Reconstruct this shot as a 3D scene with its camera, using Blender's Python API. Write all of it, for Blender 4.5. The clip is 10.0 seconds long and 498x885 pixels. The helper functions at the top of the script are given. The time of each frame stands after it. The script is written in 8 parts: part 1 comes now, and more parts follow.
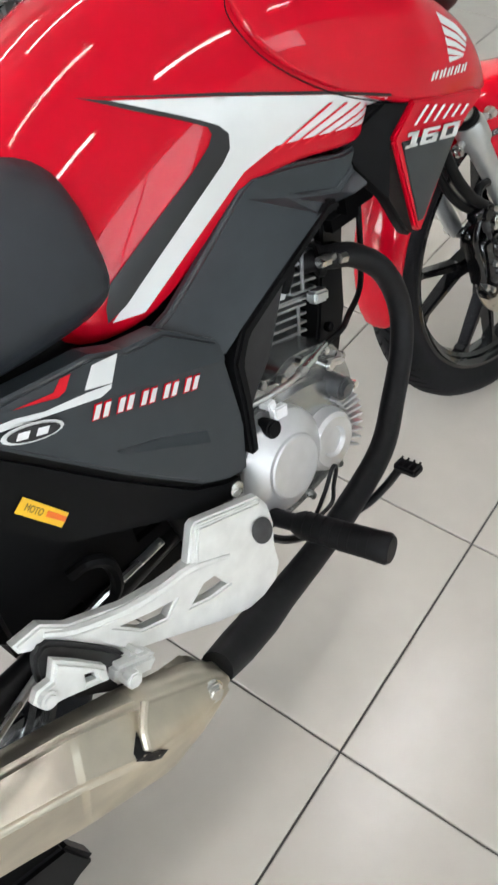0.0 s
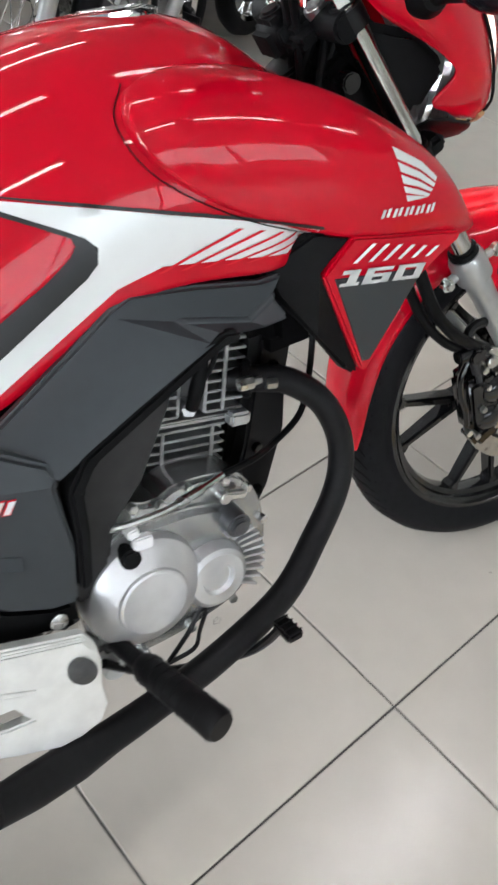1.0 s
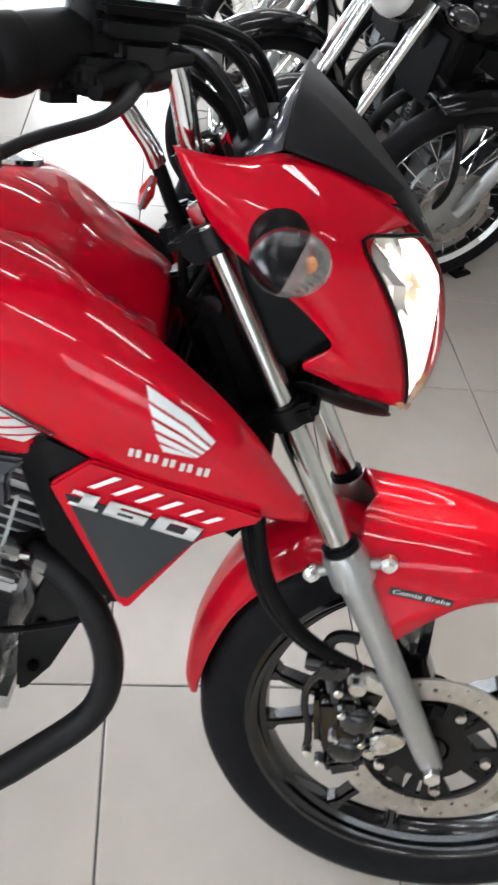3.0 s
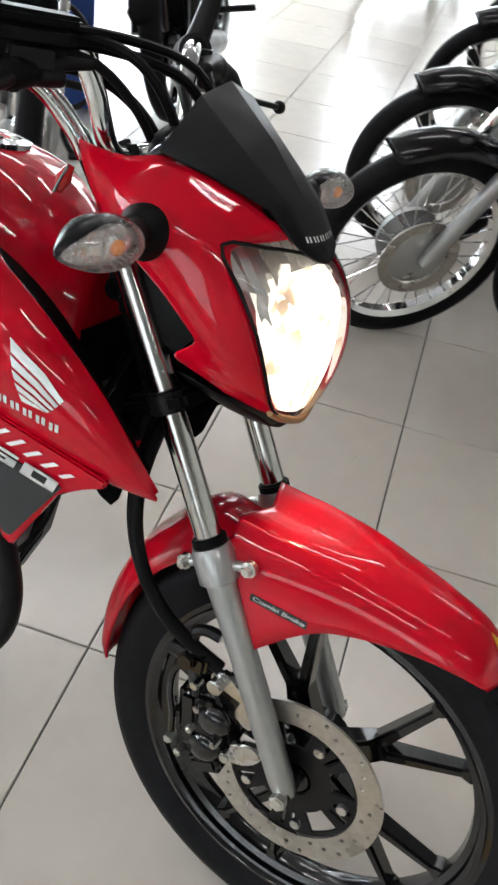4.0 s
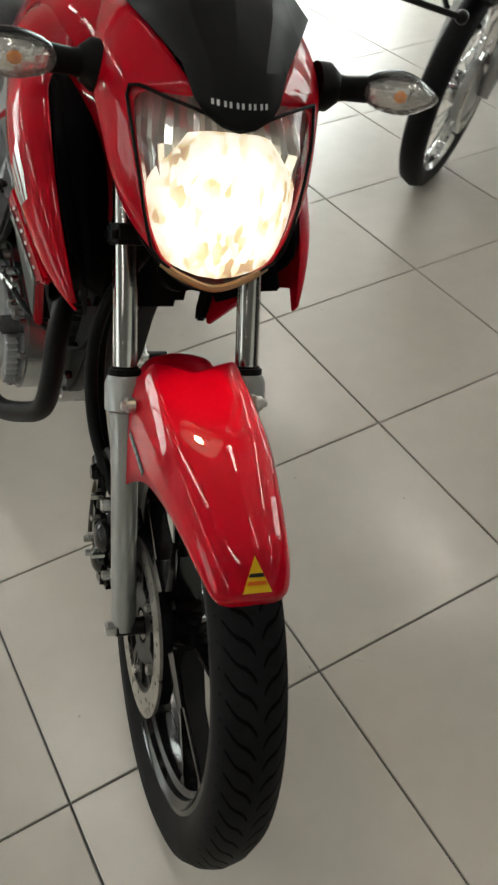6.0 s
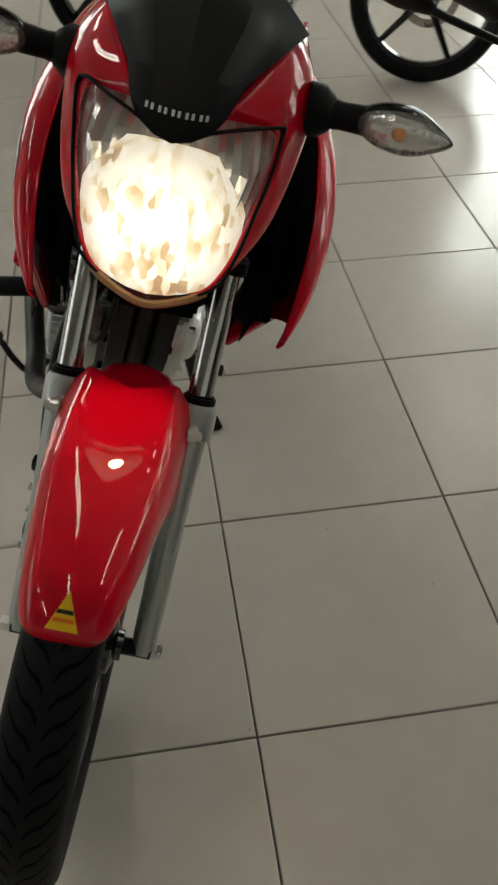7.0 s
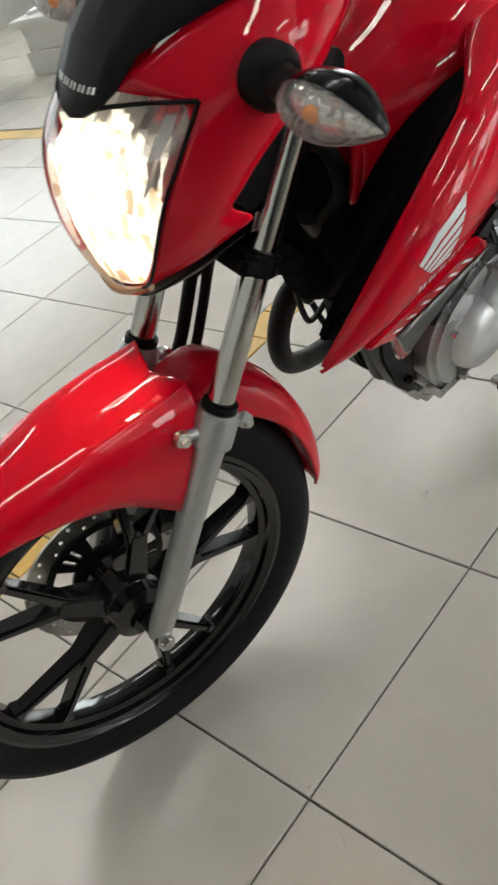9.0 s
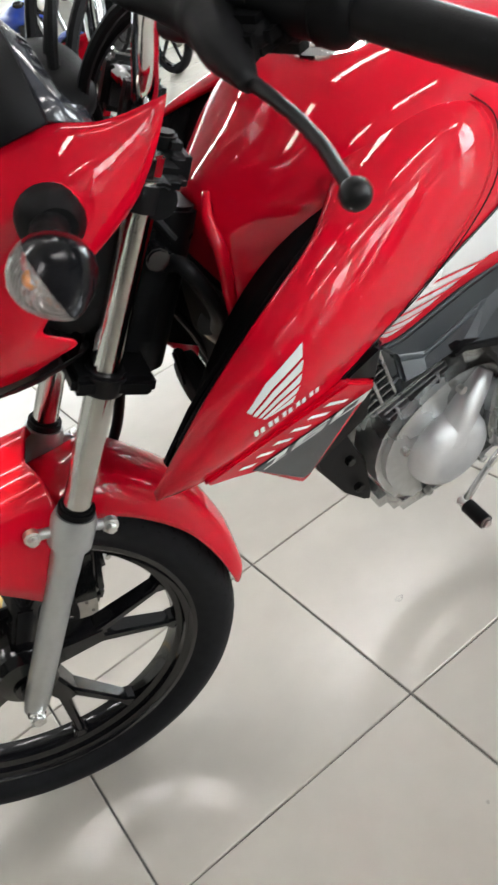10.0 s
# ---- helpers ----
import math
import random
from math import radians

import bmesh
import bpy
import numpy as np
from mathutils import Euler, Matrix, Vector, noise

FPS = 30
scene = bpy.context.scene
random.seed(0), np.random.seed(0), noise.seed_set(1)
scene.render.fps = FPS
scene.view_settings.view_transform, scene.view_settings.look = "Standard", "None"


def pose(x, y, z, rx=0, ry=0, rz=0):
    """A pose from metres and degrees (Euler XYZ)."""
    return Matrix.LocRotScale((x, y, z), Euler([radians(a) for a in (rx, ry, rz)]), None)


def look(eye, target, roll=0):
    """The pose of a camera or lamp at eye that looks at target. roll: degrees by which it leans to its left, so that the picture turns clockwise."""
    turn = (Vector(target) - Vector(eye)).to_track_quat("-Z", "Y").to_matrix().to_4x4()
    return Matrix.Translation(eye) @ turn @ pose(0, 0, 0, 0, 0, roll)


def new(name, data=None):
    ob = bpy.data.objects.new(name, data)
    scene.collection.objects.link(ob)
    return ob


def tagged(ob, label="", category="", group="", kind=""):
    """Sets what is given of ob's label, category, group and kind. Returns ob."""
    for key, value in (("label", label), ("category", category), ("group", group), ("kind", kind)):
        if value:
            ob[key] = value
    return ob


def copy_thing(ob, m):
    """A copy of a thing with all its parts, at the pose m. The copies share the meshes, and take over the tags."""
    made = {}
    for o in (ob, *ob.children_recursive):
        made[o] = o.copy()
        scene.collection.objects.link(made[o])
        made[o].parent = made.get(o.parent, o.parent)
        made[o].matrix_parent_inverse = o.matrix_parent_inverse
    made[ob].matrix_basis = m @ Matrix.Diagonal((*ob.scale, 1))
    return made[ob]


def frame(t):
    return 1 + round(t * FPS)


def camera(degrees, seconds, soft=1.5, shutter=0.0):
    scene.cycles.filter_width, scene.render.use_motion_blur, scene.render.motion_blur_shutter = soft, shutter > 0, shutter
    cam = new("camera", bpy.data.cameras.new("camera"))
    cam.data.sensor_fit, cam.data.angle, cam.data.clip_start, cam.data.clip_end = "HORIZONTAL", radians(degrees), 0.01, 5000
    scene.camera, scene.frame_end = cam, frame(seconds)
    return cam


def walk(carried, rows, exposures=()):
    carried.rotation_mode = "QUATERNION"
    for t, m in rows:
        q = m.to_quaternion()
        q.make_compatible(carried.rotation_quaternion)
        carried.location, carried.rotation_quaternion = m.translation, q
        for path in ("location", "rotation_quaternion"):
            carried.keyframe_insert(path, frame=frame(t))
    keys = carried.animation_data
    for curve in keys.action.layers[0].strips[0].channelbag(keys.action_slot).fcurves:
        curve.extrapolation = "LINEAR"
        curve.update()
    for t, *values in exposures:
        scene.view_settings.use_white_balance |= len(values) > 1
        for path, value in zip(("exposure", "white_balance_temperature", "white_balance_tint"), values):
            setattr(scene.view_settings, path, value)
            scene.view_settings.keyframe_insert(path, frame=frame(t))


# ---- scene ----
from mathutils.bvhtree import BVHTree

cam = camera(33.4, 10.0, 2.5, 0.3)
PATH = [
    (0, (-0.923, -0.18, 1.189), (0.185, 0.609, -0.277), -0.6),
    (0.5, (-0.827, -0.249, 1.217), (0.219, 0.679, -0.213), -0.3),
    (1, (-0.612, -0.27, 1.214), (0.343, 0.735, -0.228), 4.1),
    (1.5, (-0.463, -0.306, 1.257), (0.338, 0.842, -0.171), 3.0),
    (2, (-0.283, -0.404, 1.272), (0.253, 1.007, -0.04), 0.9),
    (2.5, (-0.151, -0.442, 1.297), (0.211, 1.046, 0.01), 3.5),
    (3, (0.024, -0.339, 1.266), (0.296, 1.145, -0.048), 10.0),
    (3.2, (0.083, -0.306, 1.27), (0.293, 1.172, -0.061), 11.0),
    (4.3, (0.51, -0.389, 1.307), (0.036, 1.065, 0.019), 8.6),
    (4.5, (0.563, -0.376, 1.299), (0.015, 1.021, -0.024), 9.4),
    (5, (0.696, -0.247, 1.246), (-0.007, 0.963, -0.183), 11.9),
    (5.2, (0.748, -0.193, 1.249), (-0.037, 0.918, -0.217), 10.1),
    (6.3, (1.091, 0.074, 1.278), (-0.258, 0.625, -0.092), -1.8),
    (6.5, (1.101, 0.141, 1.263), (-0.285, 0.612, -0.1), -1.5),
    (7, (1.066, 0.352, 1.233), (-0.367, 0.559, -0.147), -0.5),
    (7.5, (1.05, 0.504, 1.213), (-0.438, 0.284, -0.106), -11.7),
    (8, (1.075, 0.759, 1.186), (-0.36, 0.055, -0.015), -18.0),
    (8.5, (0.962, 0.908, 1.123), (-0.291, -0.169, -0.004), -19.4),
    (9, (0.721, 1.032, 1.068), (-0.212, -0.279, -0.121), -23.1),
    (9.5, (0.558, 1.103, 1.052), (-0.222, -0.341, -0.09), -25.5),
    (9.8, (0.449, 1.168, 1.046), (-0.227, -0.37, -0.039), -23.5),
    (10, (0.39, 1.187, 1.042), (-0.245, -0.385, -0.019), -21.9),
]
walk(cam, [(t, look(eye, target, roll)) for t, eye, target, roll in PATH],
     [(0, 0.38, 6300, 13), (0.8, 0.26, 6250, 14), (1.3, 0.29, 6250, 15), (2.0, 0.36, 6250, 16), (2.5, 0.44, 6250, 16), (3.2, 0.43, 6250, 16), (4.3, -0.14, 6500, 13), (5.0, -0.34, 6800, 10), (6.5, -0.62, 6950, 9), (7.0, -0.84, 7050, 9), (7.5, -0.40, 6850, 10), (8.0, -0.12, 6650, 11), (8.5, -0.25, 6700, 11), (9.0, -0.04, 6600, 11), (9.5, 0.26, 6500, 13), (10.0, 0.48, 6450, 13)])

# ---------- light ----------
world = bpy.data.worlds.new("world")
scene.world = world
world.use_nodes = True
_n = world.node_tree.nodes
_sky = _n.new("ShaderNodeTexSky")
_sky.sky_type, _sky.sun_disc = "NISHITA", False
_sky.sun_elevation, _sky.sun_rotation = radians(55), radians(110)
_n["Background"].inputs["Strength"].default_value = 0.1
world.node_tree.links.new(_sky.outputs[0], _n["Background"].inputs["Color"])
sun = new("sun", bpy.data.lights.new("sun", "SUN"))
sun.data.energy, sun.data.angle, sun.data.color = 2.0, radians(0.5), (1, 0.96, 0.9)
sun.matrix_world = look((0, 0, 10), (6, 4, -3))
# the beam of the motorcycle's own headlamp
beam = new("headlamp_beam", bpy.data.lights.new("headlamp_beam", "SPOT"))
beam.data.energy, beam.data.color, beam.data.spot_size, beam.data.spot_blend, beam.data.shadow_soft_size = 1.15, (1, 0.74, 0.42), radians(84), 0.5, 0.012


# ---------- materials ----------
def material(name, color, rough=0.5, metal=0.0, coat=0.0, var=0.06, scale=40.0, bump=0.0, bump_scale=200.0, emit=None, strength=0.0,
             rough_var=0.08, spec=0.5, coat_rough=0.03):
    """A surface with variation at two scales, and a fine relief."""
    m = bpy.data.materials.new(name)
    m.use_nodes = True
    nt = m.node_tree
    b = nt.nodes["Principled BSDF"]
    co = nt.nodes.new("ShaderNodeTexCoord")
    big, fine = nt.nodes.new("ShaderNodeTexNoise"), nt.nodes.new("ShaderNodeTexNoise")
    big.inputs["Scale"].default_value, fine.inputs["Scale"].default_value = scale / 8, scale
    big.inputs["Detail"].default_value = fine.inputs["Detail"].default_value = 4
    add = nt.nodes.new("ShaderNodeMath")
    add.operation = "ADD"
    ramp = nt.nodes.new("ShaderNodeMapRange")
    ramp.inputs[1].default_value, ramp.inputs[2].default_value = 0.7, 1.3
    ramp.inputs[3].default_value, ramp.inputs[4].default_value = 1 - var, 1 + var
    mul = nt.nodes.new("ShaderNodeVectorMath")
    mul.operation = "SCALE"
    mul.inputs[0].default_value = color[:3]
    rr = nt.nodes.new("ShaderNodeMapRange")
    rr.inputs[1].default_value, rr.inputs[2].default_value = 0.3, 0.7
    rr.inputs[3].default_value, rr.inputs[4].default_value = max(0.0, rough - rough_var), min(1.0, rough + rough_var)
    for tex in (big, fine):
        nt.links.new(co.outputs["Object"], tex.inputs["Vector"])
    nt.links.new(big.outputs["Fac"], add.inputs[0])
    nt.links.new(fine.outputs["Fac"], add.inputs[1])
    nt.links.new(add.outputs[0], ramp.inputs[0])
    nt.links.new(ramp.outputs[0], mul.inputs["Scale"])
    nt.links.new(mul.outputs[0], b.inputs["Base Color"])
    nt.links.new(big.outputs["Fac"], rr.inputs[0])
    nt.links.new(rr.outputs[0], b.inputs["Roughness"])
    b.inputs["Metallic"].default_value = metal
    b.inputs["Specular IOR Level"].default_value = spec
    b.inputs["Coat Weight"].default_value = coat
    b.inputs["Coat Roughness"].default_value = coat_rough
    if bump:
        bt, bn = nt.nodes.new("ShaderNodeTexNoise"), nt.nodes.new("ShaderNodeBump")
        bt.inputs["Scale"].default_value = bump_scale
        bn.inputs["Strength"].default_value, bn.inputs["Distance"].default_value = bump, 0.002
        nt.links.new(co.outputs["Object"], bt.inputs["Vector"])
        nt.links.new(bt.outputs["Fac"], bn.inputs["Height"])
        nt.links.new(bn.outputs[0], b.inputs["Normal"])
    if emit:
        b.inputs["Emission Color"].default_value = (*emit, 1)
        b.inputs["Emission Strength"].default_value = strength
    return m


RED = material("red_paint", (0.49, 0.0012, 0.013), 0.45, 0.0, 0.8, 0.012, 6, rough_var=0.02, spec=0.02, coat_rough=0.012)
SILVER_DECAL = material("silver_decal", (0.70, 0.72, 0.71), 0.32, 0.25, 0.6, 0.03, 30)
WHITE_DECAL = material("white_decal", (0.80, 0.80, 0.80), 0.35, 0.0, 0.4, 0.02, 30)
BLACK_DECAL = material("black_decal", (0.008, 0.008, 0.009), 0.35, 0.0, 0.1, 0.1, 30)
RED_DECAL = material("red_decal", (0.60, 0.006, 0.016), 0.35, 0.0, 0.4, 0.03, 30, spec=0.1)
GREY_PLASTIC = material("dark_grey_plastic", (0.021, 0.027, 0.031), 0.36, 0.0, 0.0, 0.08, 60, 0.05, 900, spec=0.5)
BLACK_PLASTIC = material("black_plastic", (0.0045, 0.0047, 0.005), 0.48, 0.0, 0.0, 0.15, 80, 0.12, 700, spec=0.10)
BLACK_GLOSS = material("black_gloss", (0.004, 0.004, 0.0045), 0.12, 0.0, 0.0, 0.1, 40, spec=0.6, rough_var=0.04)
# darker than the black plastic: the shade inside recesses is put into its colour
SHADED_BLACK = material("shaded_recess_black", (0.0022, 0.0022, 0.0025), 0.7, 0.0, 0.0, 0.15, 80, 0.1, 600, spec=0.05)
BLACK_METAL = material("black_painted_metal", (0.0045, 0.0045, 0.005), 0.36, 0.0, 0.0, 0.15, 60, spec=0.24)
PIPE_BLACK = material("heat_black_pipe", (0.008, 0.008, 0.0088), 0.45, 0.0, 0.0, 0.2, 90, 0.1, 500, spec=0.18)
RUBBER = material("tyre_rubber", (0.0085, 0.0087, 0.0098), 0.55, 0.0, 0.0, 0.25, 70, 0.15, 600, spec=0.09)
GRIP_RUBBER = material("grip_rubber", (0.006, 0.006, 0.0065), 0.48, 0.0, 0.0, 0.15, 90, 0.15, 900, spec=0.18)
VINYL = material("seat_vinyl", (0.018, 0.022, 0.027), 0.46, 0.0, 0.0, 0.1, 50, 0.25, 1200)
CAST = material("cast_aluminium", (0.52, 0.53, 0.53), 0.26, 0.9, 0.0, 0.12, 60, 0.15, 600)
DARK_CAST = material("dark_casting", (0.11, 0.115, 0.12), 0.38, 0.7, 0.0, 0.25, 50, 0.2, 500)
DARK_RUBBER = material("worn_grey_rubber", (0.022, 0.022, 0.022), 0.55, 0.0, 0.0, 0.2, 60, 0.15, 700, spec=0.3)
FIN = material("cast_fin", (0.40, 0.41, 0.41), 0.30, 0.9, 0.0, 0.15, 60, 0.15, 600)
CASE_GREY = material("crankcase_alloy", (0.40, 0.41, 0.41), 0.20, 0.9, 0.0, 0.15, 40, 0.10, 500)
COVER = material("polished_cover", (0.68, 0.69, 0.70), 0.35, 0.75, 0.1, 0.06, 50, 0.05, 800)
SILVER_PAINT = material("silver_paint", (0.40, 0.41, 0.40), 0.34, 0.7, 0.25, 0.05, 60)
BRACKET = material("bracket_aluminium", (0.76, 0.77, 0.74), 0.4, 0.3, 0.1, 0.08, 50, 0.06, 500)
CHROME = material("chrome", (0.78, 0.78, 0.78), 0.08, 1.0, 0.0, 0.03, 50, rough_var=0.04)
STEEL = material("disc_steel", (0.50, 0.48, 0.44), 0.30, 1.0, 0.0, 0.15, 90, 0.1, 900)
MUFFLER = material("brushed_muffler_steel", (0.62, 0.57, 0.47), 0.37, 0.95, 0.0, 0.14, 22, 0.05, 300, rough_var=0.04)
AMBER = material("amber_bulb", (0.85, 0.26, 0.03), 0.25, 0.0, 0.3, 0.05, 60)
REFLECTOR = material("lamp_reflector", (0.93, 0.93, 0.92), 0.14, 0.7, 0.0, 0.05, 60, 0.2, 60, rough_var=0.03)
STANCHION = material("hard_chromed_steel", (0.52, 0.51, 0.49), 0.11, 1.0, 0.0, 0.08, 40, 0.05, 400)
VISOR_PLASTIC = material("visor_plastic", (0.007, 0.007, 0.0078), 0.48, 0.0, 0.0, 0.12, 60, 0.10, 900, spec=0.15)
SIGNAL_SHELL = material("signal_shell_plastic", (0.005, 0.005, 0.006), 0.24, 0.0, 0.0, 0.1, 60, spec=0.2)
POD_GREY = material("instrument_grey", (0.035, 0.037, 0.045), 0.14, 0.0, 1.0, 0.1, 50)
YELLOW_STICKER = material("yellow_sticker", (0.85, 0.50, 0.01), 0.4, 0.0, 0.3, 0.04, 60)
ORANGE_INK = material("orange_ink", (0.80, 0.16, 0.01), 0.4, 0.0, 0.2, 0.05, 60)
SPRING = material("zinc_bolt", (0.62, 0.62, 0.60), 0.28, 1.0, 0.0, 0.1, 90)
BAG = material("plastic_bag", (0.72, 0.74, 0.76), 0.22, 0.0, 0.4, 0.2, 60, 0.5, 90)
SPECK = material("floor_grime", (0.36, 0.335, 0.295), 0.7, 0.0, 0.0, 0.3, 60)
GROUT = material("grout", (0.10, 0.095, 0.09), 0.85, 0.0, 0.0, 0.25, 60, 0.3, 500)
WALL_PAINT = material("wall_paint", (0.66, 0.66, 0.60), 0.7, 0.0, 0.0, 0.03, 12, 0.05, 300)
CEIL_PAINT = material("ceiling_paint", (0.22, 0.22, 0.215), 0.8, 0.0, 0.0, 0.03, 10)
WHITE_LAM = material("white_laminate", (0.72, 0.72, 0.68), 0.35, 0.0, 0.1, 0.04, 20)
PAPER = material("white_paper", (0.82, 0.82, 0.82), 0.6, 0.0, 0.0, 0.03, 30)
NAVY = material("navy_paint", (0.018, 0.022, 0.045), 0.3, 0.0, 0.8, 0.06, 10)
BLUE = material("blue_paint", (0.01, 0.06, 0.42), 0.3, 0.0, 0.9, 0.04, 10)
BLUE_PLASTIC = material("blue_plastic", (0.01, 0.07, 0.35), 0.4, 0.0, 0.1, 0.06, 30)
WHITE_PAINT = material("pearl_white_paint", (0.72, 0.72, 0.72), 0.25, 0.1, 0.8, 0.03, 10)
BLACK_PAINT = material("black_paint", (0.004, 0.004, 0.0045), 0.2, 0.0, 0.35, 0.05, 10, spec=0.2)
SIGNAL_BACK = material("signal_reflector", (0.90, 0.89, 0.87), 0.10, 0.85, 0.0, 0.1, 60, 1.0, 110)
# tan of the lamp's light in the lower lens edge, put into the colour
LIP_LAMPLIGHT = material("lamplit_lens_lip", (0.34, 0.19, 0.08), 0.3, 0.0, 0.5, 0.1, 60)
FRAME_WHITE = material("window_frame_white", (0.75, 0.75, 0.74), 0.45, 0.0, 0.0, 0.03, 30)
DAYLIGHT = material("daylight_backdrop", (0.8, 0.85, 0.9), 0.9, emit=(0.92, 0.97, 1.0), strength=10.5)
DAYLIGHT_SHADE = material("shaded_daylight_backdrop", (0.8, 0.85, 0.9), 0.9, emit=(0.94, 0.97, 1.0), strength=2.2)
DAYLIGHT_NORTH = material("north_daylight_backdrop", (0.8, 0.85, 0.9), 0.9, emit=(0.94, 0.97, 1.0), strength=6.8)
TUBE = material("lamp_tube", (0.9, 0.9, 0.9), 0.5, emit=(1.0, 0.98, 0.95), strength=26.0)
TAIL_RED = material("tail_lamp_red", (0.45, 0.01, 0.01), 0.15, 0.0, 0.8, 0.05, 60)


def tile_material(name, color, spread, rough):
    """Glazed tile: shade varies from tile to tile, with faint clouds and specks."""
    m = material(name, color, rough, 0.0, 0.5, 0.04, 14, 0.03, 60, coat_rough=0.25, rough_var=0.03)
    nt = m.node_tree
    b = nt.nodes["Principled BSDF"]
    info, ramp, mul = nt.nodes.new("ShaderNodeObjectInfo"), nt.nodes.new("ShaderNodeMapRange"), nt.nodes.new("ShaderNodeVectorMath")
    ramp.inputs[3].default_value, ramp.inputs[4].default_value = 1 - spread, 1 + spread
    mul.operation = "SCALE"
    old = b.inputs["Base Color"].links[0].from_socket
    nt.links.new(info.outputs["Random"], ramp.inputs[0])
    nt.links.new(old, mul.inputs[0])
    nt.links.new(ramp.outputs[0], mul.inputs["Scale"])
    nt.links.new(mul.outputs[0], b.inputs["Base Color"])
    return m


TILE = tile_material("floor_tile", (0.57, 0.53, 0.465), 0.03, 0.22)
YELLOW_TILE = tile_material("yellow_tile", (0.68, 0.42, 0.09), 0.10, 0.35)


def clear_material(name, tint, gloss):
    """Clear plastic or glass in a thin sheet: see-through, with a mirror-like sheen."""
    m = bpy.data.materials.new(name)
    m.use_nodes = True
    nt = m.node_tree
    nt.nodes.remove(nt.nodes["Principled BSDF"])
    out = nt.nodes["Material Output"]
    tr, gl, mix, fr = (nt.nodes.new(k) for k in ("ShaderNodeBsdfTransparent", "ShaderNodeBsdfGlossy", "ShaderNodeMixShader", "ShaderNodeFresnel"))
    tr.inputs[0].default_value = (*tint, 1)
    gl.inputs["Roughness"].default_value = gloss
    fr.inputs[0].default_value = 1.5
    nt.links.new(fr.outputs[0], mix.inputs[0])
    nt.links.new(tr.outputs[0], mix.inputs[1])
    nt.links.new(gl.outputs[0], mix.inputs[2])
    nt.links.new(mix.outputs[0], out.inputs[0])
    return m


def frosted_material():
    """Ribbed clear plastic: partly see-through, partly milky, with a sheen."""
    m = clear_material("frosted_lens", (0.97, 0.97, 0.96), 0.04)
    nt = m.node_tree
    out = nt.nodes["Material Output"]
    old = out.inputs[0].links[0].from_socket
    co, wave, rr = nt.nodes.new("ShaderNodeTexCoord"), nt.nodes.new("ShaderNodeTexWave"), nt.nodes.new("ShaderNodeMapRange")
    wave.bands_direction = "Z"
    wave.inputs["Scale"].default_value, wave.inputs["Distortion"].default_value = 130, 0.6
    rr.inputs[1].default_value, rr.inputs[2].default_value, rr.inputs[3].default_value, rr.inputs[4].default_value = 0.0, 1.0, 0.09, 0.28
    milk, mix = nt.nodes.new("ShaderNodeBsdfTranslucent"), nt.nodes.new("ShaderNodeMixShader")
    dif, both = nt.nodes.new("ShaderNodeBsdfDiffuse"), nt.nodes.new("ShaderNodeMixShader")
    milk.inputs[0].default_value = dif.inputs[0].default_value = (0.82, 0.81, 0.79, 1)
    nt.links.new(co.outputs["Object"], wave.inputs["Vector"])
    nt.links.new(wave.outputs["Fac"], rr.inputs[0])
    nt.links.new(rr.outputs[0], mix.inputs[0])
    nt.links.new(milk.outputs[0], both.inputs[1])
    nt.links.new(dif.outputs[0], both.inputs[2])
    nt.links.new(old, mix.inputs[1])
    nt.links.new(both.outputs[0], mix.inputs[2])
    nt.links.new(mix.outputs[0], out.inputs[0])
    return m


LENS = clear_material("clear_lens", (0.93, 0.93, 0.92), 0.04)
FROST = frosted_material()
SMOKE = clear_material("smoked_lens", (0.35, 0.35, 0.36), 0.05)
GLASS = clear_material("window_glass", (0.95, 0.97, 0.96), 0.02)


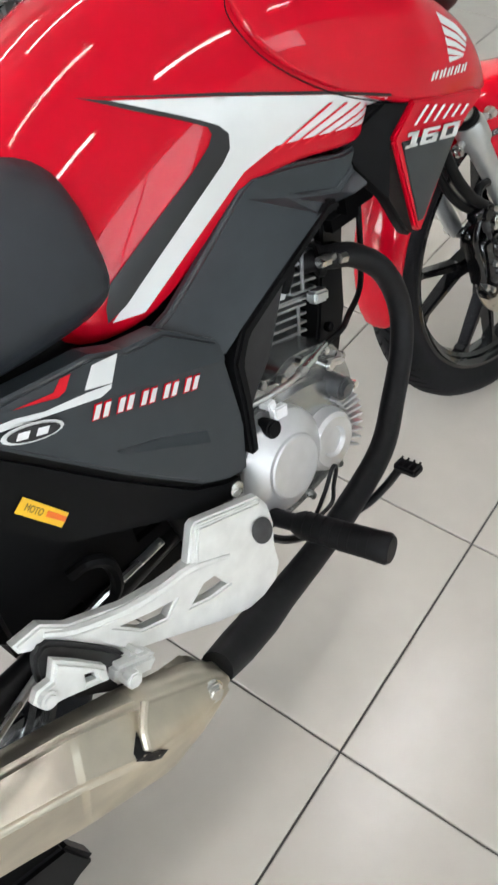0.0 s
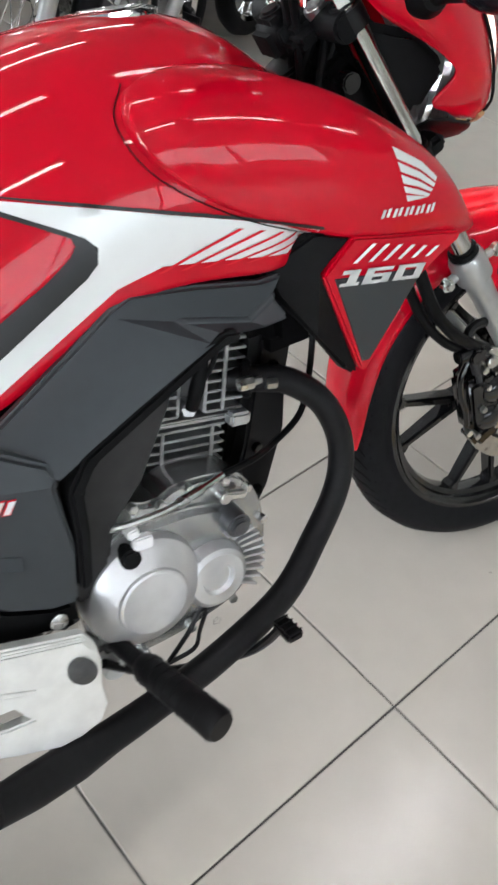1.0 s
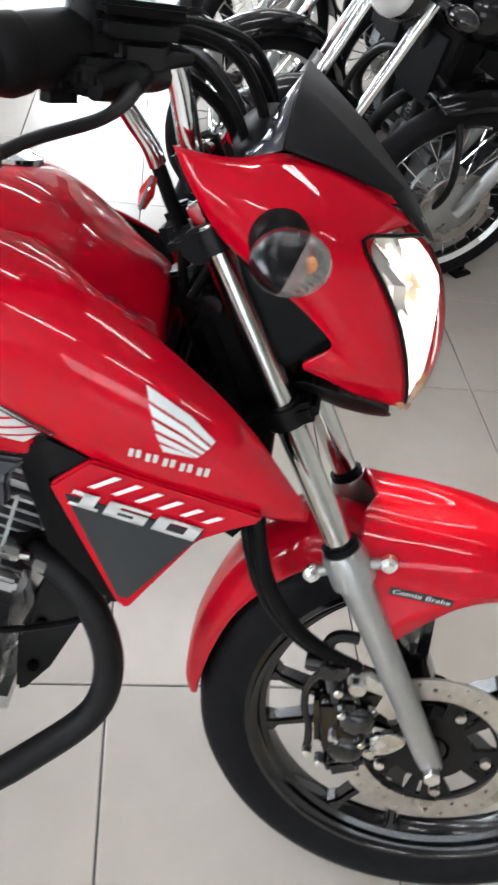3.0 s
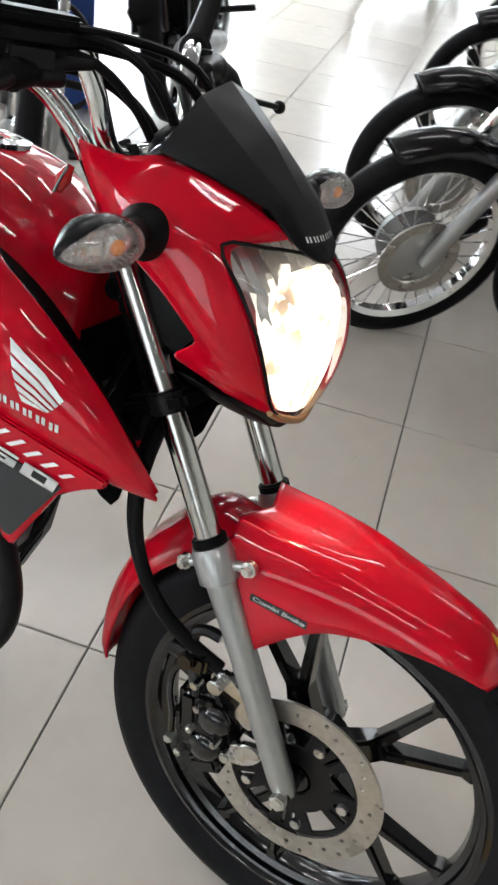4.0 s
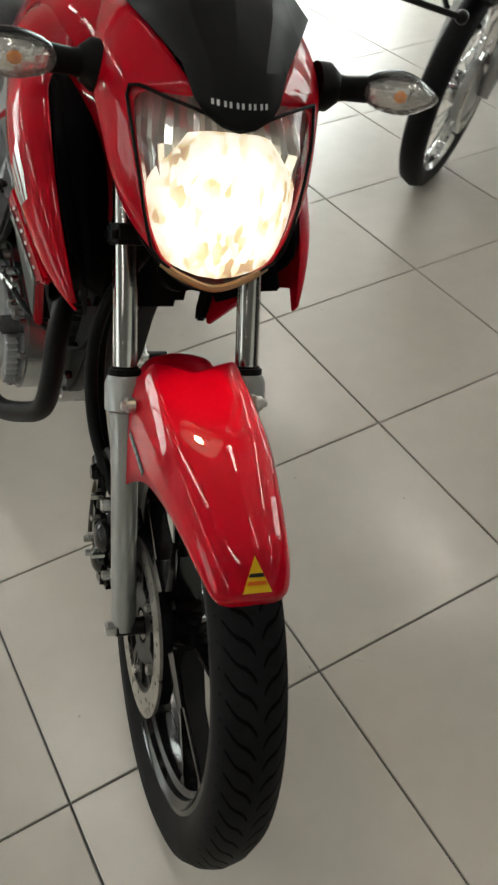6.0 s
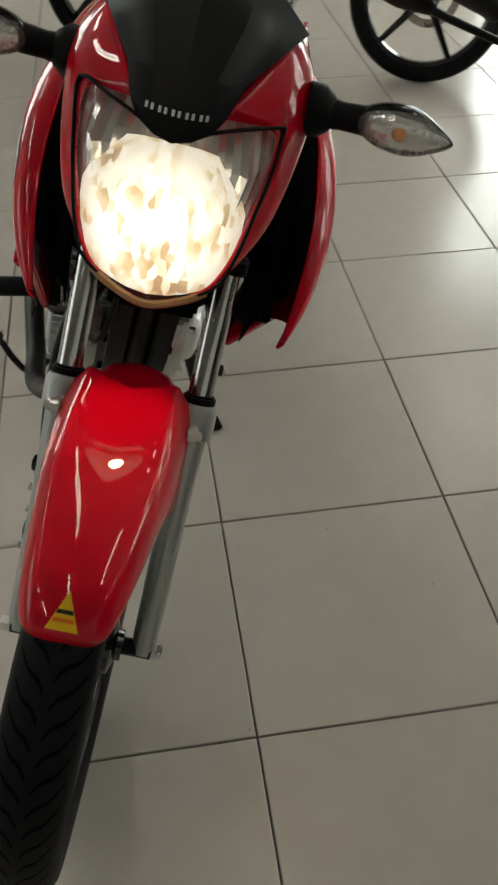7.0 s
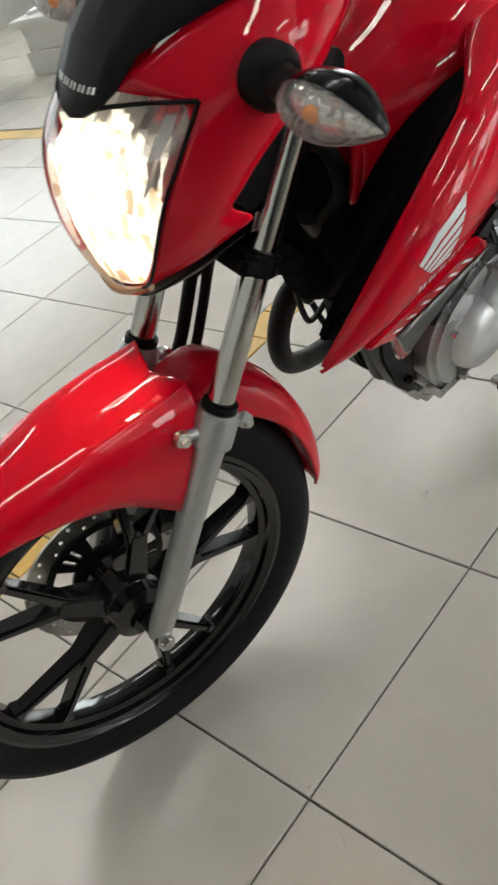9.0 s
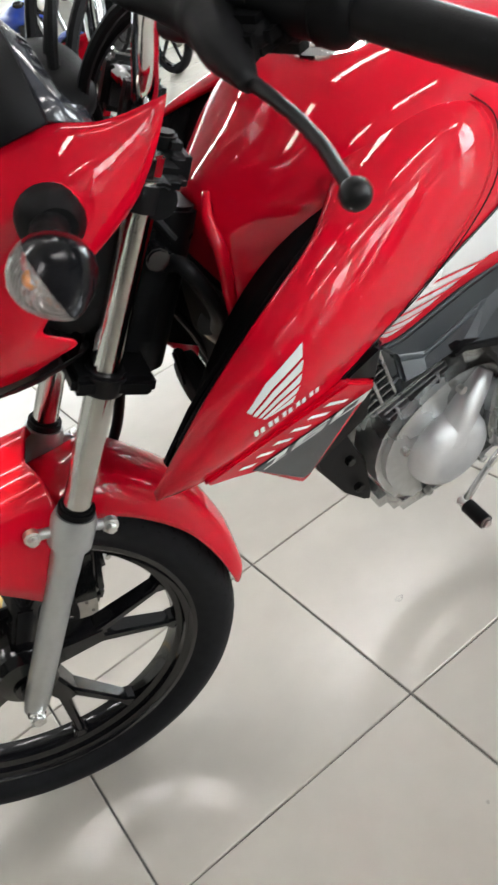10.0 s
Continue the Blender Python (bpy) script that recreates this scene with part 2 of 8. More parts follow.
def glow_material():
    """The lit bowl of the headlamp: facets of the reflector shine unevenly, with darker amber-brown pockets."""
    m = bpy.data.materials.new("lit_bowl")
    m.use_nodes = True
    nt = m.node_tree
    b = nt.nodes["Principled BSDF"]
    co, vor, ramp = nt.nodes.new("ShaderNodeTexCoord"), nt.nodes.new("ShaderNodeTexVoronoi"), nt.nodes.new("ShaderNodeValToRGB")
    place, cloud, rnd, add, soft = nt.nodes.new("ShaderNodeMapping"), nt.nodes.new("ShaderNodeTexNoise"), nt.nodes.new("ShaderNodeSeparateColor"), nt.nodes.new("ShaderNodeMath"), nt.nodes.new("ShaderNodeTexNoise")
    place.inputs["Rotation"].default_value = (0.3, 0.2, 0.1)
    place.inputs["Scale"].default_value = (1.0, 1.0, 0.42)
    vor.inputs["Scale"].default_value, vor.inputs["Randomness"].default_value = 125, 1.0
    cloud.inputs["Scale"].default_value, cloud.inputs["Detail"].default_value = 21, 1.0
    soft.inputs["Scale"].default_value, soft.inputs["Detail"].default_value = 60, 3.0
    add.operation, add.inputs[2].default_value = "MULTIPLY_ADD", 0.0
    mid = nt.nodes.new("ShaderNodeMath")
    mid.operation, mid.inputs[1].default_value = "MULTIPLY_ADD", 0.65
    wob = nt.nodes.new("ShaderNodeVectorMath")
    wob.operation, wob.inputs[1].default_value = "MULTIPLY_ADD", (0.009, 0.009, 0.009)
    el = ramp.color_ramp.elements
    el[0].position, el[0].color = 0.23, (0.34, 0.20, 0.09, 1)
    el[1].position, el[1].color = 0.30, (0.52, 0.36, 0.18, 1)
    for at, col in ((0.36, (0.76, 0.60, 0.38, 1)), (0.43, (1.0, 0.92, 0.72, 1)), (0.55, (1.0, 0.96, 0.84, 1))):
        el.new(at).color = col
    nt.links.new(co.outputs["Object"], place.inputs["Vector"])
    nt.links.new(co.outputs["Object"], soft.inputs["Vector"])
    nt.links.new(soft.outputs["Color"], wob.inputs[0])
    nt.links.new(place.outputs[0], wob.inputs[2])
    nt.links.new(wob.outputs[0], vor.inputs["Vector"])
    nt.links.new(co.outputs["Object"], cloud.inputs["Vector"])
    nt.links.new(vor.outputs["Color"], rnd.inputs[0])
    add.inputs[1].default_value = 0.35
    nt.links.new(rnd.outputs[0], add.inputs[0])
    nt.links.new(cloud.outputs["Fac"], mid.inputs[0])
    nt.links.new(add.outputs[0], mid.inputs[2])
    nt.links.new(mid.outputs[0], ramp.inputs[0])
    nt.links.new(ramp.outputs[0], b.inputs["Emission Color"])
    far, fade = nt.nodes.new("ShaderNodeVectorMath"), nt.nodes.new("ShaderNodeMapRange")
    far.operation, far.inputs[1].default_value = "DISTANCE", (-0.109, -0.036, 0.837)
    fade.interpolation_type = "SMOOTHSTEP"
    fade.inputs[1].default_value, fade.inputs[2].default_value, fade.inputs[3].default_value, fade.inputs[4].default_value = 0.042, 0.090, 2.6, 1.3
    nt.links.new(co.outputs["Object"], far.inputs[0])
    nt.links.new(far.outputs["Value"], fade.inputs[0])
    nt.links.new(fade.outputs[0], b.inputs["Emission Strength"])
    b.inputs["Base Color"].default_value = (0.6, 0.55, 0.5, 1)
    b.inputs["Roughness"].default_value = 0.2
    return m


GLOW = glow_material()


# ---------- shaping ----------
def creased(bm, ridge=(), rim=1.0, much=0.6):
    """Keeps the rim of a rounded sheet crisp, and the lines through the ridge points nearly so."""
    cl = bm.edges.layers.float.new("crease_edge")
    pts = {(round(p[0], 4), round(abs(p[1]), 4), round(p[2], 4)) for p in ridge}
    for e in bm.edges:
        on = all((round(v.co.x, 4), round(abs(v.co.y), 4), round(v.co.z, 4)) in pts for v in e.verts)
        e[cl] = rim if e.is_boundary else much if on else 0.0
    return bm


def part(name, bm, mat, parent=None, label="", smooth=40.0, sub=0, solid=0.0, xf=None):
    """Links a bmesh as one mesh object, under a thing or a part."""
    if xf is not None:
        bm.transform(xf)
    bmesh.ops.recalc_face_normals(bm, faces=bm.faces)
    me = bpy.data.meshes.new(name)
    bm.to_mesh(me)
    bm.free()
    me.materials.append(mat)
    me.polygons.foreach_set("use_smooth", [True] * len(me.polygons))
    me.set_sharp_from_angle(angle=radians(smooth))
    ob = new(name, me)
    crisp = "crease_edge" in me.attributes
    for kind_ in ("SUBSURF", "SOLIDIFY") if crisp else ("SOLIDIFY", "SUBSURF"):
        if kind_ == "SOLIDIFY" and solid:
            mo = ob.modifiers.new("thickness", "SOLIDIFY")
            mo.thickness, mo.offset = solid, -1
        elif kind_ == "SUBSURF" and sub:
            mo = ob.modifiers.new("round", "SUBSURF")
            mo.levels = mo.render_levels = sub
    if parent is not None:
        ob.parent = parent
    if label:
        ob["label"] = label
    return ob


def joined(*bms):
    """One bmesh out of several."""
    out = bmesh.new()
    for b in bms:
        me = bpy.data.meshes.new("tmp")
        b.to_mesh(me)
        b.free()
        out.from_mesh(me)
        bpy.data.meshes.remove(me)
    return out


def curve_points(pts, n=8):
    """A smooth line through the points (Catmull-Rom)."""
    p = [Vector(q) for q in pts]
    p = [2 * p[0] - p[1]] + p + [2 * p[-1] - p[-2]]
    out = []
    for i in range(1, len(p) - 2):
        for k in range(n):
            t = k / n
            a, b, c, d = p[i - 1], p[i], p[i + 1], p[i + 2]
            out.append(0.5 * (2 * b + (c - a) * t + (2 * a - 5 * b + 4 * c - d) * t * t + (3 * b - a - 3 * c + d) * t ** 3))
    out.append(p[-2])
    return out


def tube(pts, r, segs=14, smooth=6, flat=1.0):
    """A round bar along a line; r is one radius or one for each point."""
    n = max(1, smooth)
    line = curve_points(pts, n) if smooth else [Vector(q) for q in pts]
    rs = [r] * len(pts) if isinstance(r, (int, float)) else list(r)
    bm = bmesh.new()
    rings, up = [], None
    for i, p in enumerate(line):
        d = (line[min(i + 1, len(line) - 1)] - line[max(i - 1, 0)]).normalized()
        if up is None:
            up = d.orthogonal().normalized()
        up = (up - up.dot(d) * d).normalized()
        side = d.cross(up)
        f = i / n if smooth else i
        k = min(int(f), len(rs) - 2)
        rad = rs[k] + (rs[k + 1] - rs[k]) * (f - k)
        rings.append([bm.verts.new(p + rad * (math.cos(a) * up + flat * math.sin(a) * side)) for a in [2 * math.pi * j / segs for j in range(segs)]])
    for a, b in zip(rings, rings[1:]):
        for j in range(segs):
            bm.faces.new((a[j], a[(j + 1) % segs], b[(j + 1) % segs], b[j]))
    bm.faces.new(rings[0])
    bm.faces.new(rings[-1])
    return bm


def rod(a, b, r, segs=16, bevel=0.0):
    bm = tube([a, b], r, segs, 0)
    if bevel:
        caps = [f for f in bm.faces if len(f.verts) == segs]
        bmesh.ops.bevel(bm, geom=[e for f in caps for e in f.edges], offset=bevel, segments=2, affect="EDGES")
    return bm


def turned(profile, center, axis="v", segs=48, closed=True):
    """A body of revolution about the line through center along v; profile: (radius, along)."""
    bm = bmesh.new()
    rings = []
    for r, h in profile:
        rings.append([bm.verts.new((center[0] + r * math.cos(a), center[1] + h, center[2] + r * math.sin(a))) for a in [2 * math.pi * j / segs for j in range(segs)]])
    pairs = list(zip(rings, rings[1:])) + ([(rings[-1], rings[0])] if closed else [])
    for a, b in pairs:
        for j in range(segs):
            bm.faces.new((a[j], a[(j + 1) % segs], b[(j + 1) % segs], b[j]))
    if not closed:
        bm.faces.new(rings[0])
        bm.faces.new(rings[-1])
    return bm


def plate(poly, v, thick, bevel=0.004, segs=2):
    """A plate with the outline (u, w), its outer face at v (a number or a function of u, w), thick towards the middle plane."""
    f = v if callable(v) else (lambda u, w: v)
    bm = bmesh.new()
    s = 1 if f(*poly[0]) > 0 else -1
    face = bm.faces.new([bm.verts.new((u, f(u, w), w)) for u, w in poly])
    out = bmesh.ops.extrude_face_region(bm, geom=[face])
    for q in out["geom"]:
        if isinstance(q, bmesh.types.BMVert):
            q.co.y -= s * thick
    if bevel:
        bm.normal_update()
        bmesh.ops.bevel(bm, geom=[e for e in bm.edges if len(e.link_faces) == 2 and e.calc_face_angle() > 0.4], offset=bevel, segments=segs, affect="EDGES", clamp_overlap=True)
    bmesh.ops.triangulate(bm, faces=[q for q in bm.faces if len(q.verts) > 4])
    return bm


def block(c, size, bevel=0.004, turn=(0, 0, 0)):
    bm = bmesh.new()
    bmesh.ops.create_cube(bm, size=1)
    bm.transform(Matrix.Diagonal((*size, 1)))
    if bevel:
        bmesh.ops.bevel(bm, geom=bm.edges[:], offset=bevel, segments=3 if bevel > 0.006 else 2, affect="EDGES", clamp_overlap=True)
    bm.transform(pose(*c, *turn))
    return bm


def egg(c, size, turn=(0, 0, 0), n=16):
    bm = bmesh.new()
    bmesh.ops.create_uvsphere(bm, u_segments=n + 4, v_segments=n, radius=0.5)
    bm.transform(pose(*c, *turn) @ Matrix.Diagonal((*size, 1)))
    return bm


def mirrored(bm):
    """The same shape on the other side of the middle plane."""
    out = bm.copy()
    bmesh.ops.scale(out, vec=(1, -1, 1), verts=out.verts)
    bmesh.ops.reverse_faces(out, faces=out.faces)
    return out


def grid(rows, both=False, cap=False):
    """A sheet through rows of points; both: the rows run from the middle plane outwards and are mirrored."""
    bm = bmesh.new()
    net = []
    for row in rows:
        q = [tuple(p) for p in row]
        if both:
            q = [(p[0], -p[1], p[2]) for p in reversed(q) if abs(p[1]) > 1e-6] + q
        net.append([bm.verts.new(p) for p in q])
    for a, b in zip(net, net[1:]):
        for j in range(len(a) - 1):
            bm.faces.new((a[j], a[j + 1], b[j + 1], b[j]))
    if cap:
        bm.faces.new(net[0])
        bm.faces.new(net[-1])
    return bm


def loft(rows):
    """A closed body: each row (middle top, outwards, down to the lower rim) is mirrored into a ring; the ends are closed."""
    bm = bmesh.new()
    net = []
    for row in rows:
        q = [(p[0], -p[1], p[2]) for p in reversed(row) if abs(p[1]) > 1e-6] + [tuple(p) for p in row]
        net.append([bm.verts.new(p) for p in q])
    n = len(net[0])
    for a, b in zip(net, net[1:]):
        for j in range(n):
            bm.faces.new((a[j], a[(j + 1) % n], b[(j + 1) % n], b[j]))
    bm.faces.new(net[0])
    bm.faces.new(net[-1])
    return bm


def text_mesh(words, height, thick=0.0):
    """The words as flat faces, lower left at the origin, capital height as given."""
    cu = bpy.data.curves.new("words", "FONT")
    cu.body, cu.size, cu.offset = words, height / 0.7, thick
    ob = new("words", cu)
    me = bpy.data.meshes.new_from_object(ob.evaluated_get(bpy.context.evaluated_depsgraph_get()))
    bm = bmesh.new()
    bm.from_mesh(me)
    bpy.data.objects.remove(ob)
    bpy.data.meshes.remove(me)
    return bm


def finely_cut(bm, step):
    """Cuts a flat (u, w) shape into small cells so that it can follow a curved body."""
    for ax in (0, 2):
        lo, hi = min(v.co[ax] for v in bm.verts), max(v.co[ax] for v in bm.verts)
        x = lo + step
        while x < hi:
            co, no = [0, 0, 0], [0, 0, 0]
            co[ax], no[ax] = x, 1
            bmesh.ops.bisect_plane(bm, geom=bm.verts[:] + bm.edges[:] + bm.faces[:], plane_co=co, plane_no=no)
            x += step
    return bm


def flat_shape(poly):
    bm = bmesh.new()
    bm.faces.new([bm.verts.new((u, 0, w)) for u, w in poly])
    bm.normal_update()
    bmesh.ops.triangulate(bm, faces=bm.faces[:])
    return bm


def laid_on(bm, tree, side, lift=0.0008, step=0.012):
    """Lays a flat (u, w) shape onto a body seen from the side (+1 left, -1 right)."""
    finely_cut(bm, step)
    for v in bm.verts:
        hit = tree.ray_cast(Vector((v.co.x, side * 0.6, v.co.z)), Vector((0, -side, 0)))
        v.co.y = (hit[0].y if hit[0] else side * 0.14) + side * lift
    return bm


def evaluated_tree(*obs):
    """A search tree of the rounded bodies, in the frame of the thing they belong to."""
    dg = bpy.context.evaluated_depsgraph_get()
    verts, faces = [], []
    for ob in obs:
        me = ob.evaluated_get(dg).to_mesh()
        k = len(verts)
        verts += [v.co.copy() for v in me.vertices]
        faces += [[k + i for i in p.vertices] for p in me.polygons]
    return BVHTree.FromPolygons(verts, faces)

# ---------- the setting ----------
PITCH = 0.45
X0, X1, Y0, Y1, HIGH = -4.8, 6.6, -7.0, 8.4, 3.2


def wall_with_openings(name, length, openings, thick=0.18):
    """An upright wall along x from 0 to length, with openings (start, end, sill, head) going through it."""
    bm = bmesh.new()
    xs = sorted({0, length, *[a for o in openings for a in o[:2]]})
    zs = sorted({0, HIGH, *[a for o in openings for a in o[2:]]})
    for a, b in zip(xs, xs[1:]):
        for c, d in zip(zs, zs[1:]):
            if any(o[0] <= a and b <= o[1] and o[2] <= c and d <= o[3] for o in openings):
                continue
            q = block(((a + b) / 2, 0, (c + d) / 2), (b - a, thick, d - c), 0)
            me = bpy.data.meshes.new("tmp")
            q.to_mesh(me)
            q.free()
            bm.from_mesh(me)
            bpy.data.meshes.remove(me)
    bmesh.ops.remove_doubles(bm, verts=bm.verts, dist=0.0001)
    return bm


def window(name, m, wide, sill, head, panes):
    """A framed window with upright bars and panes, standing in its opening."""
    root = tagged(new(name), "white framed showroom window with clear glass panes", "window", kind="structure")
    root.matrix_world = m
    t = 0.05
    for c, s in (((wide / 2, 0, sill + t / 2), (wide, 0.07, t)), ((wide / 2, 0, head - t / 2), (wide, 0.07, t))):
        part("window_frame", block(c, s, 0.005), FRAME_WHITE, root)
    for i in range(panes + 1):
        part("window_bar", block((t / 2 + (wide - t) * i / panes, 0, (sill + head) / 2), (t, 0.065, head - sill - 2 * t), 0.005), FRAME_WHITE, root)
    for i in range(panes):
        w = (wide - t) / panes
        p = part("pane", block((t / 2 + w * (i + 0.5), 0, (sill + head) / 2), (w - t, 0.006, head - sill - 2 * t), 0), GLASS, root)
        p.visible_shadow = False
    return root


def backdrop(m, wide, sill, head, mat):
    bm = bmesh.new()
    bm.faces.new([bm.verts.new(p) for p in ((-0.6, 0, sill - 0.6), (wide + 0.6, 0, sill - 0.6), (wide + 0.6, 0, head + 0.5), (-0.6, 0, head + 0.5))])
    ob = part("backdrop", bm, mat)
    ob.matrix_world = m
    return tagged(ob, "bright hazy daylight outside the showroom windows", "backdrop", kind="structure")


def side(name, m, length, opens, out, mat=DAYLIGHT_SHADE):
    w = part(name, wall_with_openings(name, length, [(a, b, c, d) for a, b, c, d, _ in opens]), WALL_PAINT)
    w.matrix_world = m
    tagged(w, "pale cream painted showroom wall with window openings", "wall", kind="structure")
    for a, b, c, d, n in opens:
        window("window", m @ pose(a, 0, 0), b - a, c, d, n)
        backdrop(m @ pose(a, out, 0), b - a, c, d, mat)


side("wall_west", pose(X0 - 0.09, Y0, 0, 0, 0, 90), Y1 - Y0, [(1.5, 5.4, 0.95, 2.85, 4), (9.85, 15.0, 0.12, 2.9, 5)], 0.5, DAYLIGHT)
side("wall_north", pose(X0, Y1 + 0.09, 0), X1 - X0, [(0.3, 2.8, 0.12, 2.9, 2), (3.75, 5.05, 0.12, 2.9, 1)], 0.5, DAYLIGHT_NORTH)
side("wall_south", pose(X0, Y0 - 0.09, 0), X1 - X0, [(0.6, 6.4, 1.15, 2.9, 4)], -0.5)
side("wall_east", pose(X1 + 0.09, Y0, 0, 0, 0, 90), Y1 - Y0, [], 0.5)
ceiling = part("ceiling", block(((X0 + X1) / 2, (Y0 + Y1) / 2, HIGH + 0.06), (X1 - X0 + 0.4, Y1 - Y0 + 0.4, 0.12), 0), CEIL_PAINT)
tagged(ceiling, "plain white painted showroom ceiling", "ceiling", kind="structure")
for nm, c, s in (("baseboard", (X0 + 0.008, (Y0 + 0.5 + Y0 + 6.6) / 2 - 0.25, 0.05), (0.016, 6.5, 0.1)), ("baseboard", (X1 - 0.008, (Y0 + Y1) / 2, 0.05), (0.016, Y1 - Y0, 0.1))):
    tagged(part(nm, block(c, s, 0.004), WHITE_LAM), "low pale skirting board along the wall", "baseboard", kind="structure")


# ---------- ceiling lamps ----------
def ceiling_light():
    root = tagged(new("ceiling_light"), "long white twin-tube ceiling light, switched on", "ceiling light", "ceiling lights")
    part("housing", block((0, 0, 0.03), (1.26, 0.16, 0.05), 0.008), FRAME_WHITE, root)
    for y in (-0.04, 0.04):
        part("lamp_tube", rod((-0.6, y, -0.012), (0.6, y, -0.012), 0.014, 10), TUBE, root)
        for x in (-0.61, 0.61):
            part("end_cap", block((x, y, 0), (0.02, 0.03, 0.045), 0.003), FRAME_WHITE, root)
    return root


_lamp = ceiling_light()
_lamp.matrix_world = pose(-3.4, -2.3, HIGH - 0.056)
for i in range(4):
    for j in range(4):
        if (i, j) not in ((0, 0), (3, 1), (3, 2)):
            copy_thing(_lamp, pose(-3.4 + 1.95 * i + 0.5 * (j % 2), -2.3 + 2.5 * j, HIGH - 0.056))


# ---------- the red motorcycle ----------
bike = tagged(new("motorcycle"), "glossy red street motorcycle with silver decals, leaning on its side stand", "motorcycle")
bike.matrix_world = pose(0.413, 0.157, 0, 0, 0, -6.8) @ pose(0, 0, 0, -16, 0, 0)
AXIS = Vector((-0.5, 0, 0.866)).normalized()
STEER = Matrix.Translation((-0.029, -0.014, 0.286)) @ Matrix.Rotation(radians(-8.2), 4, AXIS) @ Matrix.Translation((0.029, 0, 0.014)) @ Matrix.Rotation(radians(-0.8), 4, "X") @ Matrix.Translation((0, 0, -0.300))

# tank
TANK = [
    (-0.955, [(0, 0.815), (0.05, 0.812), (0.08, 0.785), (0.10, 0.74), (0.112, 0.69), (0.115, 0.65)]),
    (-0.90, [(0, 0.862), (0.055, 0.856), (0.09, 0.82), (0.115, 0.76), (0.13, 0.69), (0.137, 0.64)]),
    (-0.84, [(0, 0.898), (0.06, 0.892), (0.10, 0.855), (0.127, 0.785), (0.139, 0.70), (0.141, 0.637)]),
    (-0.76, [(0, 0.928), (0.07, 0.922), (0.115, 0.885), (0.143, 0.81), (0.15, 0.73), (0.146, 0.674)]),
    (-0.68, [(0, 0.945), (0.08, 0.938), (0.128, 0.90), (0.155, 0.83), (0.158, 0.76), (0.15, 0.713)]),
    (-0.60, [(0, 0.950), (0.085, 0.942), (0.137, 0.90), (0.167, 0.83), (0.169, 0.77), (0.156, 0.716)]),
    (-0.53, [(0, 0.942), (0.085, 0.934), (0.137, 0.89), (0.172, 0.82), (0.181, 0.76), (0.162, 0.70)]),
    (-0.485, [(0, 0.920), (0.085, 0.908), (0.130, 0.866), (0.168, 0.80), (0.182, 0.75), (0.164, 0.70)]),
    (-0.44, [(0, 0.884), (0.065, 0.874), (0.104, 0.842), (0.116, 0.79), (0.116, 0.74), (0.108, 0.70)]),
    (-0.410, [(0, 0.868), (0.046, 0.860), (0.078, 0.826), (0.090, 0.78), (0.090, 0.74), (0.084, 0.70)]),
    (-0.392, [(0, 0.856), (0.038, 0.850), (0.070, 0.820), (0.082, 0.78), (0.080, 0.74), (0.074, 0.70)]),
    (-0.386, [(0, 0.842), (0.032, 0.838), (0.060, 0.812), (0.070, 0.776), (0.068, 0.74), (0.062, 0.70)]),
]
fuel_tank = part("fuel_tank", loft([[(u, v, w) for v, w in row + [(row[-1][0] - 0.003, row[-1][1] - 0.010), (row[-1][0] - 0.03, row[-1][1] - 0.016)]] for u, row in TANK]), RED, bike, "glossy red steel fuel tank", sub=2, smooth=180)

SHROUD = [
    (-0.665, [(0.094, 0.898), (0.122, 0.886), (0.144, 0.866), (0.153, 0.82), (0.153, 0.765), (0.143, 0.722)]),
    (-0.63, [(0.11, 0.905), (0.140, 0.896), (0.162, 0.872), (0.171, 0.82), (0.168, 0.765), (0.155, 0.716)]),
    (-0.568, [(0.11, 0.905), (0.146, 0.899), (0.174, 0.872), (0.183, 0.82), (0.177, 0.762), (0.158, 0.712)]),
    (-0.50, [(0.112, 0.888), (0.152, 0.885), (0.187, 0.858), (0.197, 0.81), (0.188, 0.757), (0.174, 0.719)]),
    (-0.44, [(0.12, 0.862), (0.160, 0.864), (0.197, 0.838), (0.208, 0.79), (0.199, 0.742), (0.184, 0.711)]),
    (-0.393, [(0.135, 0.828), (0.166, 0.837), (0.201, 0.815), (0.210, 0.772), (0.200, 0.730), (0.186, 0.698)]),
    (-0.345, [(0.145, 0.792), (0.170, 0.804), (0.198, 0.788), (0.206, 0.750), (0.197, 0.714), (0.182, 0.686)]),
    (-0.295, [(0.150, 0.748), (0.170, 0.764), (0.190, 0.752), (0.197, 0.720), (0.190, 0.694), (0.177, 0.673)]),
    (-0.254, [(0.148, 0.698), (0.164, 0.714), (0.177, 0.706), (0.181, 0.688), (0.176, 0.674), (0.167, 0.662)]),
    (-0.222, [(0.150, 0.662), (0.156, 0.672), (0.160, 0.668), (0.161, 0.664), (0.158, 0.660), (0.154, 0.656)]),
]
SEAM = (-0.622, -0.640, -0.655, -0.634, -0.552, -0.436)


